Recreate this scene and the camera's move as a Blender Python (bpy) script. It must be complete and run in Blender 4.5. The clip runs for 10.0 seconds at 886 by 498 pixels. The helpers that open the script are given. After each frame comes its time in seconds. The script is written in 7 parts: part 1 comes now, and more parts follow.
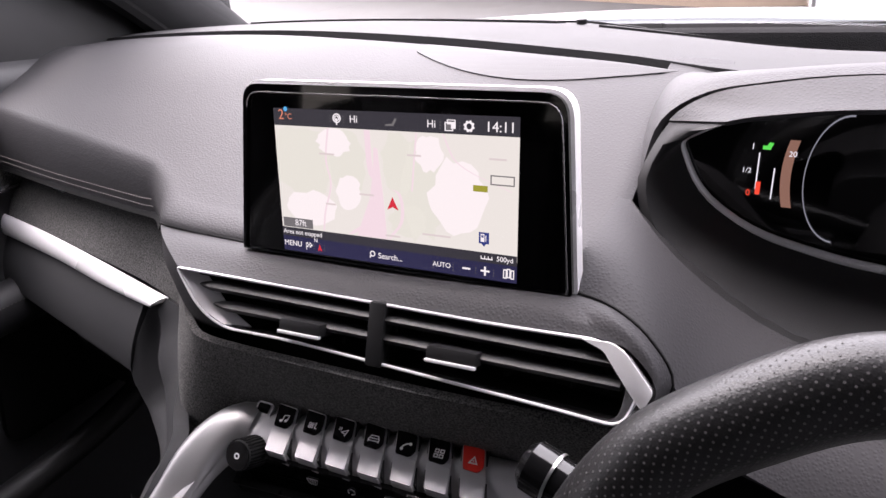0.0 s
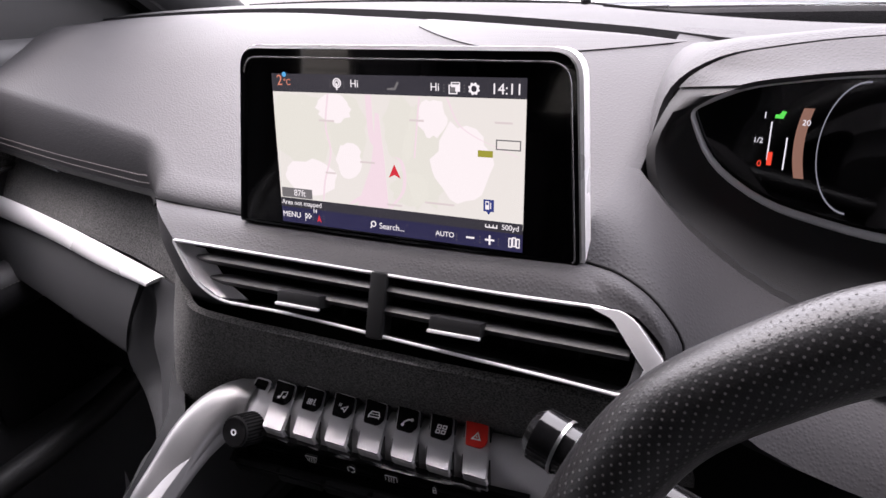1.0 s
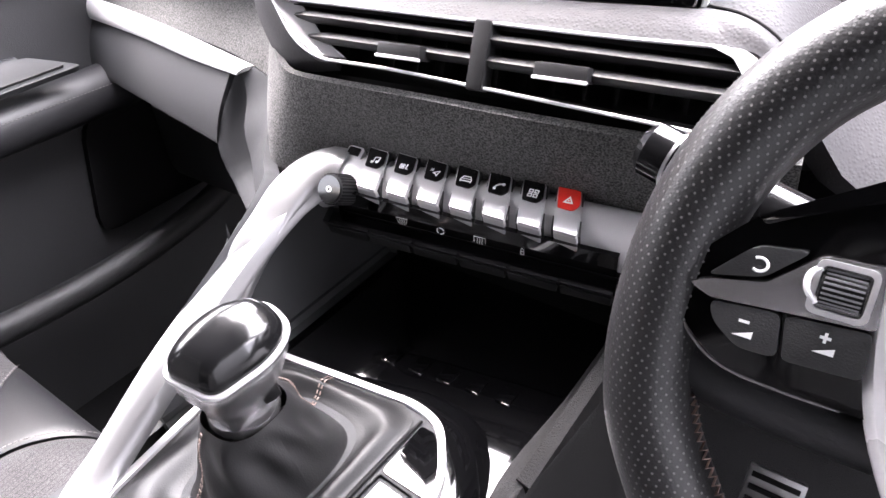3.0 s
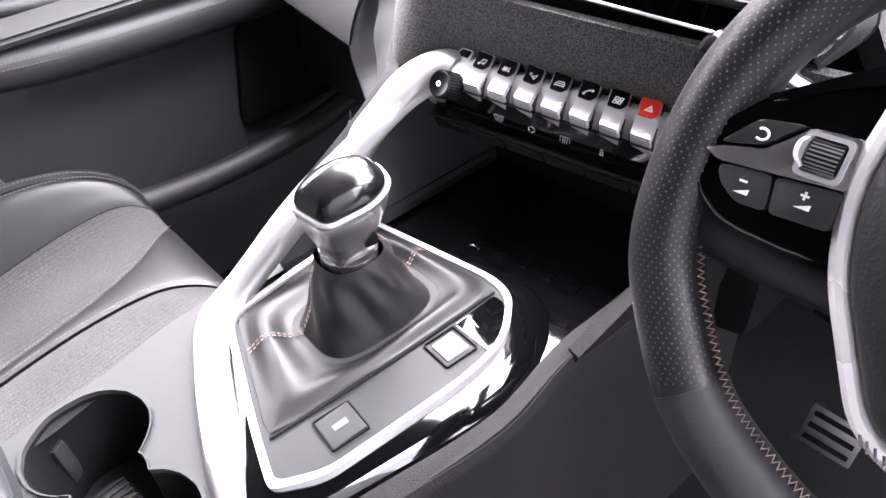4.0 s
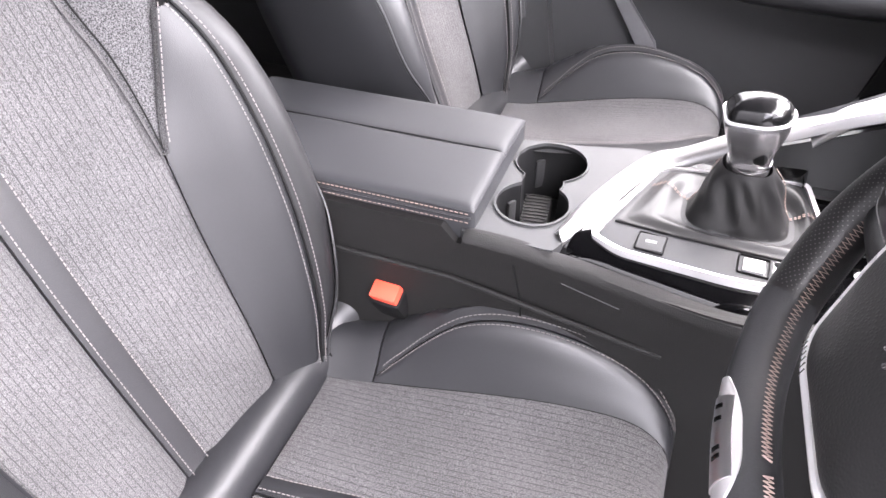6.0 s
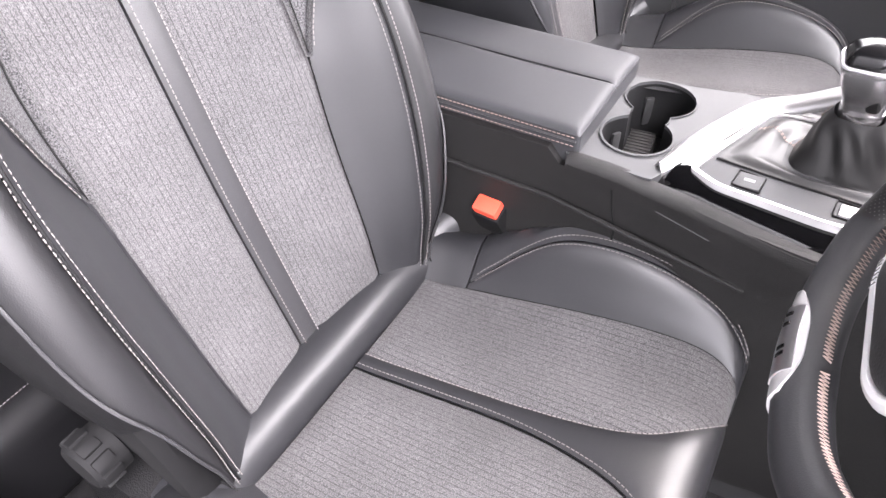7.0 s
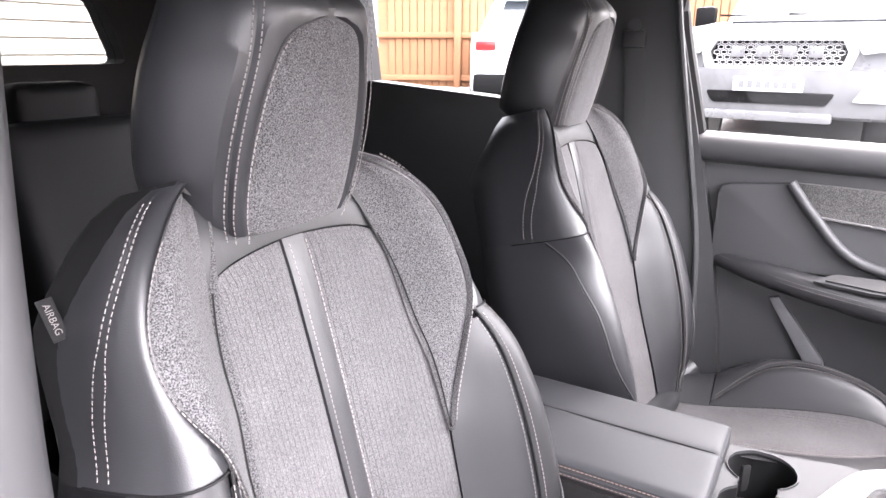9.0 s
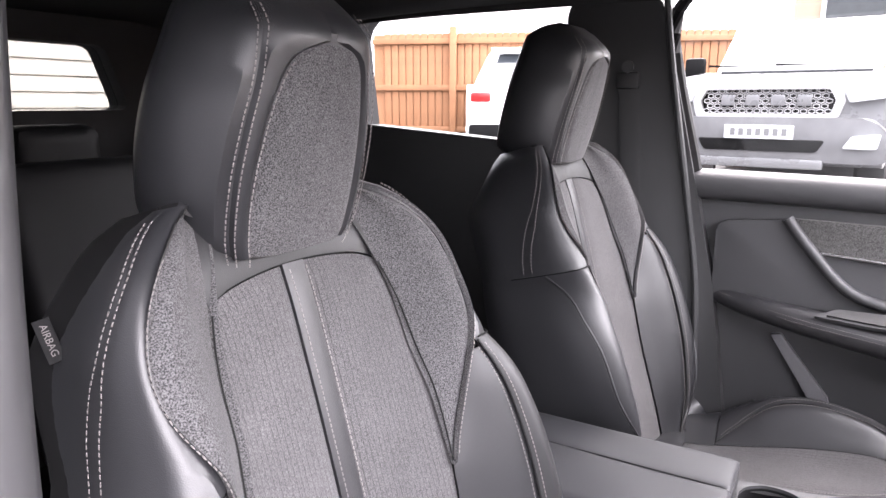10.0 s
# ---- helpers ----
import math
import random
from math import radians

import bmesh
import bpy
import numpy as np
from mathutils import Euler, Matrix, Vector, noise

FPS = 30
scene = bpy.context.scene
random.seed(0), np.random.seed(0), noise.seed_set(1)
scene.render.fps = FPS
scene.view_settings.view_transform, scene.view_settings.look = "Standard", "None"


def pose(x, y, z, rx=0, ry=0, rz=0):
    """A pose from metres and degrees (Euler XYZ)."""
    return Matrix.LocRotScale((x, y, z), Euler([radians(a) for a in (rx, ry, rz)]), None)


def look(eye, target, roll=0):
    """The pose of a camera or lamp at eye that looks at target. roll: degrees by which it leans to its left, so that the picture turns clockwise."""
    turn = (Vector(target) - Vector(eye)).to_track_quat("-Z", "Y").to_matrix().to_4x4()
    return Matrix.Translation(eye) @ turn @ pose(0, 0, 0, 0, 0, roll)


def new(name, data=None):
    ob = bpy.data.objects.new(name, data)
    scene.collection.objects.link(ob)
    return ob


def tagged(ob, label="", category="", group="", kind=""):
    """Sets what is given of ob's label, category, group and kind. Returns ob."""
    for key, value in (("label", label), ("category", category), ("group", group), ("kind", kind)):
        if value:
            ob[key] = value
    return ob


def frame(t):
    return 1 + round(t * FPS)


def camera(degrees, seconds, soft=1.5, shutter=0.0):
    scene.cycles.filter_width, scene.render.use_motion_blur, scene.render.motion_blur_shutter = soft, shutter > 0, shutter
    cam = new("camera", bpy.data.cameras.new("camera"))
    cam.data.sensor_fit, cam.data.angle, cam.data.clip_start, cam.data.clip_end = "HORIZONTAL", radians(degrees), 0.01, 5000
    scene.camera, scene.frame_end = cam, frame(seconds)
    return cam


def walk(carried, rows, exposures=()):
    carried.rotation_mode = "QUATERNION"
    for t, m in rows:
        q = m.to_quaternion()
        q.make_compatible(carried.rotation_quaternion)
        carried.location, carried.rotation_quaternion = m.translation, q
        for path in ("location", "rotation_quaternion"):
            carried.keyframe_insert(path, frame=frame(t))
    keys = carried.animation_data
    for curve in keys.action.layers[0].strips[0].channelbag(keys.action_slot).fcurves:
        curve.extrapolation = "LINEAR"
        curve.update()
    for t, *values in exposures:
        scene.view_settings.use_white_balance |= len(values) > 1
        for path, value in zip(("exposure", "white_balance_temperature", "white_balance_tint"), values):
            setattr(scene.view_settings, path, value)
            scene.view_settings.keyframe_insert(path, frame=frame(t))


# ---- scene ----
cam = camera(66.8, 10.0)
PATH = [
    (0, (0.2747, -0.2979, 1.2289), (-0.4460, 0.8439, 0.5756), -5.49),
    (0.5, (0.2712, -0.2917, 1.2276), (-0.4503, 0.8512, 0.5772), -5.39),
    (1, (0.2689, -0.2965, 1.2088), (-0.4483, 0.8423, 0.5466), -5.29),
    (1.5, (0.2683, -0.3058, 1.1843), (-0.4509, 0.8153, 0.4944), -5.33),
    (2, (0.2667, -0.3159, 1.1638), (-0.4540, 0.7543, 0.3988), -5.55),
    (2.5, (0.2646, -0.3317, 1.1466), (-0.4776, 0.6792, 0.3237), -5.52),
    (2.7, (0.2642, -0.3380, 1.1409), (-0.4864, 0.6483, 0.2960), -5.39),
    (4, (0.3326, -0.3916, 1.1477), (-0.5747, 0.3248, 0.1919), -6.22),
    (4.5, (0.4180, -0.4307, 1.1857), (-0.5910, 0.0899, 0.2055), -5.98),
    (5, (0.4842, -0.4146, 1.2178), (-0.6071, -0.1127, 0.2340), -5.10),
    (5.5, (0.5300, -0.3310, 1.2155), (-0.6123, -0.3858, 0.2455), -3.00),
    (6, (0.6310, -0.2940, 1.2060), (-0.4438, -0.7024, 0.2550), -0.40),
    (6.2, (0.6640, -0.2860, 1.2086), (-0.3705, -0.7670, 0.2476), -0.35),
    (7.5, (0.7134, -0.2761, 1.2164), (-0.1972, -0.8366, 0.1644), -0.14),
    (7.8, (0.7291, -0.2811, 1.2196), (-0.2582, -0.9204, 0.2888), -1.15),
    (8, (0.7483, -0.3203, 1.2447), (-0.3027, -0.9559, 0.3837), 0.24),
    (8.5, (0.7761, -0.3660, 1.2701), (-0.3967, -1.0511, 0.6336), 0.53),
    (9, (0.8196, -0.3876, 1.3012), (-0.4181, -1.1191, 0.8736), 0.41),
    (9.5, (0.8304, -0.3923, 1.2995), (-0.4314, -1.1372, 0.9783), 0.27),
    (10, (0.8246, -0.3901, 1.2763), (-0.4408, -1.1297, 0.9573), 0.06),
]
walk(cam, [(t, look(eye, target, roll)) for t, eye, target, roll in PATH], [(0.0, 3.0, 6650, 24), (1.7, 3.05, 6560, 22), (2.5, 4.95, 6600, 21), (4.0, 5.35, 6540, 20), (5.5, 5.45, 6640, 20), (7.5, 5.3, 6760, 20), (8.5, 5.2, 6720, 20), (9.0, 5.35, 6700, 20), (9.5, 4.95, 6660, 21), (10.0, 4.7, 6680, 21)])

# ---- light ----
world = bpy.data.worlds.new("overcast_sky")
scene.world = world
world.use_nodes = True
wn = world.node_tree.nodes
sky = wn.new("ShaderNodeTexSky")
sky.sky_type, sky.sun_disc = "NISHITA", False
sky.sun_elevation, sky.sun_rotation = radians(62), radians(-80)
sky.air_density, sky.dust_density = 1.0, 4.0
hue = wn.new("ShaderNodeHueSaturation")
hue.inputs["Saturation"].default_value = 0.25
world.node_tree.links.new(sky.outputs[0], hue.inputs["Color"])
world.node_tree.links.new(hue.outputs[0], wn["Background"].inputs[0])
wn["Background"].inputs[1].default_value = 0.15
sun = new("sun", bpy.data.lights.new("sun", "SUN"))
sun.data.energy, sun.data.angle, sun.data.color = 2.4, radians(130), (0.97, 0.975, 1.0)
sun.matrix_world = look((-1.0, 2.0, 5.0), (0, -0.3, 0.8))


# ---- materials ----
GLOW = 0.105  # lit displays against the daylight


def node_mat(name, base, rough=0.5, metal=0.0, var=0.25, scale=60.0, fine=900.0, bump=0.15, depth=0.0008,
             coat=0.0, spec=0.5, sheen=0.0, spread=0.06):
    """A surface with grain at two scales in colour, gloss and relief."""
    m = bpy.data.materials.new(name)
    m.use_nodes = True
    n, l = m.node_tree.nodes, m.node_tree.links
    b = n["Principled BSDF"]
    co = n.new("ShaderNodeTexCoord")
    big = n.new("ShaderNodeTexNoise")
    big.inputs["Scale"].default_value, big.inputs["Detail"].default_value = scale * 0.12, 5
    small = n.new("ShaderNodeTexNoise")
    small.inputs["Scale"].default_value, small.inputs["Detail"].default_value = fine, 3
    for k in (big, small):
        l.new(co.outputs["Object"], k.inputs["Vector"])
    mix = n.new("ShaderNodeMix")
    mix.data_type = "FLOAT"
    mix.inputs[0].default_value = 0.5
    l.new(big.outputs["Fac"], mix.inputs[2])
    l.new(small.outputs["Fac"], mix.inputs[3])
    ramp = n.new("ShaderNodeValToRGB")
    ramp.color_ramp.elements[0].position, ramp.color_ramp.elements[1].position = 0.3, 0.7
    ramp.color_ramp.elements[0].color = (*[c * (1 - var) for c in base], 1)
    ramp.color_ramp.elements[1].color = (*[min(1, c * (1 + var)) for c in base], 1)
    l.new(mix.outputs[0], ramp.inputs[0])
    l.new(ramp.outputs[0], b.inputs["Base Color"])
    rr = n.new("ShaderNodeMapRange")
    rr.inputs["To Min"].default_value, rr.inputs["To Max"].default_value = max(0.02, rough - spread), min(1, rough + spread)
    l.new(big.outputs["Fac"], rr.inputs["Value"])
    l.new(rr.outputs[0], b.inputs["Roughness"])
    b.inputs["Metallic"].default_value = metal
    b.inputs["Coat Weight"].default_value = coat
    b.inputs["Specular IOR Level"].default_value = spec
    b.inputs["Sheen Weight"].default_value = sheen
    if bump:
        bp = n.new("ShaderNodeBump")
        bp.inputs["Strength"].default_value, bp.inputs["Distance"].default_value = bump, depth
        l.new(small.outputs["Fac"], bp.inputs["Height"])
        l.new(bp.outputs[0], b.inputs["Normal"])
    return m


def cell_mat(name, base, rough, cell, bump=0.5, depth=0.0006, dots=False, var=0.2, spec=0.5):
    """Grained hide or perforated cover: small cells in relief."""
    m = node_mat(name, base, rough, var=var, bump=0, spec=spec)
    n, l = m.node_tree.nodes, m.node_tree.links
    co = n["Texture Coordinate"]
    v = n.new("ShaderNodeTexVoronoi")
    v.inputs["Scale"].default_value = cell
    v.inputs["Randomness"].default_value = 0.15 if dots else 1.0
    l.new(co.outputs["Object"], v.inputs["Vector"])
    r = n.new("ShaderNodeMapRange")
    r.inputs["From Min"].default_value, r.inputs["From Max"].default_value = (0.18, 0.34) if dots else (0.0, 0.6)
    r.inputs["To Min"].default_value, r.inputs["To Max"].default_value = (0, 1) if dots else (1, 0)
    l.new(v.outputs["Distance"], r.inputs["Value"])
    bp = n.new("ShaderNodeBump")
    bp.inputs["Strength"].default_value, bp.inputs["Distance"].default_value = bump, depth
    l.new(r.outputs[0], bp.inputs["Height"])
    l.new(bp.outputs[0], n["Principled BSDF"].inputs["Normal"])
    return m


def cloth_mat(name, dark, light, ribs=0.0, axis=0):
    """Heather cloth of mixed threads; ribs: the spacing of its knitted ribs in metres."""
    m = bpy.data.materials.new(name)
    m.use_nodes = True
    n, l = m.node_tree.nodes, m.node_tree.links
    b = n["Principled BSDF"]
    b.inputs["Roughness"].default_value, b.inputs["Specular IOR Level"].default_value = 0.9, 0.2
    b.inputs["Sheen Weight"].default_value = 0.06
    co = n.new("ShaderNodeTexCoord")
    mp = n.new("ShaderNodeMapping")
    mp.inputs["Scale"].default_value = (1.0, 0.45, 0.45) if ribs else (1, 1, 1)
    l.new(co.outputs["Object"], mp.inputs["Vector"])
    th = n.new("ShaderNodeTexNoise")
    th.inputs["Scale"].default_value, th.inputs["Detail"].default_value = (1500.0 if ribs else 800.0), 2.5
    l.new(mp.outputs[0], th.inputs["Vector"])
    wide = n.new("ShaderNodeTexNoise")
    wide.inputs["Scale"].default_value = 9
    l.new(co.outputs["Object"], wide.inputs["Vector"])
    ramp = n.new("ShaderNodeValToRGB")
    ramp.color_ramp.elements[0].position, ramp.color_ramp.elements[1].position = 0.36, 0.66
    ramp.color_ramp.elements[0].color, ramp.color_ramp.elements[1].color = (*dark, 1), (*light, 1)
    l.new(th.outputs["Fac"], ramp.inputs[0])
    tone = n.new("ShaderNodeMix")
    tone.data_type, tone.blend_type = "RGBA", "MULTIPLY"
    tone.inputs[0].default_value = 0.5
    l.new(ramp.outputs[0], tone.inputs[6])
    l.new(wide.outputs["Fac"], tone.inputs[7])
    colour = tone.outputs[2]
    height = th.outputs["Fac"]
    if ribs:
        sep = n.new("ShaderNodeSeparateXYZ")
        l.new(co.outputs["Object"], sep.inputs[0])
        wob = n.new("ShaderNodeMath")
        wob.operation = "MULTIPLY"
        wob.inputs[1].default_value = math.tau / ribs
        l.new(sep.outputs[axis], wob.inputs[0])
        s = n.new("ShaderNodeMath")
        s.operation = "SINE"
        l.new(wob.outputs[0], s.inputs[0])
        groove = n.new("ShaderNodeMapRange")
        groove.inputs["From Min"].default_value, groove.inputs["From Max"].default_value = -1.0, -0.82
        l.new(s.outputs[0], groove.inputs["Value"])
        gap = n.new("ShaderNodeTexNoise")
        gap.inputs["Scale"].default_value, gap.inputs["Detail"].default_value = 170.0, 1.0
        l.new(co.outputs["Object"], gap.inputs["Vector"])
        broken = n.new("ShaderNodeMapRange")
        broken.inputs["From Min"].default_value, broken.inputs["From Max"].default_value = 0.46, 0.7
        l.new(gap.outputs["Fac"], broken.inputs["Value"])
        most = n.new("ShaderNodeMath")
        most.operation = "MAXIMUM"
        l.new(groove.outputs[0], most.inputs[0])
        l.new(broken.outputs[0], most.inputs[1])
        groove = most
        dim = n.new("ShaderNodeMix")
        dim.data_type = "RGBA"
        dim.inputs[6].default_value = (*[c * 0.7 for c in dark], 1)
        l.new(groove.outputs[0], dim.inputs[0])
        l.new(colour, dim.inputs[7])
        colour = dim.outputs[2]
        add = n.new("ShaderNodeMath")
        add.operation = "MULTIPLY_ADD"
        add.inputs[1].default_value = 2.0
        l.new(groove.outputs[0], add.inputs[0])
        l.new(th.outputs["Fac"], add.inputs[2])
        height = add.outputs[0]
    l.new(colour, b.inputs["Base Color"])
    bp = n.new("ShaderNodeBump")
    bp.inputs["Strength"].default_value, bp.inputs["Distance"].default_value = 0.4, 0.0006
    l.new(height, bp.inputs["Height"])
    l.new(bp.outputs[0], b.inputs["Normal"])
    return m


def glow_mat(name, colour, strength):
    m = bpy.data.materials.new(name)
    m.use_nodes = True
    n = m.node_tree.nodes
    n["Principled BSDF"].inputs["Base Color"].default_value = (0.01, 0.01, 0.01, 1)
    n["Principled BSDF"].inputs["Roughness"].default_value = 0.25
    n["Principled BSDF"].inputs["Emission Color"].default_value = (*colour, 1)
    n["Principled BSDF"].inputs["Emission Strength"].default_value = strength * GLOW
    return m


def pane_mat(name, tint=(0.95, 0.97, 0.96)):
    m = bpy.data.materials.new(name)
    m.use_nodes = True
    n, l = m.node_tree.nodes, m.node_tree.links
    n.remove(n["Principled BSDF"])
    t, g, mx = (n.new(k) for k in ("ShaderNodeBsdfTransparent", "ShaderNodeBsdfGlossy", "ShaderNodeMixShader"))
    t.inputs[0].default_value = (*tint, 1)
    g.inputs["Roughness"].default_value = 0.02
    mx.inputs[0].default_value = 0.05
    l.new(t.outputs[0], mx.inputs[1])
    l.new(g.outputs[0], mx.inputs[2])
    l.new(mx.outputs[0], n["Material Output"].inputs[0])
    return m


LEATHER = cell_mat("black_leather", (0.018, 0.018, 0.0194), 0.42, 700, 0.35, 0.0004, var=0.12, spec=0.44)
LEATHER_WHEEL = cell_mat("perforated_leather", (0.009, 0.0089, 0.0094), 0.37, 900, 0.2, 0.0003, var=0.1, spec=0.38)
PERFORATION = node_mat("pale_perforation", (0.066, 0.064, 0.065), 0.6, bump=0, var=0.25, fine=300)
LEATHER_SMOOTH = cell_mat("smooth_leather", (0.0115, 0.0118, 0.0132), 0.42, 900, 0.2, 0.0003, var=0.16, spec=0.48)
CLOTH_RIB = cloth_mat("ribbed_grey_cloth", (0.029, 0.0284, 0.0292), (0.108, 0.1055, 0.108), 0.0068)
CLOTH = cloth_mat("heather_grey_cloth", (0.016, 0.0158, 0.0162), (0.108, 0.1062, 0.11))
CLOTH_DASH = cloth_mat("dark_heather_cloth", (0.022, 0.0222, 0.022), (0.16, 0.159, 0.154))
DASH = cell_mat("soft_dash_skin", (0.033, 0.0324, 0.0345), 0.62, 480, 0.4, 0.0005, var=0.08, spec=0.25)
# dash skin with a darker colour, to offset the strong sun on the shelf
DASH_DIMMED = cell_mat("dimmed_dash_top", (0.021, 0.0208, 0.022), 0.66, 480, 0.4, 0.0005, var=0.08, spec=0.2)
PLASTIC = node_mat("black_grained_plastic", (0.016, 0.0162, 0.0168), 0.5, bump=0.3, fine=1500, var=0.15, spec=0.4)
PLASTIC_GREY = node_mat("dark_grey_plastic", (0.032, 0.0328, 0.034), 0.58, bump=0.2, fine=1500, var=0.12, spec=0.3)
PANEL = node_mat("smooth_panel_grey", (0.028, 0.0288, 0.0305), 0.6, bump=0.2, fine=1500, var=0.12, spec=0.28)
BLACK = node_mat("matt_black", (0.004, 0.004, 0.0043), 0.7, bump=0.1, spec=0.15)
GLOSS = node_mat("gloss_black", (0.0015, 0.0015, 0.0017), 0.06, var=0.1, bump=0, spread=0.02, coat=0.4)
SILVER = node_mat("satin_silver", (0.62, 0.61, 0.62), 0.3, 1.0, var=0.04, bump=0.04, fine=1800, spread=0.04)
CHROME = node_mat("polished_chrome", (0.85, 0.85, 0.86), 0.2, 0.35, var=0.03, bump=0, spread=0.03)
BRIGHT_TRIM = node_mat("bright_satin_trim", (0.8, 0.795, 0.8), 0.28, 0.25, var=0.03, bump=0.02, spread=0.04, coat=0.3)
SILVER_PAINT = node_mat("silver_painted_trim", (0.45, 0.445, 0.45), 0.34, 0.4, var=0.04, bump=0.03, spread=0.04, coat=0.3)
KEY_SILVER = node_mat("brushed_silver_trim", (0.42, 0.415, 0.42), 0.46, 0.4, var=0.05, bump=0.05, fine=1800, spread=0.05)
THREAD = node_mat("pale_thread", (0.115, 0.105, 0.103), 0.8, var=0.2, bump=0)
THREAD_TAN = node_mat("tan_thread", (0.33, 0.25, 0.222), 0.8, var=0.2, bump=0)
THREAD_DULL = node_mat("dull_brown_thread", (0.19, 0.14, 0.122), 0.85, var=0.2, bump=0)
SIDE = node_mat("grained_console_side", (0.0065, 0.0063, 0.0063), 0.52, bump=0.7, fine=1000, depth=0.0012, var=0.35, scale=40, spec=0.25)
CARPET = node_mat("black_carpet", (0.013, 0.013, 0.0134), 0.95, var=0.4, fine=700, bump=0.8, depth=0.003, spec=0.03)
HEADLINER = node_mat("black_headliner", (0.026, 0.026, 0.027), 0.95, var=0.2, fine=900, bump=0.3, spec=0.2)
RED_KEY = node_mat("red_key", (0.62, 0.03, 0.02), 0.35, bump=0, var=0.05)
RED_BUCKLE = node_mat("red_buckle", (0.75, 0.07, 0.04), 0.4, bump=0, var=0.08)
WHITE_MARK = node_mat("white_mark", (0.75, 0.75, 0.75), 0.5, bump=0, var=0.03)
GREY_MARK = node_mat("grey_mark", (0.14, 0.14, 0.145), 0.5, bump=0, var=0.03)
KNOB_BLACK = node_mat("worn_gloss_black", (0.004, 0.004, 0.0043), 0.16, var=0.2, bump=0.05, fine=300, spread=0.08)
DULL_THREAD = node_mat("grey_thread", (0.22, 0.2, 0.19), 0.8, var=0.2, bump=0)
NECK_SILVER = node_mat("dark_satin_silver", (0.34, 0.335, 0.34), 0.26, 0.9, var=0.06, bump=0.05, fine=1800, spread=0.05)
GAITER = cell_mat("soft_gaiter_leather", (0.011, 0.011, 0.0114), 0.42, 800, 0.2, 0.0003, var=0.12, spec=0.32)
# smooth leather again, its base colour darkened to stand for shade
SHADED_HIDE = cell_mat("shaded_side_leather", (0.008, 0.008, 0.0088), 0.46, 800, 0.25, 0.0003, var=0.14, spec=0.36)
DOOR_SKIN = cell_mat("soft_door_skin", (0.034, 0.0345, 0.0362), 0.52, 520, 0.3, 0.0004, var=0.1, spec=0.42)
PILLAR_SKIN = node_mat("grey_grained_pillar", (0.024, 0.0245, 0.0255), 0.55, bump=0.3, fine=1500, var=0.12, spec=0.4)
BUTTRESS = node_mat("satin_buttress_metal", (0.24, 0.237, 0.24), 0.36, 0.8, var=0.05, bump=0.05, fine=1800, spread=0.05)
STEEL = node_mat("bare_steel", (0.5, 0.5, 0.5), 0.35, 1.0, var=0.1, bump=0.05)
# tint added to the glass only to dim the bright view outside
DIM_PANE = pane_mat("dimming_window_glass", (0.4, 0.412, 0.41))
WIND_PANE = pane_mat("windscreen_glass", (0.86, 0.875, 0.87))


# ---- builders ----
def part(name, bm, material, parent=None, label="", smooth=True):
    me = bpy.data.meshes.new(name)
    bmesh.ops.recalc_face_normals(bm, faces=bm.faces[:])
    if smooth:
        for f in bm.faces:
            f.smooth = True
    bm.to_mesh(me)
    bm.free()
    me.materials.append(material)
    if smooth:
        me.set_sharp_from_angle(angle=radians(38))
    ob = new(name, me)
    if parent:
        ob.parent = parent
    if label:
        ob["label"] = label
    return ob


def thing(name, at, label, category, group="", kind=""):
    ob = new(name)
    ob.empty_display_size = 0.05
    ob.matrix_basis = at if isinstance(at, Matrix) else Matrix.Translation(at)
    return tagged(ob, label, category, group, kind)


def curve(keys):
    """A smooth function through (x, value) keys."""
    xs = [k[0] for k in keys]
    vs = [np.array(k[1:], float) for k in keys]

    def at(x):
        if x <= xs[0]:
            return vs[0] if len(vs[0]) > 1 else float(vs[0][0])
        if x >= xs[-1]:
            return vs[-1] if len(vs[0]) > 1 else float(vs[-1][0])
        i = max(k for k in range(len(xs) - 1) if xs[k] <= x)
        h = xs[i + 1] - xs[i]
        t = (x - xs[i]) / h
        m0 = (vs[i + 1] - vs[i - 1]) / (xs[i + 1] - xs[i - 1]) * h if i > 0 else vs[i + 1] - vs[i]
        m1 = (vs[i + 2] - vs[i]) / (xs[i + 2] - xs[i]) * h if i + 2 < len(xs) else vs[i + 1] - vs[i]
        t2, t3 = t * t, t * t * t
        r = (2 * t3 - 3 * t2 + 1) * vs[i] + (t3 - 2 * t2 + t) * m0 + (-2 * t3 + 3 * t2) * vs[i + 1] + (t3 - t2) * m1
        return r if len(r) > 1 else float(r[0])
    return at


def path(keys, n):
    """n + 1 points on a smooth line through the keys, by their chord lengths."""
    k = [np.array(p, float) for p in keys]
    d = [0.0]
    for a, b in zip(k, k[1:]):
        d.append(d[-1] + max(1e-6, np.linalg.norm(b - a)))
    f = curve([(x, *p) for x, p in zip(d, k)])
    return [f(d[-1] * i / n) for i in range(n + 1)]


CORE = [Vector((0.05, 0.5, 0.55))]  # a point inside the body that is being clad


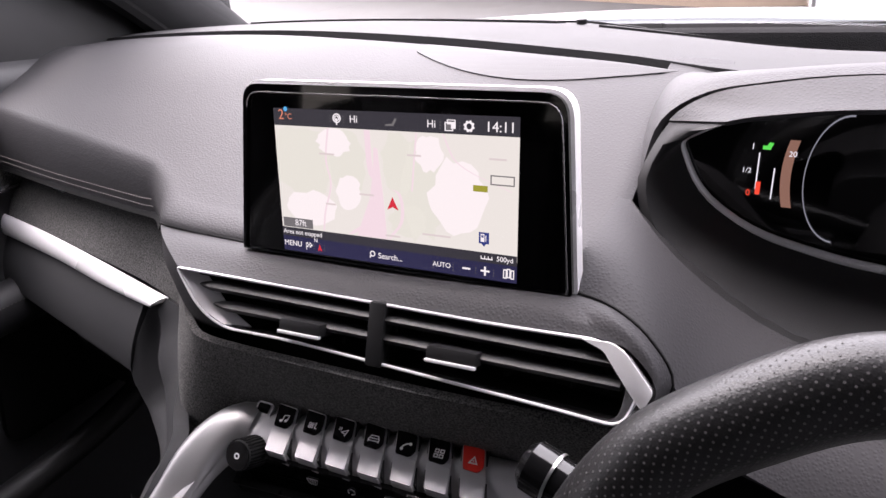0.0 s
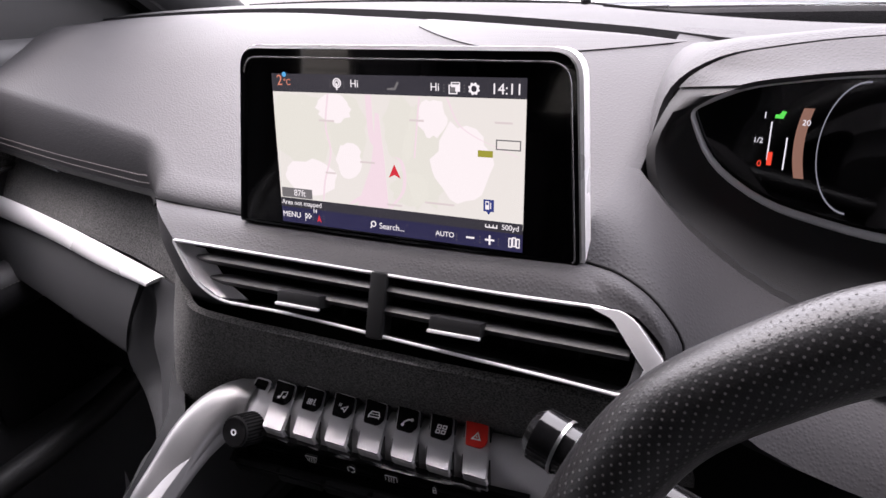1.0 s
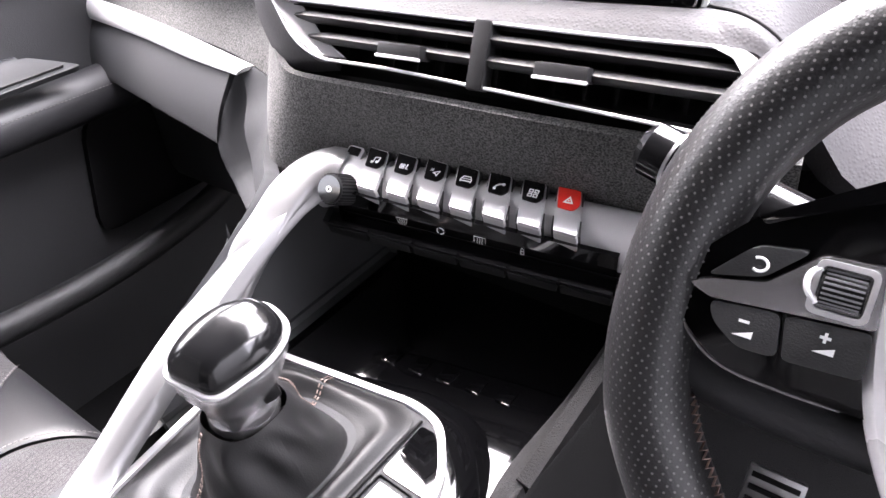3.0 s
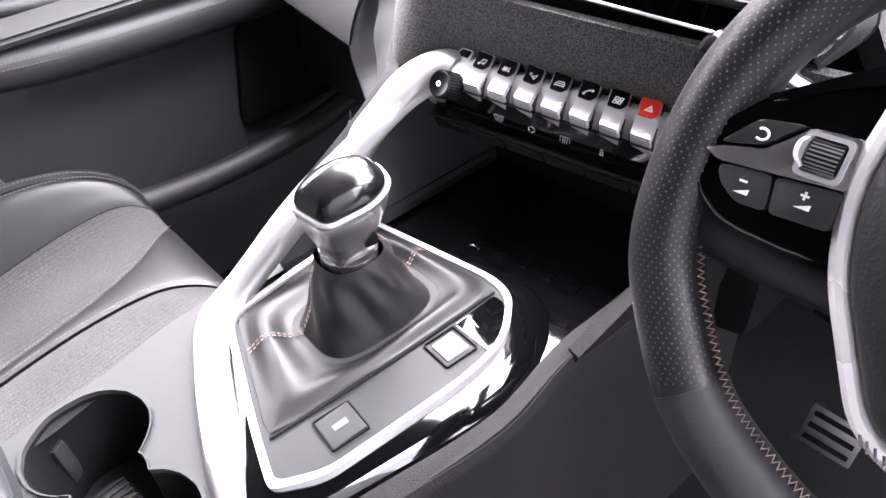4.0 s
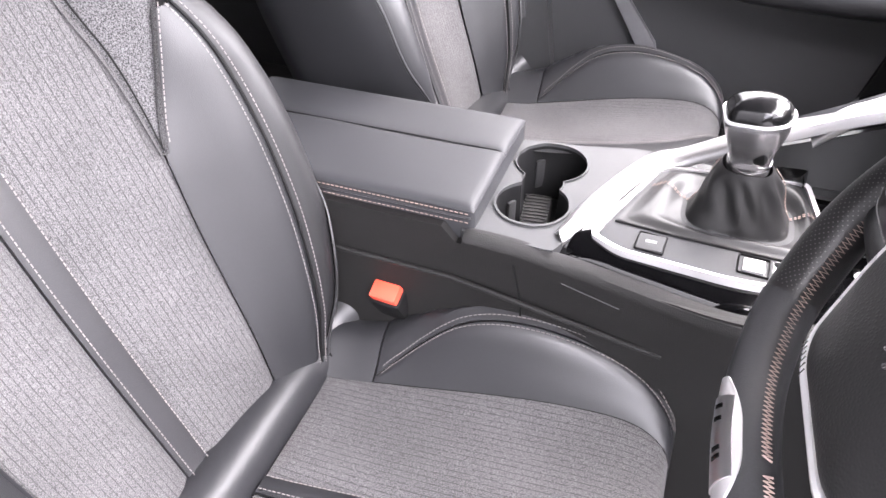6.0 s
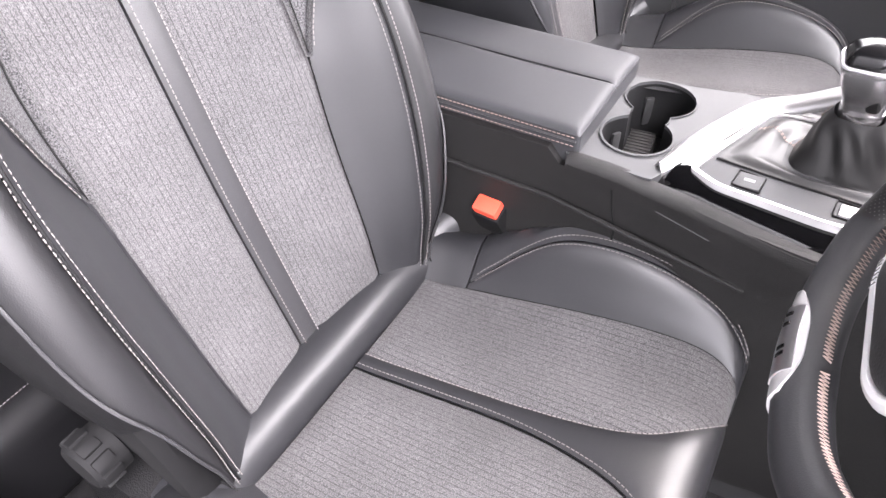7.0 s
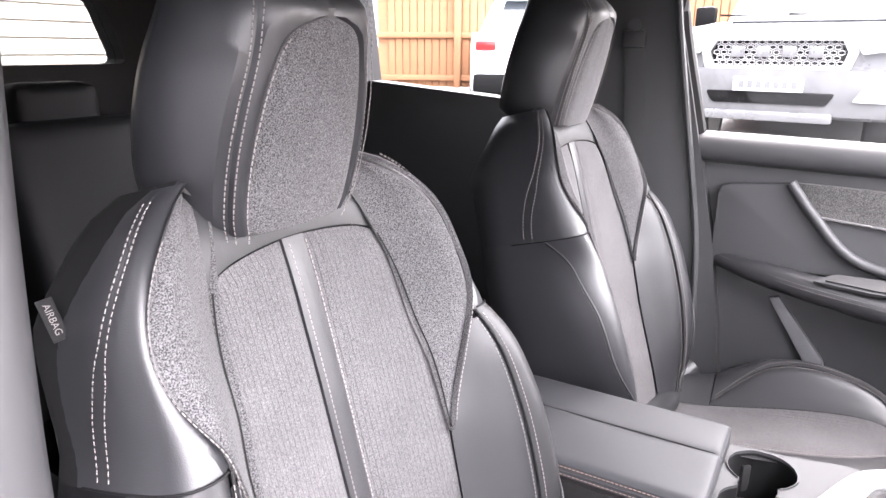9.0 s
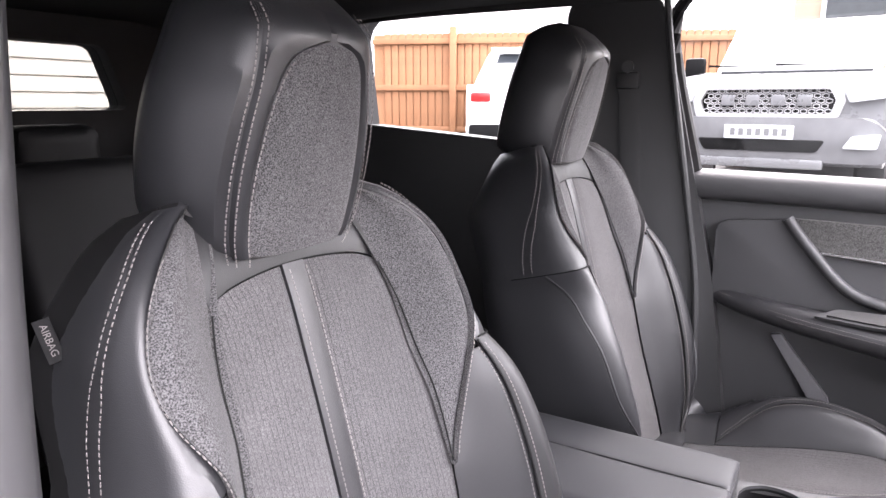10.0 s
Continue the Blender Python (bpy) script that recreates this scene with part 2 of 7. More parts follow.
def sheet(fn, us, vs, skirt=0.0, bm=None):
    """A surface fn(u, v), its rim turned in towards the body by skirt so that it has a thick edge."""
    bm = bm or bmesh.new()
    g = [[bm.verts.new(fn(u, v)) for u in us] for v in vs]
    fs = []
    for r0, r1 in zip(g, g[1:]):
        for a, b, c, d in zip(r0, r0[1:], r1[1:], r1):
            try:
                fs.append(bm.faces.new((a, b, c, d)))
            except ValueError:
                pass
    if skirt:
        bm.normal_update()
        facing = sum(f.normal.dot((f.calc_center_median() - CORE[0]).normalized()) for f in fs)
        depth = skirt if facing > 0 else -skirt
        rim = list(dict.fromkeys(e for f in fs for e in f.edges if e.is_boundary))
        nrm = {v: v.normal.copy() for e in rim for v in e.verts}
        ex = bmesh.ops.extrude_edge_only(bm, edges=rim)
        for v in [q for q in ex["geom"] if isinstance(q, bmesh.types.BMVert)]:
            for e in v.link_edges:
                o = e.other_vert(v)
                if o in nrm:
                    v.co = o.co - nrm[o] * depth
                    break
    return bm


def lin(a, b, n):
    return [a + (b - a) * i / n for i in range(n + 1)]


def tube(pts, radius, sides=10, up=(0, 0, 1), squash=1.0, closed=False, bm=None, caps=True):
    """A rod along pts; radius a number or a function of 0..1; squash flattens it along up."""
    bm = bm or bmesh.new()
    p = [Vector(q) for q in pts]
    rings = []
    for i, q in enumerate(p):
        a = p[(i + 1) % len(p)] if closed else p[min(i + 1, len(p) - 1)]
        b = p[i - 1] if closed or i else p[0]
        t = (a - b).normalized()
        s = t.cross(Vector(up))
        s = s.normalized() if s.length > 1e-5 else t.orthogonal().normalized()
        w = s.cross(t).normalized()
        r = radius(i / max(1, len(p) - 1)) if callable(radius) else radius
        rings.append([bm.verts.new(q + r * (math.cos(k) * s + squash * math.sin(k) * w)) for k in [math.tau * j / sides for j in range(sides)]])
    pairs = list(zip(rings, rings[1:])) + ([(rings[-1], rings[0])] if closed else [])
    for r0, r1 in pairs:
        for j in range(sides):
            bm.faces.new((r0[j], r0[(j + 1) % sides], r1[(j + 1) % sides], r1[j]))
    if caps and not closed:
        bm.faces.new(rings[0][::-1])
        bm.faces.new(rings[-1])
    return bm


def slab(outline, low, high, bevel=0.0, seg=2, bm=None, m=None):
    """An upright prism over an outline of (x, y), with bevelled edges; m places it."""
    own = bmesh.new()
    a = [own.verts.new((x, y, low)) for x, y in outline]
    b = [own.verts.new((x, y, high)) for x, y in outline]
    own.faces.new(a[::-1])
    own.faces.new(b)
    for i in range(len(a)):
        j = (i + 1) % len(a)
        own.faces.new((a[i], a[j], b[j], b[i]))
    if bevel:
        bmesh.ops.bevel(own, geom=own.edges[:], offset=bevel, segments=seg, affect="EDGES", profile=0.6, clamp_overlap=True)
    if m is not None:
        bmesh.ops.transform(own, matrix=m, verts=own.verts)
    if bm is None:
        return own
    tmp = bpy.data.meshes.new("tmp")
    own.to_mesh(tmp)
    own.free()
    bm.from_mesh(tmp)
    bpy.data.meshes.remove(tmp)
    return bm


def box(sx, sy, sz, bevel=0.0, m=None, bm=None, seg=2):
    """A bevelled box centred on its own origin; m places it."""
    q = slab([(-sx / 2, -sy / 2), (sx / 2, -sy / 2), (sx / 2, sy / 2), (-sx / 2, sy / 2)], -sz / 2, sz / 2, bevel, seg, bm, m)
    return q


def rounded(outline, r, n=4):
    """The outline with each corner rounded by r (a number, or one for each corner)."""
    out = []
    k = len(outline)
    for i, p in enumerate(outline):
        p = Vector(p)
        a, b = Vector(outline[i - 1]) - p, Vector(outline[(i + 1) % k]) - p
        rr = r[i] if isinstance(r, (list, tuple)) else r
        cut = min(rr, a.length * 0.48, b.length * 0.48)
        if cut < 1e-5:
            out.append(tuple(p))
            continue
        s, e = p + a.normalized() * cut, p + b.normalized() * cut
        for j in range(n + 1):
            t = j / n
            q = (1 - t) ** 2 * s + 2 * t * (1 - t) * p + t * t * e
            out.append((q.x, q.y))
    return out


def ring(outer, inner, low, high, m=None):
    """A frame between two outlines of equally many points."""
    bm = bmesh.new()
    o0, o1 = [[bm.verts.new((x, y, z)) for x, y in outer] for z in (low, high)]
    i0, i1 = [[bm.verts.new((x, y, z)) for x, y in inner] for z in (low, high)]
    k = len(outer)
    for j in range(k):
        n = (j + 1) % k
        bm.faces.new((o1[j], o1[n], i1[n], i1[j]))
        bm.faces.new((o0[n], o0[j], i0[j], i0[n]))
        bm.faces.new((o0[j], o0[n], o1[n], o1[j]))
        bm.faces.new((i0[n], i0[j], i1[j], i1[n]))
    if m is not None:
        bmesh.ops.transform(bm, matrix=m, verts=bm.verts)
    return bm


def stitches(pts, normals=None, step=0.0055, length=0.004, width=0.001, lift=0.0006, bm=None):
    """A row of single stitches along a line of points."""
    bm = bm or bmesh.new()
    p = [Vector(q) for q in pts]
    left = 0.0
    for i in range(len(p) - 1):
        d = p[i + 1] - p[i]
        if d.length < 1e-6:
            continue
        t = d.normalized()
        nz = Vector(normals[i]) if normals else Vector((0, 0, 1))
        s = t.cross(nz).normalized()
        w = s.cross(t).normalized()
        at = left
        while at < d.length:
            c = p[i] + t * at + w * lift
            v = [bm.verts.new(c + t * (length / 2 * a) * (1 - 0.3 * (k > 0)) + s * (width / 2 * b) + w * (k * width * 0.6))
                 for k in (0, 1) for a, b in ((-1, -1), (1, -1), (1, 1), (-1, 1))]
            for f in ((4, 5, 6, 7), (0, 1, 5, 4), (1, 2, 6, 5), (2, 3, 7, 6), (3, 0, 4, 7)):
                bm.faces.new([v[q] for q in f])
            at += step
        left = at - d.length
    return bm


def letters(name, text, size, m, material, parent, align="CENTER"):
    cu = bpy.data.curves.new(name, "FONT")
    cu.body, cu.size, cu.align_x, cu.align_y, cu.extrude = text, size, align, "CENTER", 0.00005
    tmp = bpy.data.objects.new(name, cu)
    scene.collection.objects.link(tmp)
    bpy.context.view_layer.update()
    me = bpy.data.meshes.new_from_object(tmp.evaluated_get(bpy.context.evaluated_depsgraph_get()))
    bpy.data.objects.remove(tmp)
    me.transform(m)
    me.materials.append(material)
    ob = new(name, me)
    ob.parent = parent
    return ob


def axes(o, x, y):
    """A frame at o with its x axis along x and its y axis as near y as may be."""
    x = Vector(x).normalized()
    z = x.cross(Vector(y)).normalized()
    y = z.cross(x)
    return Matrix(((x.x, y.x, z.x, o[0]), (x.y, y.y, z.y, o[1]), (x.z, y.z, z.z, o[2]), (0, 0, 0, 1)))


# ---- car shell ----
def structure(name, bm, material, label, category, smooth=True):
    return tagged(part(name, bm, material, None, "", smooth), label, category, kind="structure")


structure("floor", sheet(lambda x, y: Vector((x, y, 0.31 + 0.35 * max(0, y - 0.25))), lin(-0.74, 0.74, 20), lin(-2.24, 0.6, 28), 0.02), CARPET, "black carpeted car floor", "car floor")
structure("ceiling", sheet(lambda x, y: Vector((x, y, 1.565 - 0.045 * (x / 0.66) ** 4 - 0.05 * max(0, (y + 0.3)) - 0.06 * max(0, -y - 1.2) ** 2)), lin(-0.68, 0.68, 24), lin(-2.2, 0.02, 30), 0.03), HEADLINER, "black cloth headliner of the car roof", "headliner")
structure("bulkhead", box(1.5, 0.04, 0.75, 0.01, pose(0, 0.66, 0.7)), CARPET, "black carpeted bulkhead under the dashboard", "bulkhead")

# windscreen and its pillars
wind = thing("windscreen", (0, 0, 0), "clear curved windscreen above the dashboard", "windscreen", kind="structure")
WS = lambda x, v: Vector((x * (1 - 0.16 * v), 0.8 - 0.12 * (x / 0.7) ** 2 - v * 0.78, 1.065 + v * 0.47 - 0.02 * (x / 0.7) ** 2))
ws = part("windscreen_pane", sheet(WS, lin(-0.7, 0.7, 16), lin(0, 1, 8), 0.004), WIND_PANE, wind)
ws.visible_shadow = False
for s in (-1, 1):
    pil = tube(path([(s * 0.73, 0.66, 1.02), (s * 0.69, 0.4, 1.22), (s * 0.62, 0.02, 1.5), (s * 0.6, -0.1, 1.53)], 16), 0.045, 10, squash=1.3)
    structure("pillar_front_left" if s < 0 else "pillar_front_right", pil, HEADLINER, "dark cloth-covered windscreen pillar", "pillar")
structure("roof_rail_left", tube(path([(-0.62, -0.02, 1.54), (-0.67, -0.5, 1.545), (-0.68, -1.0, 1.55), (-0.65, -1.6, 1.53), (-0.6, -2.1, 1.46)], 24), 0.05, 10), HEADLINER, "dark cloth-covered roof rail", "roof rail")
structure("roof_rail_right", tube(path([(0.62, -0.02, 1.52), (0.69, -0.5, 1.5), (0.7, -1.0, 1.51), (0.65, -1.6, 1.5), (0.6, -2.1, 1.44)], 24), 0.05, 10), HEADLINER, "dark cloth-covered roof rail", "roof rail")

# middle pillars
structure("pillar_middle_left", slab(rounded([(-1.0, 0.25), (-0.5, 0.25), (-0.6, 0.9), (-0.66, 1.15), (-0.745, 1.5), (-0.95, 1.5), (-0.97, 1.1)], 0.03), -0.05, 0.05, 0.015, m=axes((-0.745, 0, 0), (0, 1, 0), (0, 0, 1))), PILLAR_SKIN, "dark plastic middle pillar beside the passenger seat", "pillar")
structure("pillar_middle_right", slab(rounded([(-1.2, 0.25), (-0.84, 0.25), (-0.92, 0.6), (-0.96, 0.9), (-0.98, 1.2), (-1.02, 1.5), (-1.2, 1.5), (-1.22, 1.1)], 0.03), -0.05, 0.05, 0.015, m=axes((0.72, 0, 0), (0, 1, 0), (0, 0, 1))), PLASTIC, "dark plastic middle pillar behind the driver seat", "pillar")
structure("pillar_outer_skin", tube(path([(0.668, -0.76, 0.95), (0.66, -0.77, 1.1), (0.643, -0.78, 1.3), (0.62, -0.79, 1.5)], 24), 0.021, 12, up=(0, 1, 0)), node_mat("grey_metallic_paint", (0.022, 0.022, 0.0235), 0.5, 0.1, var=0.03, bump=0, coat=0.4), "pale grey door frame behind the driver seat", "door frame")

# rear part
structure("rear_side_left", slab(rounded([(-2.2, 0.3), (-0.95, 0.3), (-0.95, 1.17), (-1.1, 1.185), (-1.5, 1.215), (-1.75, 1.23), (-2.25, 1.23)], 0.02), -0.03, 0.03, 0.012, m=axes((-0.74, 0, 0), (0, 1, 0), (0, 0, 1))), PILLAR_SKIN, "dark rear door panel beyond the passenger seat", "door panel")
structure("rear_quarter_left", slab(rounded([(-2.25, 1.2), (-1.53, 1.2), (-1.56, 1.46), (-1.5, 1.52), (-2.2, 1.5)], 0.02), -0.04, 0.04, 0.012, m=axes((-0.73, 0, 0), (0, 1, 0), (0, 0, 1))), HEADLINER, "dark rear quarter trim", "pillar")
structure("rear_side_right", slab([(-2.25, 0.3), (-1.1, 0.3), (-1.1, 1.5), (-2.25, 1.5)], -0.03, 0.03, 0.012, m=axes((0.74, 0, 0), (0, 1, 0), (0, 0, 1))), HEADLINER, "dark rear side trim", "side trim")
hatch_o = rounded([(-0.72, 0.3), (0.72, 0.3), (0.72, 1.5), (-0.72, 1.5)], 0.03, 3)
hatch_i = rounded([(-0.42, 1.255), (0.42, 1.255), (0.36, 1.43), (-0.36, 1.43)], 0.03, 3)
structure("rear_hatch", ring(hatch_o, hatch_i, -0.04, 0.04, axes((0, -2.2, 0), (1, 0, 0), (0, 0, 1))), HEADLINER, "dark trim of the tailgate round its window", "tailgate")
structure("window_1", box(0.84, 0.004, 0.2, 0, pose(0, -2.2, 1.34)), DIM_PANE, "tailgate window pane, tinted to dim the outside", "window")
structure("window_2", sheet(lambda y, z: Vector((-0.735, y, z)), lin(-1.6, -0.95, 4), lin(1.15, 1.54, 4), 0.004), DIM_PANE, "rear door window pane, tinted to dim the outside", "window")

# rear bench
# leather colour taken near black to paint in the shade of the rear cabin
SHADED_REAR_HIDE = cell_mat("shaded_rear_leather", (0.003, 0.003, 0.0034), 0.55, 700, 0.3, 0.0004, var=0.12, spec=0.12)
bench = thing("rear_bench", (0, -1.6, 0.3), "leather rear bench seat behind the front seats, darkened for shade", "rear seat")
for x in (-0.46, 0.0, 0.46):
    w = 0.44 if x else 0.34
    part("bench_back", box(w, 0.16, 0.62, 0.05, pose(x, -0.12, 0.55, 14, 0, 0), seg=4), SHADED_REAR_HIDE, bench)
    cushion = part("bench_cushion", box(w, 0.72, 0.2, 0.05, pose(x, 0.3, 0.13, -2, 0, 0), seg=4), SHADED_REAR_HIDE, bench)
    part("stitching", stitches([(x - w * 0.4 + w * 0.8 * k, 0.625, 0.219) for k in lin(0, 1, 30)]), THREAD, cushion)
    part("bench_headrest", box(w * 0.55, 0.1, 0.14, 0.04, pose(x, -0.24, 0.86), seg=4), SHADED_REAR_HIDE, bench)

# ---- passenger door ----
door = thing("door_1", (-0.72, 0, 0), "closed black passenger door with leather armrest and heather cloth inlay", "car door", kind="structure")
DX = axes((0, 0, 0), (0, 1, 0), (0, 0, 1))
part("door_panel", slab(rounded([(-0.66, 0.3), (0.55, 0.3), (0.55, 1.06), (0.3, 1.12), (-0.3, 1.125), (-0.655, 1.13), (-0.63, 0.9)], 0.03), -0.06, -0.012, 0.008, m=DX), DOOR_SKIN, door)
part("belt_roll", tube(path([(-0.005, -0.66, 1.105), (0.0, -0.3, 1.1), (0.0, 0.1, 1.09), (0.0, 0.5, 1.05)], 20), 0.03, 12, squash=1.1), DOOR_SKIN, door)
up_o = rounded([(-0.6, 0.86), (-0.36, 0.865), (-0.1, 0.83), (0.2, 0.82), (0.48, 0.82), (0.48, 1.03), (-0.44, 1.045), (-0.6, 1.03)], 0.02)
part("door_pad", slab(up_o, 0.0, 0.022, 0.008, m=DX), DOOR_SKIN, door, "soft dark grey pad")
inl = rounded([(-0.46, 1.048), (-0.405, 0.985), (-0.1, 0.965), (0.45, 0.95), (0.45, 1.03)], 0.006)
part("door_inlay", slab(inl, 0.02, 0.028, 0.003, m=DX), CLOTH_DASH, door, "dark heather cloth inlay")
part("inlay_strip", tube(path([(0.03, -0.405, 0.983), (0.032, -0.1, 0.963), (0.03, 0.45, 0.948)], 16), 0.004, 8), NECK_SILVER, door, "thin chrome strip")
part("pad_edge", tube(path([(0.026, -0.465, 1.047), (0.03, -0.42, 0.99), (0.034, -0.34, 0.91), (0.036, -0.24, 0.885), (0.03, 0.0, 0.87)], 20), 0.011, 10), DOOR_SKIN, door)
part("armrest", tube(path([(0.0, -0.6, 0.868), (0.03, -0.52, 0.855), (0.055, -0.4, 0.842), (0.06, -0.2, 0.82), (0.05, 0.1, 0.81), (0.03, 0.4, 0.82)], 30), lambda t: 0.018 + 0.016 * math.sin(3.14 * min(1, t * 2.2) / 2), 14), LEATHER, door, "padded leather armrest")
st = bmesh.new()
for dz in (0.012, 0.004):
    stitches([(p[0] + 0.026, p[1], p[2] + dz) for p in path([(0.0, -0.58, 0.862), (0.03, -0.5, 0.85), (0.062, -0.4, 0.84), (0.066, -0.2, 0.82), (0.056, 0.1, 0.81)], 60)], None, bm=st)
part("stitching", st, THREAD, door)
part("pull_bezel", slab(rounded([(-0.4, -0.012), (-0.36, 0.014), (0.0, 0.02), (0.05, -0.02), (-0.3, -0.022)], 0.008), 0.0, 0.008, 0.002, m=axes((0.075, 0, 0.868), (0, 1, 0), (-0.8, 0, 0.5))), PLASTIC_GREY, door, "grey switch bezel")
part("switch_panel", slab(rounded([(-0.378, -0.009), (-0.345, 0.009), (-0.01, 0.0135), (0.03, -0.014), (-0.29, -0.017)], 0.004), 0.006, 0.012, 0.002, m=axes((0.075, 0, 0.868), (0, 1, 0), (-0.8, 0, 0.5))), PLASTIC, door)
part("pocket_strip", slab([(-0.475, 0.79), (-0.455, 0.795), (-0.355, 0.67), (-0.34, 0.62), (-0.365, 0.62)], -0.012, 0.004, 0.003, m=DX), node_mat("mid_grey_plastic", (0.1, 0.1, 0.105), 0.45, bump=0.1), door, "grey pocket trim")
part("door_pocket", tube(path([(0.02, -0.5, 0.62), (0.06, -0.3, 0.58), (0.07, 0.0, 0.56), (0.06, 0.25, 0.6), (0.03, 0.4, 0.72)], 24), 0.022, 10), PLASTIC, door)
part("speaker_grille", slab(rounded([(0.02, 0.58), (0.3, 0.58), (0.34, 0.76), (0.06, 0.76)], 0.03), -0.01, 0.002, 0.003, m=DX), BLACK, door)
part("door_frame", tube(path([(0.0, -0.655, 1.13), (0.005, -0.72, 1.42), (0.01, -0.69, 1.5), (0.03, -0.5, 1.505), (0.06, -0.1, 1.47), (0.05, 0.3, 1.22), (0.02, 0.5, 1.07)], 40), 0.014, 8), BLACK, door, "black rubber window seal")
pw = part("door_pane", sheet(lambda y, z: Vector((-0.03 + 0.05 * max(0, z - 1.1), y, z)), lin(-0.75, 0.5, 6), lin(1.08, 1.53, 6), 0.004), DIM_PANE, door)
pw.visible_shadow = False
part("mirror_sail", slab(rounded([(0.14, 1.06), (0.62, 1.0), (0.62, 1.16), (0.5, 1.24), (0.3, 1.225), (0.19, 1.2)], 0.02), -0.02, 0.012, 0.008, m=DX), PLASTIC, door, "black mirror corner trim")
structure("belt_left", tube(path([(-0.688, -0.803, 1.315), (-0.686, -0.788, 1.1), (-0.682, -0.79, 0.85), (-0.68, -0.8, 0.62)], 12), 0.023, 10, up=(1, 0, 0), squash=0.06), node_mat("grey_belt_webbing", (0.034, 0.0345, 0.0355), 0.7, bump=0.5, fine=1400, var=0.2, spec=0.2), "dark grey seat belt webbing on the pillar", "seat belt")
guide = thing("belt_guide", (-0.684, -0.804, 1.325), "black plastic seat belt guide on the pillar", "belt guide", kind="structure")
part("guide_plate", box(0.014, 0.05, 0.036, 0.006), PLASTIC, guide)
part("guide_bolt", tube([(0.006, 0, 0.028), (0.012, 0, 0.028)], 0.013, 16), PLASTIC_GREY, guide)
structure("pillar_trim_left", tube(path([(-0.69, -0.735, 1.5), (-0.69, -0.71, 1.335), (-0.69, -0.664, 1.082), (-0.69, -0.634, 0.9), (-0.69, -0.62, 0.7)], 20), 0.007, 8), PLASTIC_GREY, "grey edge trim of the middle pillar", "trim")
structure("outer_sill_left", box(0.06, 3.0, 0.32, 0.02, pose(-0.77, -0.9, 0.3)), BLACK, "dark door sill", "sill")
structure("outer_sill_right", box(0.08, 2.2, 0.3, 0.02, pose(0.78, -0.9, 0.33)), BLACK, "dark door sill below the driver door opening", "sill")


# ---- dashboard ----
CORE[0] = Vector((0.05, 0.5, 0.6))
dash = thing("dashboard", (0, 0, 0), "dark grey soft-touch dashboard with cloth inlays and chrome trim", "dashboard")
TOP_Y = lambda x: 0.72 - 0.12 * (x / 0.75) ** 2
GR_Y = curve([(-0.75, 0.34), (-0.7, 0.36), (-0.4, 0.365), (-0.1, 0.318), (0.1, 0.28), (0.25, 0.25), (0.5, 0.3), (0.75, 0.26)])


def face(y, x):
    """Height of the padded face over y, before its lower edge."""
    z0 = 1.122 - 0.012 * (abs(x) / 0.75) ** 4
    return curve([(0.03, 1.026), (0.07, 1.037), (0.11, 1.05), (0.17, 1.075), (0.23, 1.1), (0.28, 1.114), (0.33, z0), (0.4, z0)])(y)


def gap(x):
    return 0.004 - 0.0028 * max(0.0, min(1.0, (x + 0.1) / 0.2))


def shelf(x, v):
    y = GR_Y(x) + gap(x) + (TOP_Y(x) - GR_Y(x)) * v
    fall = (0.03 if x < -0.06 else 0.1) * (x + 0.06) * v / 0.75
    sag = 1.122 - 0.012 * (abs(x) / 0.75) ** 4 - face(GR_Y(x), x)
    return Vector((x, y, 1.124 - fall - 0.05 * v ** 1.3 - 0.012 * (abs(x) / 0.75) ** 4 - sag * max(0.0, 1 - 3 * v) ** 1.5))


part("dash_shelf", sheet(shelf, lin(-0.75, 0.75, 50), lin(0, 1, 10), 0.02), DASH_DIMMED, dash, "matt grained shelf below the glass, dimmed against the strong sun")
part("shelf_groove", sheet(lambda x, v: Vector((x, GR_Y(x) - 0.003 + 0.01 * v, face(GR_Y(x), x) - 0.007)), lin(-0.75, 0.75, 50), (0, 1), 0.01), BLACK, dash)
part("glass_border", sheet(lambda x, v: shelf(x, 0.93 + 0.07 * v) + Vector((0, 0, 0.003)), lin(-0.74, 0.74, 50), (0, 1), 0.003), BLACK, dash, "black border of the glass")
for x0, x1 in ((-0.6, -0.072), (-0.012, 0.5)):
    part("demist_slot", sheet(lambda x, v: shelf(x, 0.67 + 0.09 * v) + Vector((0, 0, 0.003)), lin(x0, x1, 20), (0, 1), 0.003), BLACK, dash)
part("light_sensor", tube([shelf(-0.043, 0.72) + Vector((0, 0, 0.001)), shelf(-0.043, 0.72) + Vector((0, 0, 0.007))], 0.007, 12), BLACK, dash)


def pad(x, v, edge):
    """The padded face from the groove (v = 0) to its lower edge (v = 1)."""
    g = GR_Y(x)
    ey, ez = edge(x)
    roll = 0.014 + 0.016 * max(0.0, min(1.0, (x + 0.3) / 0.09))
    y1 = ey + roll
    if v < 0.75:
        y = g - gap(x) + (y1 - g) * v / 0.75
        return Vector((x, y, face(y, x) - 0.004 * max(0, 1 - v * 25)))
    t = (v - 0.75) / 0.25
    z1 = face(y1, x)
    return Vector((x, y1 - roll * math.sin(t * math.pi / 2), ez + (z1 - ez) * (1 - t ** 1.7)))


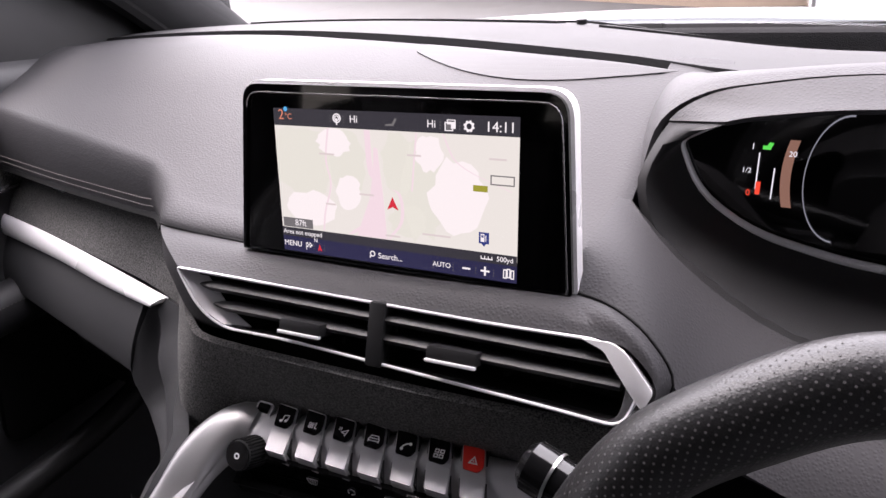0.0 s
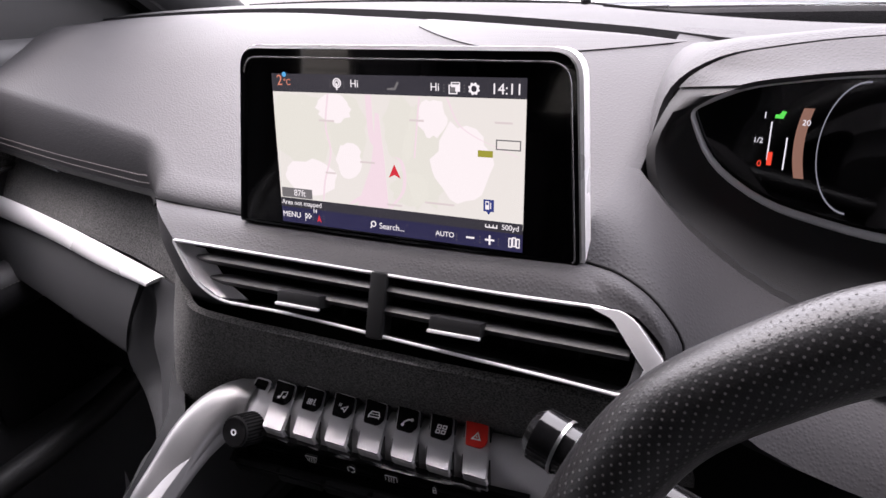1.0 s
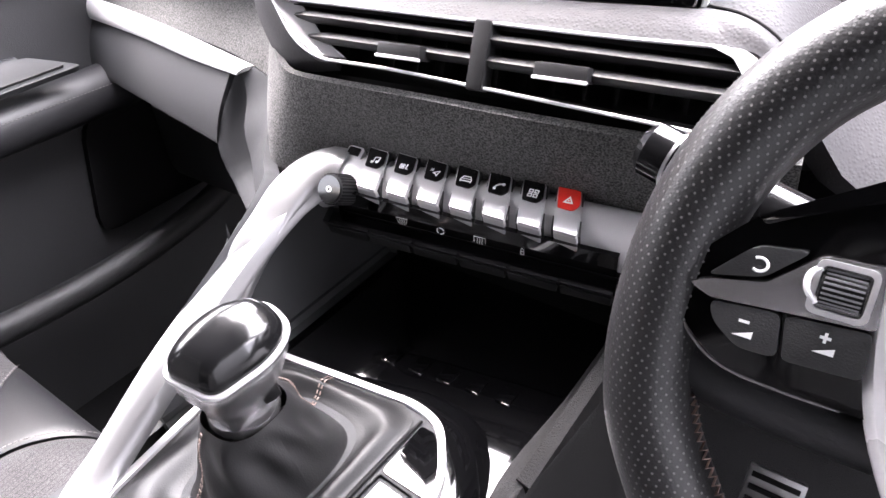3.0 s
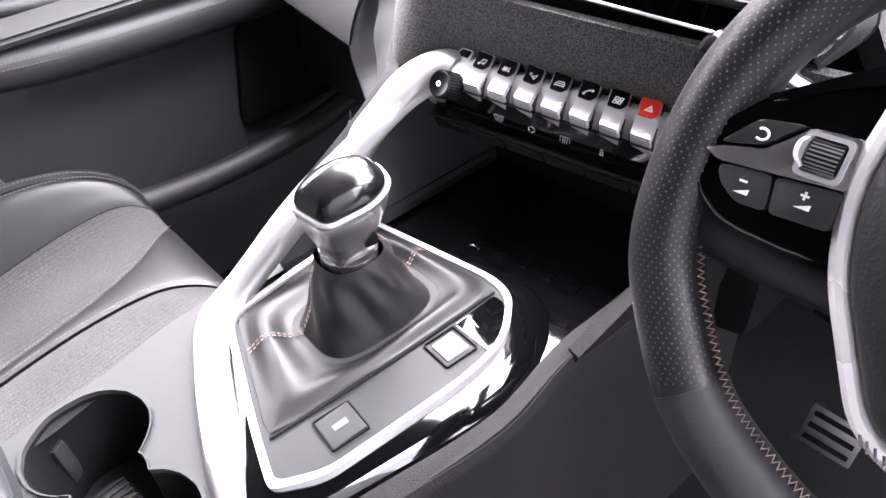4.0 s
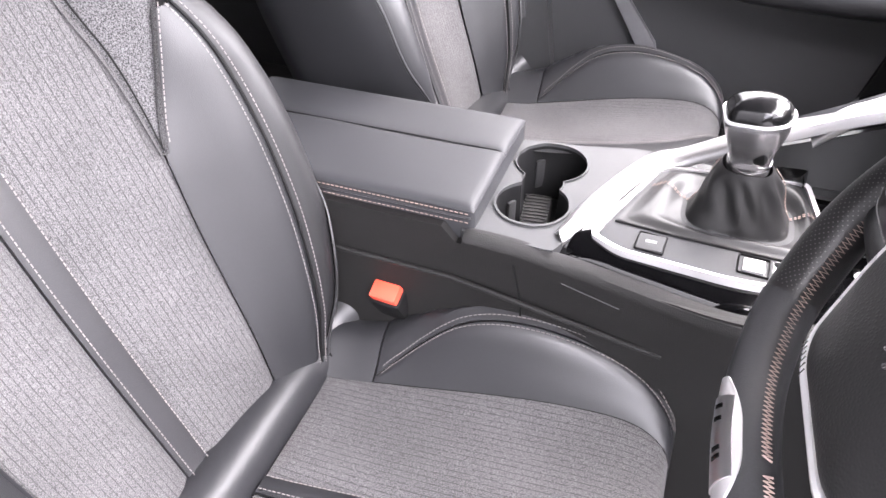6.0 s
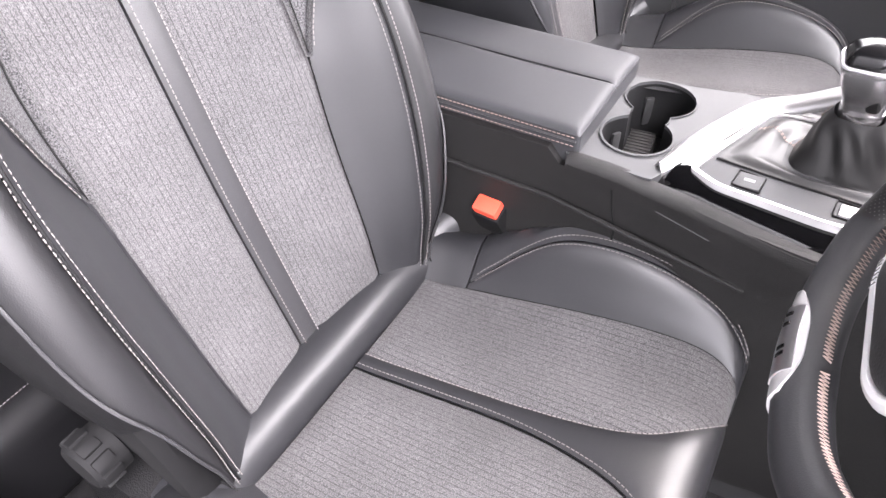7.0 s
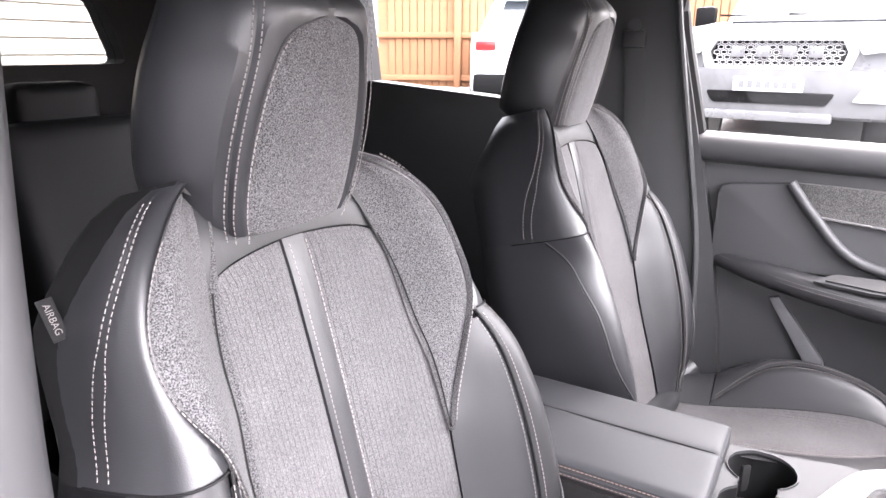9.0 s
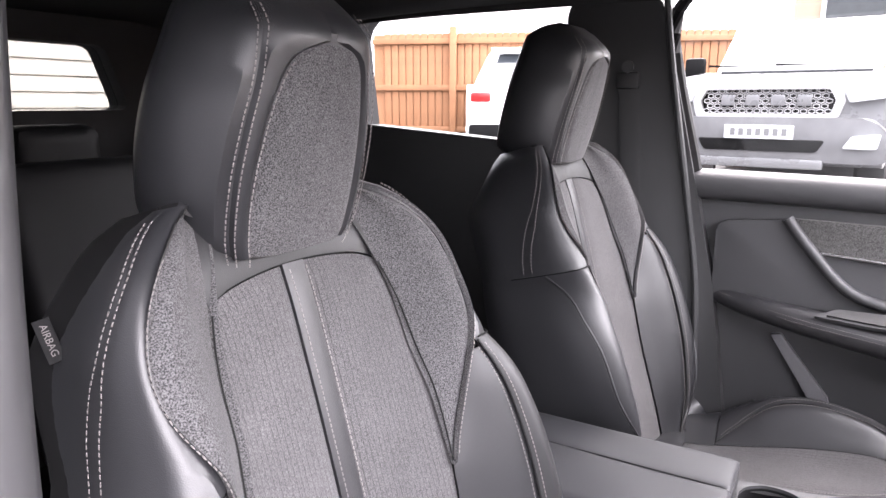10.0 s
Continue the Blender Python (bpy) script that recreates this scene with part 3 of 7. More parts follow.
P_EDGE = curve([(-0.75, 0.15, 0.99), (-0.52, 0.118, 0.988), (-0.32, 0.088, 0.993), (-0.29, 0.08, 0.997), (-0.244, 0.05, 1.004), (-0.208, 0.028, 1.019), (-0.13, 0.023, 1.02), (0.03, 0.026, 1.021), (0.16, 0.038, 1.024), (0.22, 0.06, 1.03)])
part("pad_bridge", sheet(lambda u, y: Vector((0.1505 + (0.0125 + 0.034 * max(0.0, min(1.0, (y - 0.19) / 0.03))) * u, y, face(y, 0.15) + 0.0002 - 0.003 * u * u)), lin(0, 1, 5), lin(0.1, 0.28, 26), 0.004), DASH, dash, "soft grained dash pad")
part("dash_pad", sheet(lambda x, v: pad(x, v, P_EDGE), lin(-0.75, -0.32, 22) + lin(-0.31, -0.2, 18) + lin(-0.185, 0.152, 20), lin(0, 1, 26), 0.018), DASH, dash, "soft grained dash pad")
st = bmesh.new()
for k in (0.0, 0.008):
    stitches([pad(x, 1, P_EDGE) + Vector((0, -0.001, 0.007 + k)) for x in lin(-0.74, -0.292, 84)], [(0, -1, 0.3)] * 85, width=0.0008, bm=st)
part("stitching", st, DULL_THREAD, dash)
# underside of the pad's edge, coloured black for the shade there
part("pad_lip", sheet(lambda x, v: pad(x, 1, P_EDGE) + Vector((0, 0.035 * v, -0.014 * v ** 0.5)), lin(-0.75, -0.25, 24), lin(0, 1, 4), 0.006), BLACK, dash)
part("speaker_mesh", sheet(lambda u, v: pad(-0.1 + 0.26 * u, 0.03 + 0.15 * v * math.sin(math.pi * min(1, u * 0.9 + 0.1)) ** 0.8, P_EDGE) + Vector((0, 0, 0.0012)), lin(0, 1, 20), lin(0, 1, 8), 0.0012), cell_mat("speaker_mesh", (0.027, 0.0265, 0.028), 0.58, 420, 0.35, 0.0006, dots=True, spec=0.3), dash)

# passenger side face
F_TOP = curve([(-0.75, 0.185, 0.978), (-0.52, 0.152, 0.976), (-0.32, 0.12, 0.982), (-0.25, 0.08, 0.985), (-0.21, 0.035, 0.978), (-0.17, 0.0, 0.968), (-0.13, -0.028, 0.966), (-0.1, -0.034, 0.966), (0.0, -0.03, 0.967), (0.1, -0.02, 0.965), (0.225, 0.0, 0.962)])
S_UP = curve([(-0.75, 0.135, 0.921), (-0.6, 0.112, 0.923), (-0.45, 0.088, 0.92), (-0.286, 0.062, 0.912)])
S_LOW = curve([(-0.75, 0.125, 0.894), (-0.53, 0.09, 0.899), (-0.4, 0.066, 0.9), (-0.301, 0.049, 0.904)])
F_BOT = curve([(-0.75, 0.139, 0.918), (-0.45, 0.092, 0.917), (-0.286, 0.066, 0.908), (-0.246, 0.05, 0.89), (-0.21, 0.01, 0.872), (-0.17, -0.032, 0.868), (-0.13, -0.026, 0.862), (-0.1, -0.004, 0.86), (0.0, 0.014, 0.86), (0.1, 0.032, 0.86), (0.225, 0.054, 0.86)])
part("cloth_inlay", sheet(lambda x, v: Vector((x, *F_TOP(x))).lerp(Vector((x, *F_BOT(x))), v) + Vector((0, -0.005 * math.sin(math.pi * v), 0)), lin(-0.75, 0.225, 76), lin(0, 1, 12), 0.006), CLOTH_DASH, dash, "dark heather cloth inlay that runs on below the vent")


def strip(u, v):
    """Satin strip with an oblique tip, domed across."""
    a = Vector((-0.75 + 0.464 * u, *S_UP(-0.75 + 0.464 * u)))
    b = Vector((-0.75 + 0.449 * u, *S_LOW(-0.75 + 0.449 * u)))
    return a.lerp(b, v) + Vector((0, -0.004, 0.003)) * (math.sin(math.pi * v) ** 0.6)


part("chrome_strip", sheet(strip, lin(0, 1, 40), lin(0, 1, 10), 0.004), BRIGHT_TRIM, dash, "satin silver strip")
P_LOW = curve([(-0.75, 0.103, 0.82), (-0.34, 0.027, 0.821)])


def panel(u, v):
    xa, xb = -0.75 + 0.43 * u, -0.75 + 0.41 * u
    a = Vector((xa, S_LOW(xa)[0] + 0.003, S_LOW(xa)[1] - 0.002))
    b = Vector((xb, *P_LOW(xb)))
    return a.lerp(b, v) + Vector((0, -0.006 * math.sin(math.pi * v), 0)) + Vector((0, 0.02, -0.004)) * max(0, (v - 0.88) / 0.12) ** 2


part("glovebox", sheet(panel, lin(0, 1, 24), lin(0, 1, 20), 0.012), PANEL, dash, "smooth dark grey panel")
FL = path([(-0.304, 0.049, 0.903), (-0.327, 0.038, 0.862), (-0.338, 0.028, 0.824), (-0.318, 0.022, 0.788), (-0.225, -0.032, 0.806), (-0.15, -0.09, 0.856), (-0.122, -0.13, 0.86), (-0.121, -0.2, 0.82), (-0.117, -0.268, 0.78)], 40)
FR = path([(-0.287, 0.06, 0.912), (-0.262, 0.056, 0.906), (-0.246, 0.046, 0.896), (-0.21, 0.004, 0.884), (-0.165, -0.042, 0.884), (-0.125, -0.075, 0.895), (-0.113, -0.12, 0.876), (-0.113, -0.2, 0.831), (-0.111, -0.268, 0.79)], 40)
part("stack_flank", sheet(lambda u, v: Vector(FL[v]).lerp(Vector(FR[v]), u) + Vector((0.01, 0.016, 0)) * max(0, math.sin(math.pi * min(1, max(0, (u - 0.04) / 0.5)))) ** 2 * max(0, 1 - ((v - 9) / 9) ** 2), lin(0, 1, 14), range(41), 0.012), PANEL, dash, "grey flank that curves into the console")
part("passenger_vent_line", tube([(-0.72, 0.165, 0.972), (-0.56, 0.142, 0.966)], 0.0022, 6), CHROME, dash, "thin chrome line")
part("lower_glovebox", box(0.42, 0.2, 0.22, 0.03, pose(-0.54, 0.27, 0.72)), PLASTIC, dash)

# centre stack below the screen
VM = axes((0.03, -0.0075, 1.0022), (math.cos(radians(5.5)), math.sin(radians(5.5)), 0), (0, 0.42, 0.9))
VO = [(-0.166, 0.0148), (0.09, 0.0112), (0.1475, 0.0118), (0.1645, 0.0076), (0.1815, -0.0125), (0.17, -0.036), (0.1285, -0.0335), (-0.06, -0.0248), (-0.118, -0.0252), (-0.1426, -0.0135)]
VR = [0.003, 0.03, 0.012, 0.012, 0.004, 0.01, 0.02, 0.02, 0.014, 0.015]
vo = rounded(VO, VR, 4)
SKIN_IN = [[(-0.1, -0.0256, 0.001), (-0.118, -0.0254, 0.002), (-0.1426, -0.0137, 0.003), (-0.166, 0.0146, 0.003)], [(-0.166, 0.0148, 0.003), (-0.08, 0.0138, 0.003), (0.09, 0.0114, 0.003), (0.1475, 0.012, 0.003)], [(0.1475, 0.012, 0.003), (0.165, 0.0077, 0.003), (0.182, -0.0125, 0.003), (0.171, -0.037, 0.002)]]
SKIN_OUT = [[(-0.085, -0.013, 0.966), (-0.143, -0.006, 0.954), (-0.1685, 0.001, 0.956), (-0.191, 0.011, 0.971), (-0.203, 0.016, 0.993), (-0.215, 0.03, 1.0175)], [(-0.215, 0.03, 1.0175), (-0.13, 0.0235, 1.0203), (0.03, 0.0265, 1.0213), (0.15, 0.036, 1.0245)], [(0.15, 0.036, 1.0245), (0.178, 0.029, 1.0235), (0.202, 0.022, 1.012), (0.2175, 0.016, 0.988), (0.2, 0.0, 0.962)]]
skin_in = [VM @ Vector(p) for k in SKIN_IN for p in path(k, 20)]
skin_out = [Vector(p) for k in SKIN_OUT for p in path(k, 20)]


def vent_skin(u, i):
    """Padded skin that rolls over from the seam (u = 0) down to the vent's frame (u = 1)."""
    a, b = skin_out[i], skin_in[i]
    roll = math.sin(math.pi * u) * (1 - 0.3 * u)
    return a.lerp(b, u) + Vector((0, -0.0035, 0.0045)) * roll * min(1.0, (a - b).length / 0.025)


part("vent_surround", sheet(vent_skin, lin(0, 1, 12), range(len(skin_in)), 0.004), DASH, dash, "grained skin round the vent")
part("surround_seam", tube([skin_out[i] + Vector((0, -0.0005, 0.0008)) for i in range(20, len(skin_out) - 4)], 0.0009, 6), BLACK, dash)
vin = rounded([(-0.1625, 0.0124), (0.09, 0.0088), (0.1455, 0.0098), (0.151, 0.0072), (0.1665, -0.0125), (0.163, -0.034), (0.1285, -0.0315), (-0.06, -0.0228), (-0.117, -0.0232), (-0.1405, -0.0125)], VR, 4)
vent = thing("centre_vent", VM, "wide black centre air vent with silver frame", "air vent")
part("vent_frame", ring(vo, vin, -0.006, 0.0045), NECK_SILVER, vent, "silver frame")
part("frame_edge", tube([((x + a) / 2, (y + b) / 2, 0.0045) for (x, y), (a, b) in zip(vo, vin)], 0.0011, 8, closed=True), BRIGHT_TRIM, vent, "bright raised edge")
part("vent_corner", slab(rounded([(0.1385, 0.0108), (0.156, 0.0108), (0.164, 0.0066), (0.1808, -0.0125), (0.176, -0.0235), (0.1665, -0.0125), (0.152, 0.0062)], 0.003), 0.003, 0.0072, 0.0012), BRIGHT_TRIM, vent, "broad silver corner")
WL, WR = path([(-0.162, 0.0122, 0), (-0.15, -0.001, 0), (-0.139, -0.0125, 0), (-0.117, -0.0228, 0)], 16), path([(-0.142, 0.0105, 0), (-0.128, -0.002, 0), (-0.116, -0.0125, 0), (-0.098, -0.0222, 0)], 16)
part("vent_wedge", sheet(lambda u, v: Vector(WL[v]).lerp(Vector(WR[v]), u) + Vector((0, 0, 0.004 - 0.008 * u)), lin(0, 1, 4), range(17), 0.002), SILVER_PAINT, vent, "silver inner wall")
part("vent_well", box(0.33, 0.055, 0.004, 0.0, pose(0.005, -0.006, -0.045)), BLACK, vent)
for a, b, c, d in ((-0.15, 0.0118, 0.15, 0.0075), (-0.1, -0.0242, 0.165, -0.0325)):
    part("vent_wall", box(c - a, 0.003, 0.045, 0, pose((a + c) / 2, (b + d) / 2, -0.024, 0, 0, math.degrees(math.atan2(d - b, c - a)))), BLACK, vent)
VANE = node_mat("vane_plastic", (0.012, 0.012, 0.0125), 0.45, bump=0, var=0.1, spec=0.3)
for v0, v1, x0 in ((0.0035, -0.0005, -0.15), (-0.0095, -0.0125, -0.135)):
    bm = tube([(x0, v0, -0.004), (x0 + 0.02, v0, -0.003), (0.163 - (v1 > -0.005) * 0.006, v1, -0.003)], lambda t: 0.0012 if t == 0 else 0.0042, 8, up=(0, 0, 1), squash=2.2)
    part("vane", bm, VANE, vent)
for k in range(14):
    part("rear_vane", box(0.0025, 0.036, 0.02, 0.0, pose(-0.11 + k * 0.02, -0.007, -0.03)), BLACK, vent)
part("vent_divider", box(0.0115, 0.042, 0.014, 0.002, pose(0.009, -0.0085, 0.001)), VANE, vent, "black divider")
for x in (-0.0455, 0.0645):
    tab = part("vent_tab", box(0.033, 0.009, 0.016, 0.002, pose(x, -0.012, 0.005)), VANE, vent)
    part("tab_edge", box(0.033, 0.0022, 0.004, 0.0008, pose(x, -0.0165, 0.0125)), BRIGHT_TRIM, tab, "chrome edge")

part("stack_core", box(0.44, 0.3, 0.3, 0.03, pose(-0.03, 0.2, 0.82)), BLACK, dash)
part("driver_core", box(0.5, 0.3, 0.3, 0.03, pose(0.45, 0.28, 0.81)), BLACK, dash)

# driver's binnacle
CX, HC = 0.372, 1.075
half = lambda pts: pts + [(-x, y) for x, y in pts[::-1]]
HOOD = rounded(half([(-0.188, -0.052), (-0.205, -0.02), (-0.197, 0.024), (-0.168, 0.043), (-0.1, 0.0545), (-0.03, 0.056)]) + [(0.14, -0.08), (0.09, -0.103), (-0.09, -0.103), (-0.14, -0.08)], 0.03, 4)
LENS = rounded(half([(-0.178, -0.036), (-0.194, 0.0), (-0.16, 0.018), (-0.1, 0.027), (-0.05, 0.029), (-0.02, 0.029)]) + [(0.14, -0.062), (0.07, -0.077), (-0.07, -0.077), (-0.14, -0.062)], [0.03, 0.008, 0.02, 0.03, 0.03, 0.02, 0.02, 0.03, 0.03, 0.02, 0.008, 0.03, 0.03, 0.03, 0.03, 0.03], 4)


def hood(k, v):
    """From the cover's outer lip (v = 0) in to the glass (v = 1)."""
    h, g = Vector(HOOD[k % len(HOOD)]), Vector(LENS[k % len(LENS)])
    t = min(1, max(0, (v - 0.15) / 0.85)) ** 0.8
    q = h.lerp(g, t)
    y = 0.125 - 0.35 * max(0, -h.y) * (1 - v) + 0.065 * v
    if v < 0.15:
        q = h * (1 + 0.03 * (0.15 - v) / 0.15)
        y += 0.012 * (0.15 - v) / 0.15
    up = max(0, min(1, (h.y + 0.01) / 0.03))
    lip = Vector((g.x * 0.972, g.y + 0.0155))
    top = h.lerp(lip, v / 0.5) if v < 0.5 else lip.lerp(g, (v - 0.5) / 0.5)
    ty = 0.15 - 0.03 * v / 0.5 if v < 0.5 else 0.12 + 0.07 * (v - 0.5) / 0.5
    q = q.lerp(top, up)
    return Vector((CX + q.x, y + (ty - y) * up, HC + q.y))


bin_ = thing("instrument_binnacle", (0, 0, 0), "black driver's display behind a dark hood with silver rim", "instrument cluster")
part("hood_lining", sheet(hood, range(len(HOOD) + 1), lin(0, 1, 20), 0.004), node_mat("hood_lining_black", (0.018, 0.018, 0.0188), 0.55, bump=0.3, fine=1200, var=0.12, spec=0.25), bin_, "black lining of the hood")
TOP = [k for k in range(len(HOOD)) if HOOD[k][1] > 0.018]
part("visor", sheet(lambda k, v: hood(k, v) + Vector((0, -0.001, 0.0018)), TOP, lin(0, 0.505, 10), 0.003), DASH, bin_, "pale-lit grained visor over the display")


def brow(k, v):
    """The cover from the hood's lip (v = 0) back and down to the groove in the dash top (v = 1)."""
    h = Vector(HOOD[k % len(HOOD)])
    up = max(0, min(1, (h.y + 0.05) / 0.08))
    lip = Vector((CX + h.x * 1.03, 0.137 + 0.016 * up - 0.35 * max(0, -h.y), HC + h.y * 1.03))
    x1 = CX + h.x * (1.06 + 0.1 * max(0.0, h.x) / 0.2)
    back = Vector((x1, GR_Y(x1) - 0.004, face(GR_Y(x1), x1) - 0.0015))
    low = lip + Vector((h.x * 0.1, 0.01, h.y * 0.12))
    return lip.lerp(low.lerp(back, up), v) + Vector((0, 0, 0.008)) * up * math.sin(math.pi * v ** 0.7)


part("hood_cover", sheet(brow, range(len(HOOD) + 1), lin(0, 1, 10), 0.004), DASH, bin_, "grained hood")
LM = axes((CX, 0.192, HC), (1, 0, 0), (0, 0.1, 1))
part("cluster_glass", slab(LENS, -0.004, 0.0, 0, m=LM), GLOSS, bin_, "gloss black display")
part("cluster_rim", tube([LM @ Vector((x * 1.008, y * 1.02 - 0.0006, 0.004)) for x, y in LENS], 0.0034, 10, up=(0, 1, 0), closed=True), BRIGHT_TRIM, bin_, "bright silver rim")
CL_W, CL_O, CL_G, CL_R = glow_mat("lit_white", (0.9, 0.93, 1.0), 1.2), glow_mat("lit_copper", (0.6, 0.33, 0.24), 0.5), glow_mat("lit_green", (0.1, 0.9, 0.12), 1.0), glow_mat("lit_red", (1.0, 0.08, 0.04), 1.2)


def arc(cx, cy, r, a0, a1, w, z, mtx, ry=None, n=24):
    bm = bmesh.new()
    ry = ry or r
    q = [[bm.verts.new(mtx @ Vector((cx + k * r * math.cos(radians(a)) / r * r, cy + k * ry * math.sin(radians(a)), z))) for k in (1 - w, 1 + w)] for a in lin(a0, a1, n)]
    for a, b in zip(q, q[1:]):
        bm.faces.new((a[0], a[1], b[1], b[0]))
    return bm


part("copper_band", sheet(lambda u, v: LM @ Vector((-0.1262 + 0.0062 * u + 0.003 * (2 * v - 1) ** 2, -0.044 + 0.047 * v, 0.0012)), (0, 1), lin(0, 1, 10)), CL_O, bin_)
part("dial_arc", arc(-0.089, -0.022, 0.023, 88, 268, 0.014, 0.0014, LM, 0.043), glow_mat("dial_grey", (0.6, 0.65, 0.75), 0.45), bin_, "white dial arc")
part("gauge_scale", box(0.0008, 0.026, 0.0004, 0, LM @ pose(-0.141, -0.02, 0.0014)), CL_W, bin_)
part("gauge_bracket", box(0.0008, 0.022, 0.0004, 0, LM @ pose(-0.1305, -0.028, 0.0016)), CL_W, bin_)
part("gauge_foot", box(0.003, 0.009, 0.0004, 0, LM @ pose(-0.1395, -0.032, 0.0016)), CL_R, bin_)
part("belt_lamp", slab([(-0.1395, -0.0045), (-0.1345, -0.0045), (-0.133, 0.0), (-0.1355, 0.0005), (-0.137, -0.002), (-0.1395, -0.002)], 0.001, 0.0016, 0, m=LM), CL_G, bin_)
letters("gauge_full", "1", 0.006, LM @ pose(-0.1455, -0.003, 0.0016), CL_W, bin_)
letters("gauge_half", "1/2", 0.005, LM @ pose(-0.148, -0.02, 0.0016), CL_W, bin_)
letters("gauge_empty", "0", 0.006, LM @ pose(-0.1455, -0.036, 0.0016), CL_R, bin_)
letters("band_number", "20", 0.0052, LM @ pose(-0.1205, -0.0065, 0.002), CL_W, bin_)
letters("range_digits", "20", 0.005, LM @ pose(-0.036, -0.056, 0.002), CL_W, bin_)
part("speed_frame", ring(rounded([(-0.04, -0.016), (0.012, -0.016), (0.012, 0.006), (-0.04, 0.006)], 0.004), rounded([(-0.038, -0.014), (0.01, -0.014), (0.01, 0.004), (-0.038, 0.004)], 0.003), 0.001, 0.0016, LM), CL_W, bin_)
part("limit_sign", slab([(-0.038 + 0.0075 * math.cos(a), -0.028 + 0.0075 * math.sin(a)) for a in lin(0, math.tau, 20)[:-1]], 0.001, 0.0016, 0, m=LM), CL_R, bin_)
part("limit_face", slab([(-0.038 + 0.0055 * math.cos(a), -0.028 + 0.0055 * math.sin(a)) for a in lin(0, math.tau, 20)[:-1]], 0.0016, 0.002, 0, m=LM), CL_W, bin_)
part("driver_lower", sheet(lambda x, v: Vector((x, 0.06 + 0.1 * v + 0.04 * math.sin(3.14 * v), 0.965 - 0.2 * v)), lin(0.2, 0.74, 16), lin(0, 1, 10), 0.02), PLASTIC, dash)
part("driver_right_pad", sheet(lambda x, v: pad(x, v, curve([(0.5, 0.1, 1.0), (0.76, 0.14, 0.99)])), lin(0.585, 0.75, 10), lin(0, 1, 16), 0.03), DASH, dash)
TRAY = path([(0.155, 0.13, 1.055), (0.175, 0.108, 1.045), (0.195, 0.1, 1.027), (0.236, 0.1, 0.996), (0.28, 0.1, 0.977), (0.38, 0.095, 0.965), (0.6, 0.12, 0.99), (0.75, 0.15, 0.99)], 30)
SKIN = path([(0.148, 0.037, 1.027), (0.178, 0.029, 1.0235), (0.202, 0.022, 1.012), (0.2175, 0.017, 0.988), (0.247, 0.014, 0.95), (0.3, 0.02, 0.925), (0.4, 0.03, 0.91), (0.6, 0.05, 0.91), (0.75, 0.08, 0.91)], 30)
part("column_skin", sheet(lambda i, v: Vector(TRAY[i]).lerp(Vector(SKIN[i]), v) + Vector((0, -0.01, 0.004)) * math.sin(math.pi * v), range(31), lin(0, 1, 10), 0.02), DASH, dash, "grained panel round the column")
part("tray_shelf", sheet(lambda i, v: Vector(TRAY[i]).lerp(Vector((TRAY[i][0], 0.22, 0.975)), v), range(31), lin(0, 1, 4), 0.01), PLASTIC, dash)

# ---- screen ----
SM = axes((0.0305, 0.0225, 1.0285), (math.cos(radians(4.2)), math.sin(radians(4.2)), 0), (0, math.sin(radians(10)), math.cos(radians(10))))
scr = thing("touchscreen", SM, "tablet-like black touchscreen in a silver frame showing a lit road map", "touchscreen")
so = rounded([(-0.1255, -0.0045), (0.1245, -0.0045), (0.1165, 0.113), (-0.1115, 0.115)], [0.002, 0.004, 0.014, 0.012], 6)
si = rounded([(-0.123, -0.0035), (0.1215, -0.0035), (0.1135, 0.1075), (-0.1085, 0.1095)], [0.002, 0.003, 0.012, 0.01], 6)
part("screen_frame", ring(so, si, -0.0035, 0.0025), GLOSS, scr, "gloss black frame")
sh_o = rounded([(-0.1275, -0.005), (0.1268, -0.005), (0.1188, 0.1152), (-0.1135, 0.1172)], [0.002, 0.004, 0.016, 0.014], 6)
part("silver_edge", slab(sh_o, -0.0135, -0.0015, 0.0018, 2), BRIGHT_TRIM, scr, "satin silver shell round the screen")
part("inner_edge", tube([(x, y, 0.0026) for x, y in si[len(si) // 4 + 2:]], 0.0006, 6), NECK_SILVER, scr, "thin grey line inside the frame")
part("screen_body", slab([(x * 0.97, y * 0.97) for x, y in so], -0.03, -0.0125, 0.001), BLACK, scr)
part("screen_glass", slab(si, -0.004, 0.0005), GLOSS, scr, "gloss black glass")
E_BAR, E_NAVY = glow_mat("bar_dark", (0.045, 0.045, 0.055), 1.0), glow_mat("bar_navy", (0.03, 0.03, 0.085), 1.0)
E_MAP, E_GREEN, E_ROAD = glow_mat("map_cream", (0.82, 0.83, 0.755), 1.15), glow_mat("map_green", (0.78, 0.81, 0.705), 1.15), glow_mat("map_road", (0.88, 0.76, 0.79), 1.15)
E_TOWN = glow_mat("map_town", (0.95, 0.935, 0.91), 1.15)
E_WHITE, E_RED, E_TAG, E_BLUE, E_GREY, E_ORANGE = glow_mat("mark_white", (1, 1, 1), 1.1), glow_mat("mark_red", (0.8, 0.04, 0.06), 1), glow_mat("tag_olive", (0.4, 0.4, 0.05), 1), glow_mat("tag_blue", (0.04, 0.06, 0.25), 1), glow_mat("tag_grey", (0.2, 0.2, 0.2), 1), glow_mat("mark_orange", (0.8, 0.3, 0.2), 1)


def flat(name, outline, z, material, label=""):
    bm = bmesh.new()
    bm.faces.new([bm.verts.new((x, y, z)) for x, y in outline])
    return part(name, bm, material, scr, label, False)


def rect(x0, y0, x1, y1):
    return [(x0, y0), (x1, y0), (x1, y1), (x0, y1)]


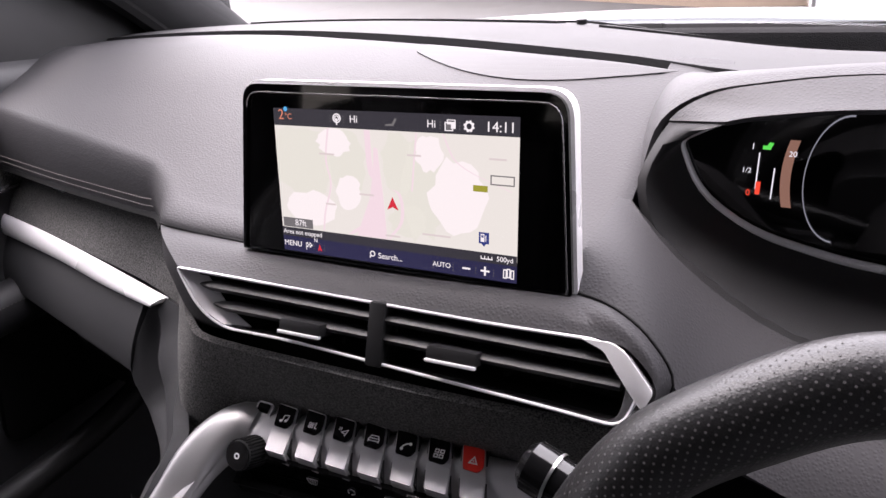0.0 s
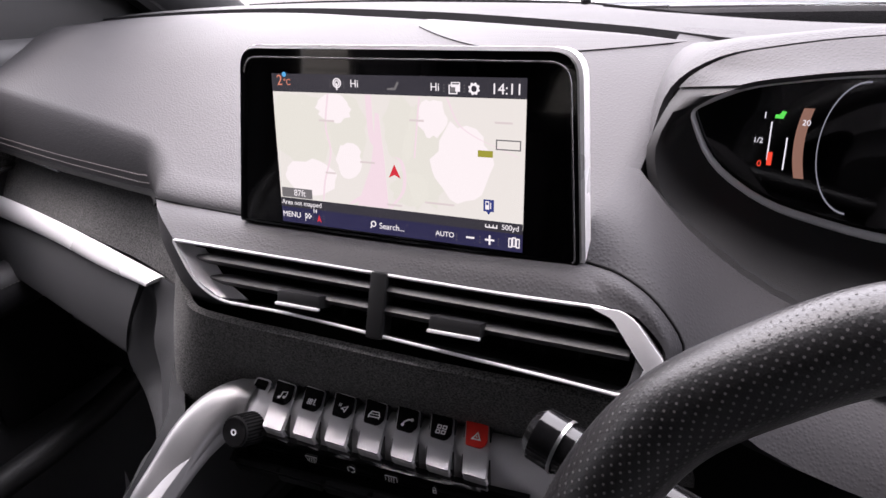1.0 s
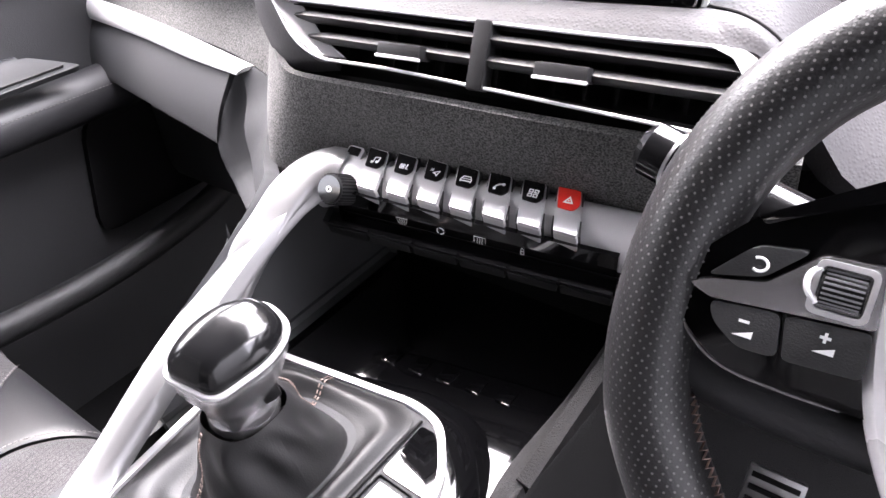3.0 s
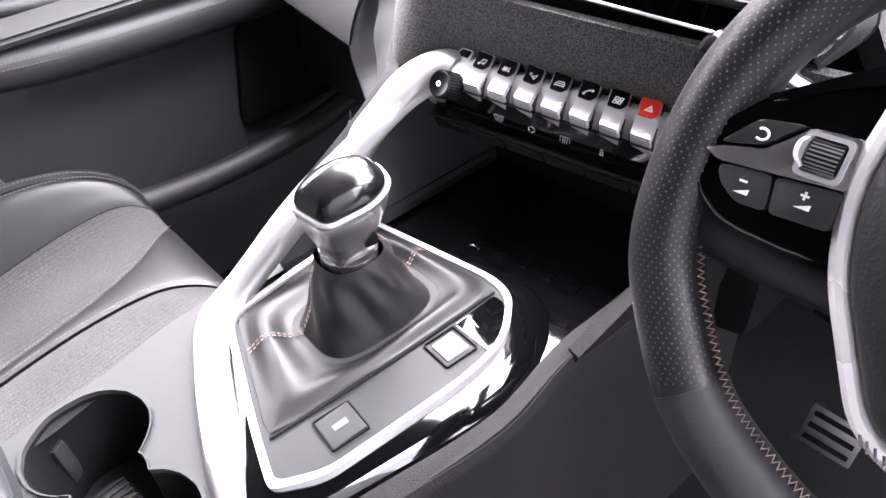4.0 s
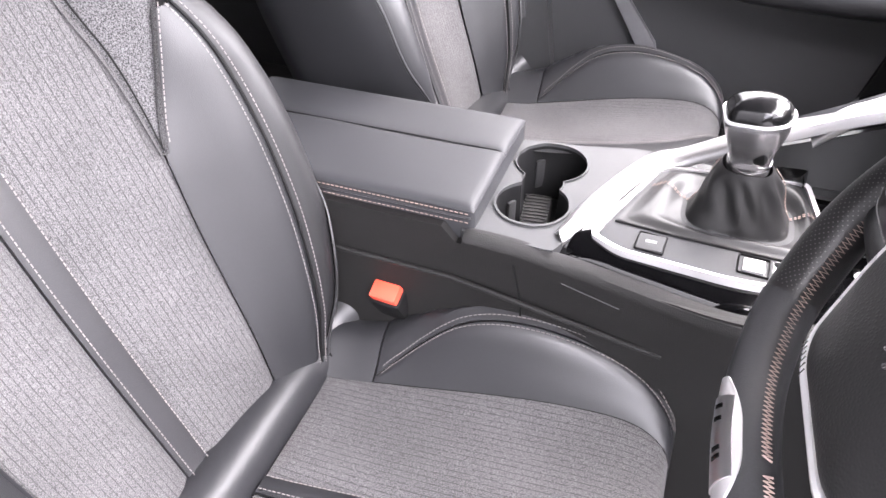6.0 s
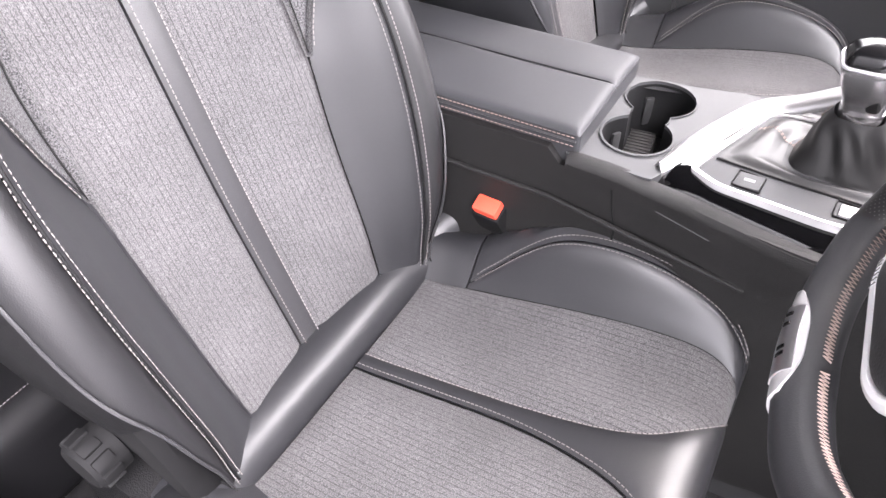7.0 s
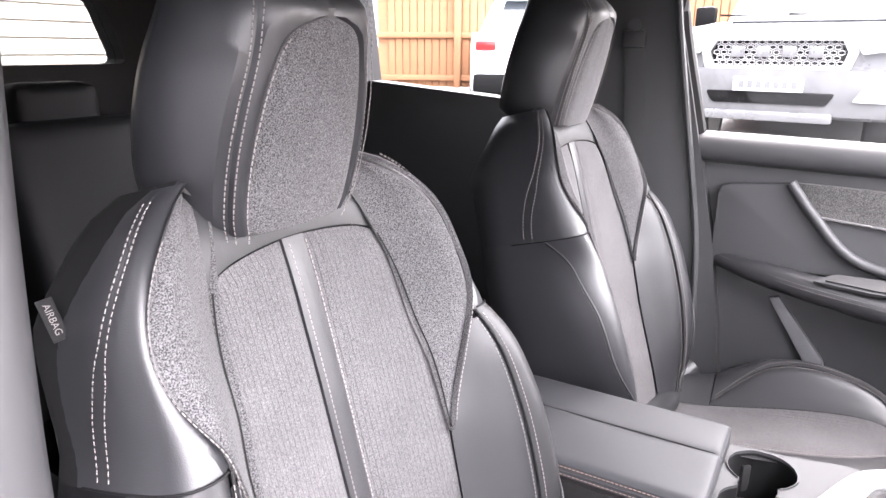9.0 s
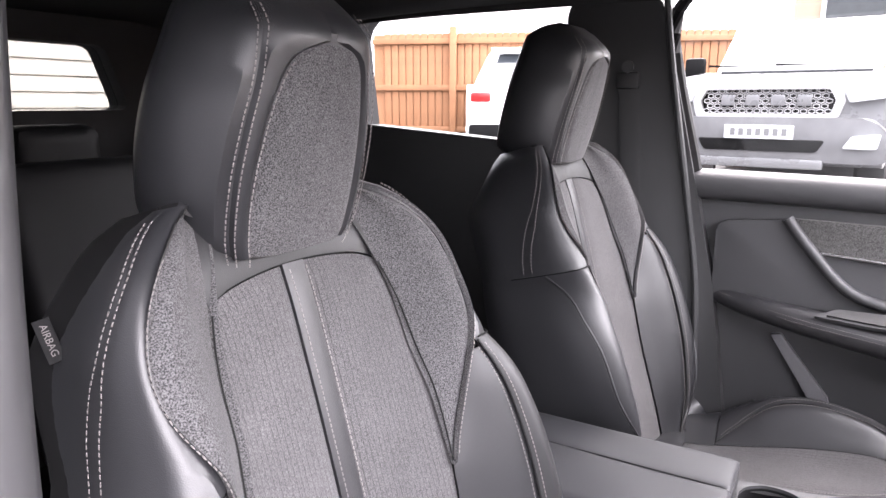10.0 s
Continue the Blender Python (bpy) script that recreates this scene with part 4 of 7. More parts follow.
flat("map", rect(-0.0882, 0.012, 0.0892, 0.0875), 0.0008, E_MAP, "cream road map")
flat("status_bar", rect(-0.0882, 0.0875, 0.0892, 0.099), 0.0009, E_BAR)
flat("menu_bar", rect(-0.0882, -0.0015, 0.0892, 0.0095), 0.0009, E_NAVY)
flat("notice_bar", rect(-0.0882, 0.0095, 0.0892, 0.016), 0.0012, E_BAR)
rng = random.Random(4)
blob = lambda cx, cy, rx, ry, k=22: [(max(-0.0882, min(0.0892, cx + rx * math.cos(a) * (0.8 + 0.3 * rng.random()))), max(0.016, min(0.0872, cy + ry * math.sin(a) * (0.8 + 0.3 * rng.random())))) for a in [math.tau * i / k for i in range(k)]]
for cx, cy, rx, ry in ((-0.067, 0.064, 0.026, 0.026), (-0.032, 0.066, 0.017, 0.024), (0.008, 0.068, 0.013, 0.022), (0.026, 0.05, 0.016, 0.034), (0.014, 0.03, 0.014, 0.012)):
    flat("map_field", blob(cx, cy, rx, ry), 0.00095, E_GREEN)
for cx, cy, rx, ry in ((-0.062, 0.032, 0.022, 0.012), (0.05, 0.05, 0.02, 0.024), (0.03, 0.075, 0.01, 0.012), (-0.04, 0.078, 0.014, 0.009), (-0.03, 0.045, 0.01, 0.012)):
    flat("map_town", blob(cx, cy, rx, ry), 0.001, E_TOWN)
for pts, w in (([(-0.014, 0.0873), (-0.012, 0.06), (-0.006, 0.05), (-0.012, 0.03), (-0.03, 0.0165)], 0.0022), ([(-0.044, 0.0873), (-0.047, 0.066), (-0.044, 0.05), (-0.05, 0.03), (-0.052, 0.0165)], 0.0007), ([(0.022, 0.0873), (0.02, 0.07), (0.018, 0.05)], 0.0006), ([(-0.006, 0.05), (0.008, 0.048), (0.01, 0.03), (0.0, 0.0165)], 0.0012), ([(0.04, 0.0873), (0.05, 0.07), (0.085, 0.055)], 0.0006)):
    p = path([(x, y, 0) for x, y in pts], 20)
    bm = bmesh.new()
    rows = [[bm.verts.new((q[0] + k * w, q[1], 0.0011)) for k in (-1, 1)] for q in p]
    for a, b in zip(rows, rows[1:]):
        bm.faces.new((a[0], a[1], b[1], b[0]))
    part("map_road", bm, E_ROAD, scr, "", False)
flat("main_road", [(-0.025, 0.0162), (-0.0014, 0.0162), (-0.0035, 0.046), (-0.005, 0.06), (-0.0066, 0.076), (-0.0095, 0.0765), (-0.0105, 0.06), (-0.014, 0.042)], 0.00105, E_ROAD, "pale pink main road")
flat("position_arrow", [(-0.0005, 0.0365), (0.0036, 0.0385), (0.008, 0.0365), (0.0036, 0.0452)], 0.0014, E_RED, "red position arrow")
flat("road_tag", rect(0.0603, 0.0538, 0.0698, 0.0577), 0.0014, E_TAG)
part("road_box", ring(rect(0.0715, 0.0585, 0.0868, 0.0645), rect(0.0722, 0.0592, 0.0861, 0.0638), 0.001, 0.0014), E_GREY, scr)
flat("fuel_tag", rect(0.0642, 0.0215, 0.071, 0.0288), 0.0014, E_BLUE)
flat("fuel_mark", rect(0.0655, 0.0228, 0.068, 0.0278), 0.0016, E_WHITE)
flat("fuel_window", rect(0.066, 0.0255, 0.0675, 0.0271), 0.0017, E_BLUE)
flat("fuel_hose", rect(0.0687, 0.0232, 0.0692, 0.027), 0.0016, E_WHITE)
flat("fuel_pointer", [(0.066, 0.0216), (0.0676, 0.0196), (0.0692, 0.0216)], 0.0014, E_BLUE)
flat("height_tag", rect(-0.0865, 0.0165, -0.061, 0.0232), 0.0014, E_GREY)
for x, y, w in ((-0.046, 0.07, 0.012), (-0.016, 0.045, 0.011), (0.02, 0.073, 0.01), (0.035, 0.023, 0.02), (0.076, 0.074, 0.011), (-0.045, 0.036, 0.008), (0.003, 0.019, 0.011)):
    flat("map_name", rect(x - w / 2, y - 0.0006, x + w / 2, y + 0.0006), 0.0013, glow_mat("map_name", (0.74, 0.69, 0.66), 1.1))
T = lambda name, s, size, x, y, mt, al="CENTER": letters(name, s, size, pose(x, y, 0.0014), mt, scr, al)
T("clock", "14:11", 0.0087, 0.0775, 0.0925, E_WHITE)
T("fan_left", "Hi", 0.0066, -0.0235, 0.0935, E_WHITE)
T("fan_right", "Hi", 0.0066, 0.0325, 0.0928, E_WHITE)
T("outside_temperature", "2", 0.0095, -0.0815, 0.0945, E_ORANGE)
T("degree_sign", "°C", 0.0055, -0.0755, 0.0935, E_ORANGE)
T("height", "87ft", 0.0062, -0.0715, 0.0198, E_WHITE)
T("notice", "Area not mapped", 0.0047, -0.0705, 0.0128, E_WHITE)
T("menu", "MENU", 0.0056, -0.0795, 0.0042, E_WHITE)
T("search", "Search...", 0.0056, 0.0005, 0.004, E_WHITE)
T("auto", "AUTO", 0.0046, 0.0385, 0.004, E_WHITE)
T("compass_letter", "N", 0.004, -0.0595, 0.0085, E_WHITE)
T("scale", "500yd", 0.0045, 0.0815, 0.0128, E_WHITE)
flat("zoom_out", rect(0.053, 0.0034, 0.0585, 0.0046), 0.0014, E_WHITE)
flat("zoom_in", rect(0.0655, 0.0034, 0.0715, 0.0046), 0.0014, E_WHITE)
flat("zoom_in_stem", rect(0.0679, 0.001, 0.0691, 0.007), 0.0015, E_WHITE)
flat("flag_pole", rect(-0.0682, 0.0008, -0.0678, 0.0064), 0.0014, E_WHITE)
for i in range(4):
    for j in range(3):
        if (i + j) % 2 == 0:
            flat("flag_check", rect(-0.0676 + 0.0012 * i, 0.0028 + 0.0012 * j, -0.0664 + 0.0012 * i, 0.004 + 0.0012 * j), 0.0014, E_WHITE)
flat("compass", [(-0.0585, 0.0008), (-0.0565, 0.0022), (-0.0545, 0.0008), (-0.0565, 0.0062)], 0.0014, E_RED)
for k in range(3):
    part("map_icon", ring(rect(0.0805 + 0.0024 * k, 0.001 + 0.0006 * (k % 2), 0.0827 + 0.0024 * k, 0.0068 + 0.0006 * (k % 2)), rect(0.081 + 0.0024 * k, 0.0016 + 0.0006 * (k % 2), 0.0822 + 0.0024 * k, 0.0062 + 0.0006 * (k % 2)), 0.001, 0.0014), E_WHITE, scr)
flat("scale_back", rect(0.0605, 0.0108, 0.0745, 0.0152), 0.00135, E_BAR)
flat("scale_bar", rect(0.0655, 0.0116, 0.0735, 0.0123), 0.0014, E_WHITE)
for k in range(4):
    flat("scale_tick", rect(0.0655 + 0.0024 * k, 0.0116, 0.0661 + 0.0024 * k, 0.0138), 0.0014, E_WHITE)
for x, y in ((-0.0415, 0.0935), (-0.0312, 0.0932), (0.0385, 0.0925), (0.0515, 0.0925), (-0.0617, 0.0042), (-0.0525, 0.0038), (0.0325, 0.0035), (0.0465, 0.0035), (0.0622, 0.0035), (0.0742, 0.0035)):
    for dy in (-0.0018, 0.0, 0.0018):
        flat("divider_dot", rect(x - 0.0003, y + dy - 0.0003, x + 0.0003, y + dy + 0.0003), 0.0014, E_GREY)
disc = lambda cx, cy, r, n=18: [(cx + r * math.cos(a), cy + r * math.sin(a)) for a in [math.tau * i / n for i in range(n)]]
cog = [(0.0575 + (0.0036 if (k // 2) % 2 else 0.0029) * math.cos(math.tau * k / 32), 0.0925 + (0.0036 if (k // 2) % 2 else 0.0029) * math.sin(math.tau * k / 32)) for k in range(32)]
part("gear_icon", ring(cog, disc(0.0575, 0.0925, 0.0018, 32), 0.001, 0.0014), E_WHITE, scr)
part("window_icon", ring(rect(0.0415, 0.0892, 0.047, 0.0945), rect(0.0421, 0.0898, 0.0464, 0.0939), 0.001, 0.0014), E_WHITE, scr)
flat("window_lines", rect(0.0427, 0.0905, 0.0458, 0.0932), 0.0014, E_GREY)
part("window_icon", ring(rect(0.043, 0.0906, 0.0486, 0.096), rect(0.0435, 0.0947, 0.0481, 0.0955), 0.0009, 0.0013), E_WHITE, scr)
part("podcast_icon", ring(disc(-0.0365, 0.0938, 0.0031), disc(-0.0365, 0.0938, 0.0024), 0.001, 0.0014), E_WHITE, scr)
part("podcast_icon", ring(disc(-0.0365, 0.0938, 0.0018), disc(-0.0365, 0.0938, 0.0012), 0.001, 0.0014), E_WHITE, scr)
flat("podcast_stem", rect(-0.037, 0.0895, -0.036, 0.0938), 0.0015, E_WHITE)
flat("search_handle", [(-0.0158, 0.0022), (-0.0152, 0.0016), (-0.0142, 0.0032), (-0.0148, 0.0038)], 0.0014, E_WHITE)
part("search_icon", ring(disc(-0.0133, 0.0048, 0.002), disc(-0.0133, 0.0048, 0.0014), 0.001, 0.0014), E_WHITE, scr)
flat("frost_dot", disc(-0.0775, 0.0985, 0.0016), 0.0015, glow_mat("mark_cyan", (0.1, 0.5, 0.9), 1))
flat("airflow_icon", [(0.0, 0.0905), (0.006, 0.0905), (0.0085, 0.095), (0.007, 0.0955), (0.005, 0.092), (0.0, 0.0915)], 0.0014, E_GREY)


# ---- centre console ----
CORE[0] = Vector((0.0, -0.2, 0.5))
con = thing("centre_console", (0, -0.2, 0.3), "dark centre console between the seats with gloss black and silver trim", "centre console")
con.matrix_basis = Matrix.Identity(4)
ZC = 0.776
part("console_body", slab(rounded([(-0.09, -0.86), (0.11, -0.86), (0.11, -0.46), (0.12, -0.34), (0.135, -0.2), (0.125, -0.09), (-0.125, -0.09), (-0.115, -0.3), (-0.09, -0.46)], 0.02), 0.3, 0.7, 0.01), PLASTIC, con)
# the deck: a frame round the cup holders, then the plate under the gear lever
cup_o = rounded([(-0.09, -0.476), (0.108, -0.476), (0.108, -0.375), (0.08, -0.365), (-0.09, -0.285), (-0.121, -0.264), (-0.119, -0.325), (-0.104, -0.385), (-0.1, -0.43)], 0.004, 4)
CUPS = [(-0.053, -0.414, 0.043), (0.037, -0.415, 0.041)]


def two_cups(n=96):
    pts = []
    (x0, y0, r0), (x1, y1, r1) = CUPS
    for i in range(n):
        a = math.tau * i / n
        c, s = math.cos(a), math.sin(a)
        best = max(k for k in [0.012 + 0.001 * j for j in range(90)] if any(math.hypot((x0 + x1) / 2 + k * c - x, (y0 + y1) / 2 + k * s - y) < r for x, y, r in CUPS) or k < 0.0245)
        pts.append(((x0 + x1) / 2 + best * c, (y0 + y1) / 2 + best * s))
    return pts


cup_i = two_cups()


def match(outline, inner):
    """Points on the outline in the directions of the inner ones from their middle."""
    cx, cy = sum(p[0] for p in inner) / len(inner), sum(p[1] for p in inner) / len(inner)
    res = []
    for x, y in inner:
        d = Vector((x - cx, y - cy)).normalized()
        best = None
        for a, b in zip(outline, outline[1:] + outline[:1]):
            ex, ey = b[0] - a[0], b[1] - a[1]
            den = d.x * ey - d.y * ex
            if abs(den) < 1e-9:
                continue
            t = ((a[0] - cx) * ey - (a[1] - cy) * ex) / den
            u = ((a[0] - cx) * d.y - (a[1] - cy) * d.x) / den
            if t > 0 and -1e-6 <= u <= 1.000001 and (best is None or t < best):
                best = t
        res.append((cx + d.x * best, cy + d.y * best))
    return res


part("cup_deck", ring(match(cup_o, cup_i), cup_i, ZC - 0.03, ZC - 0.002), PLASTIC_GREY, con, "dark grey cup holder deck")
rim = [(x + (x + 0.008) * 0.02, y + (y + 0.4145) * 0.03) for x, y in cup_i]
part("cup_lip", ring(rim, [(x - (x + 0.008) * 0.015, y - (y + 0.4145) * 0.02) for x, y in cup_i], ZC - 0.004, ZC + 0.0005), PLASTIC_GREY, con)
bm = bmesh.new()
lo, hi = [[bm.verts.new((x if z else x * 0.9, (y if z else y * 0.9 - 0.042), ZC - 0.002 if z else ZC - 0.085)) for x, y in cup_i] for z in (0, 1)]
for i in range(len(lo)):
    j = (i + 1) % len(lo)
    bm.faces.new((lo[i], lo[j], hi[j], hi[i]))
bm.faces.new(lo)
part("cup_well", bm, BLACK, con, "black cup holder wells")
part("cup_saddle", box(0.1, 0.034, 0.036, 0.008, pose(-0.003, -0.419, ZC - 0.066, 0, 0, 7)), SIDE, con, "ribbed bridge between the wells")
for k in range(14):
    part("saddle_rib", box(0.0012, 0.032, 0.0012, 0, pose(-0.045 + 0.0065 * k, -0.4245 + 0.0008 * k, ZC - 0.0475, 0, 0, 7)), SIDE, con)
for x, y, a in ((-0.086, -0.434, 40), (-0.03, -0.382, 60), (0.012, -0.444, 60), (0.068, -0.392, 50)):
    part("cup_finger", box(0.005, 0.012, 0.04, 0.002, pose(x, y, ZC - 0.042, 0, 0, a)), PLASTIC, con)
# silver buttress: from the key bar down to the deck and across to its point
R_OUT = [(-0.096, -0.04, 0.9), (-0.108, -0.062, 0.893), (-0.1135, -0.1, 0.877), (-0.113, -0.2, 0.833), (-0.108, -0.268, 0.796), (-0.098, -0.304, 0.785), (-0.055, -0.33, 0.783), (0.02, -0.36, 0.782), (0.08, -0.377, 0.779)]
R_IN = [(-0.078, -0.062, 0.896), (-0.084, -0.085, 0.888), (-0.086, -0.13, 0.868), (-0.086, -0.2, 0.83), (-0.084, -0.258, 0.796), (-0.075, -0.284, 0.786), (-0.045, -0.304, 0.785), (0.03, -0.333, 0.784), (0.088, -0.372, 0.779)]
ro, ri = path(R_OUT, 60), path(R_IN, 60)
NARROW = curve([(0, 1), (20, 0.92), (36, 0.74), (48, 0.68), (60, 0.85)])


def buttress(u, v):
    i = int(round(v))
    o = Vector(ro[i])
    n = o.lerp(Vector(ri[i]), NARROW(i))
    mid = o.lerp(n, max(0, min(1, u)))
    if 0 <= u <= 1:
        mid.z += 0.0018 * math.sin(math.pi * u)
    elif u < 0:
        mid += Vector((-0.003, -0.002, -0.05 * -u * 1.2)) if i < 46 else Vector((0, -0.003, 0.05 * u))
    else:
        mid += Vector((0.004, 0.004, -0.05 * (u - 1)))
    return mid


part("buttress", sheet(buttress, [-0.2, -0.1, 0, 0.15, 0.35, 0.5, 0.65, 0.85, 1, 1.1, 1.2], range(61), 0.003), BUTTRESS, con, "broad satin silver buttress")
ELBOW = path([(-0.074, -0.0347, 0.8912), (-0.084, -0.0385, 0.893), (-0.0945, -0.054, 0.8895), (-0.099, -0.074, 0.8815), (-0.1, -0.1, 0.8665), (-0.0995, -0.15, 0.841)], 28)


def elbow(a, i):
    """Round where it meets the key bar, flat-topped where it joins the buttress."""
    k = min(1.0, i / 14)
    p, q = Vector(ELBOW[max(0, i - 1)]), Vector(ELBOW[min(28, i + 1)])
    t = (q - p).normalized()
    side = t.cross(Vector((0.25, -0.1, 1))).normalized()
    up = side.cross(t).normalized()
    c, d = math.cos(a), math.sin(a)
    e = 1.0 - 0.5 * k
    c, d = math.copysign(abs(c) ** e, c), math.copysign(abs(d) ** e, d)
    sink = 0.014 * max(0.0, (i - 19) / 9) ** 1.5
    return Vector(ELBOW[i]) - up * sink + (0.0212 - 0.0062 * k) * c * side + (0.0205 - 0.0145 * k) * d * up + up * 0.009 * k


part("buttress_elbow", sheet(elbow, lin(0, math.tau, 40), range(29)), BUTTRESS, con, "satin silver elbow that flattens into the buttress")
# gloss black surround and gear plate
gl_o = rounded([(-0.095, -0.285), (0.076, -0.379), (0.099, -0.369), (0.121, -0.247), (0.127, -0.19), (0.116, -0.14), (0.094, -0.1), (0.06, -0.09), (-0.09, -0.11)], [0.02, 0.006, 0.012, 0.03, 0.03, 0.03, 0.02, 0.02, 0.02], 4)
pl_o = rounded([(-0.083, -0.291), (0.03, -0.331), (0.076, -0.345), (0.0925, -0.315), (0.101, -0.2), (0.0965, -0.155), (0.068, -0.118), (0.042, -0.112), (-0.1, -0.132), (-0.094, -0.2)], [0.014, 0.03, 0.008, 0.012, 0.03, 0.02, 0.014, 0.02, 0.012, 0.03], 5)
pl_c = (sum(p[0] for p in pl_o) / len(pl_o), sum(p[1] for p in pl_o) / len(pl_o))
shrink = lambda k: [(pl_c[0] + (x - pl_c[0]) * k, pl_c[1] + (y - pl_c[1]) * k) for x, y in pl_o]
gl_m = match(gl_o, pl_o)


def surround(u, k):
    """Gloss skin from under the plate's rim (u = 0), over a shoulder, to its outer edge (u = 1)."""
    a, b = shrink(0.97)[k % len(pl_o)], gl_m[k % len(pl_o)]
    x, y = a[0] + (b[0] - a[0]) * u, a[1] + (b[1] - a[1]) * u
    return Vector((x, y, ZC + 0.003 - 0.22 * max(0.0, x - 0.07) - 0.011 * u ** 3))


part("gloss_surround", sheet(surround, lin(0, 1, 14), range(len(pl_o) + 1), 0.02), GLOSS, con, "gloss black surround")
part("plate_rim", ring(pl_o, shrink(0.95), ZC - 0.006, ZC + 0.0055), SILVER_PAINT, con, "satin silver rim")
part("gear_plate", slab(shrink(0.955), ZC - 0.02, ZC + 0.002, 0.001), PANEL, con, "smooth dark grey plate")
part("plate_gloss", slab(rounded([(0.055, -0.127), (0.068, -0.127), (0.09, -0.152), (0.0945, -0.1705), (0.086, -0.1705), (0.0555, -0.1695)], 0.003), ZC + 0.001, ZC + 0.0032, 0.0008), GLOSS, con)
part("plate_seam", tube(path([(0.042, -0.324, ZC + 0.003), (0.049, -0.235, ZC + 0.003), (0.0525, -0.124, ZC + 0.003)], 12), 0.0014, 6), BLACK, con)
for nm, x, y, a, lab in (("parking_brake_switch", 0.0695, -0.187, -4, "silver parking brake switch"), ("mode_button", 0.0675, -0.2845, -5, "dark mode button with silver mark")):
    sw = part(nm, ring(rounded(rect(-0.0145, -0.0145, 0.0145, 0.0145), 0.002), rounded(rect(-0.0137, -0.0137, 0.0137, 0.0137), 0.002), ZC + 0.002, ZC + 0.0042, pose(x, y, 0, 0, 0, a)), BLACK, con, lab)
    part("key_cap", box(0.0265 if "mode" in nm else 0.02, 0.0265 if "mode" in nm else 0.02, 0.005, 0.0015, pose(x, y, ZC + 0.002, 4, 0, a)), SILVER_PAINT if "brake" in nm else PLASTIC_GREY, sw)
    part("key_mark", box(0.005, 0.011, 0.001, 0.0003, pose(x, y, ZC + 0.0045, 4, 0, a)), GREY_MARK if "mode" in nm else WHITE_MARK, sw)
# gear lever
lever = thing("gear_lever", (0, 0, 0), "gear lever with silver and gloss black knob over a leather gaiter", "gear lever")
B0, B1 = Vector((-0.01, -0.205, ZC + 0.002)), Vector((-0.004, -0.212, 0.852))


LEATHER_EDGE = rounded([(-0.077, -0.283), (0.03, -0.321), (0.0405, -0.323), (0.047, -0.235), (0.0505, -0.128), (0.036, -0.118), (-0.093, -0.137), (-0.088, -0.2)], 0.008, 3)


def edge_radius(a):
    """How far the leather's edge lies from the lever's foot in the direction a."""
    d = Vector((math.cos(a), math.sin(a)))
    best = 0.2
    for p, q in zip(LEATHER_EDGE, LEATHER_EDGE[1:] + LEATHER_EDGE[:1]):
        ex, ey = q[0] - p[0], q[1] - p[1]
        den = d.x * ey - d.y * ex
        if abs(den) < 1e-9:
            continue
        t = ((p[0] - B0.x) * ey - (p[1] - B0.y) * ex) / den
        u = ((p[0] - B0.x) * d.y - (p[1] - B0.y) * d.x) / den
        if t > 0 and -1e-6 <= u <= 1.000001:
            best = min(best, t)
    return best


def gaiter(a, v):
    """Leather from its edge in the plate (v = 0) over a slack fold up to the collar (v = 1)."""
    ca, sa = math.cos(a), math.sin(a)
    foot = 1.0 / (abs(ca / 0.04) ** 3.5 + abs(sa / 0.056) ** 3.5) ** (1 / 3.5)
    edge = max(edge_radius(a), foot + 0.004)
    top = 1.0 / (abs(ca / 0.0235) ** 2.8 + abs(sa / 0.026) ** 2.8) ** (1 / 2.8)
    if v < 0.34:
        t = v / 0.34
        r = edge + (foot - edge) * t
        slack = min(1.0, (edge - foot) / 0.03)
        z = 0.0015 + 0.007 * slack * math.sin(math.pi * min(1.0, t * 1.05)) ** 2 * (1 + 0.4 * math.sin(3 * a + 1)) - 0.001 * t
    else:
        t = (v - 0.34) / 0.66
        k = curve([(0, 0.0), (0.08, 0.2), (0.25, 0.46), (0.55, 0.7), (0.85, 0.93), (1, 1.08)])(t)
        crease = 0.0025 * math.sin(4 * a + 0.6) * math.sin(math.pi * t) + 0.0016 * math.sin(9 * a + 7 * t) * math.sin(math.pi * t) ** 2
        r = foot + (top - foot) * k + crease
        z = 0.0005 + 0.0665 * curve([(0, 0.0), (0.08, 0.03), (0.25, 0.25), (0.6, 0.66), (1, 1.0)])(t) - 0.002 * math.exp(-((t - 0.05) / 0.05) ** 2)
    lean = max(0.0, (v - 0.34) / 0.66)
    return Vector((B0.x + (B1.x - B0.x) * lean + r * ca, B0.y + (B1.y - B0.y) * lean + r * sa, B0.z + z))


part("gaiter", sheet(gaiter, lin(0, math.tau, 80), lin(0, 1, 44)), GAITER, lever, "folded black leather gaiter")
for a in (1.82, 4.45):
    q = [gaiter(a + 0.012, v) for v in lin(0.03, 0.95, 70)]
    q2 = [gaiter(a - 0.03, v) for v in lin(0.03, 0.95, 70)]
    st = stitches([p + Vector((0, 0, 0.001)) for p in q], step=0.0045, length=0.003)
    stitches([p + Vector((0, 0, 0.001)) for p in q2], step=0.0045, length=0.003, bm=st)
    part("stitching", st, THREAD_DULL, lever)
part("collar", tube([(-0.004, -0.212, 0.843), (-0.003, -0.212, 0.85), (-0.003, -0.212, 0.853)], 0.021, 20), NECK_SILVER, lever, "silver collar")


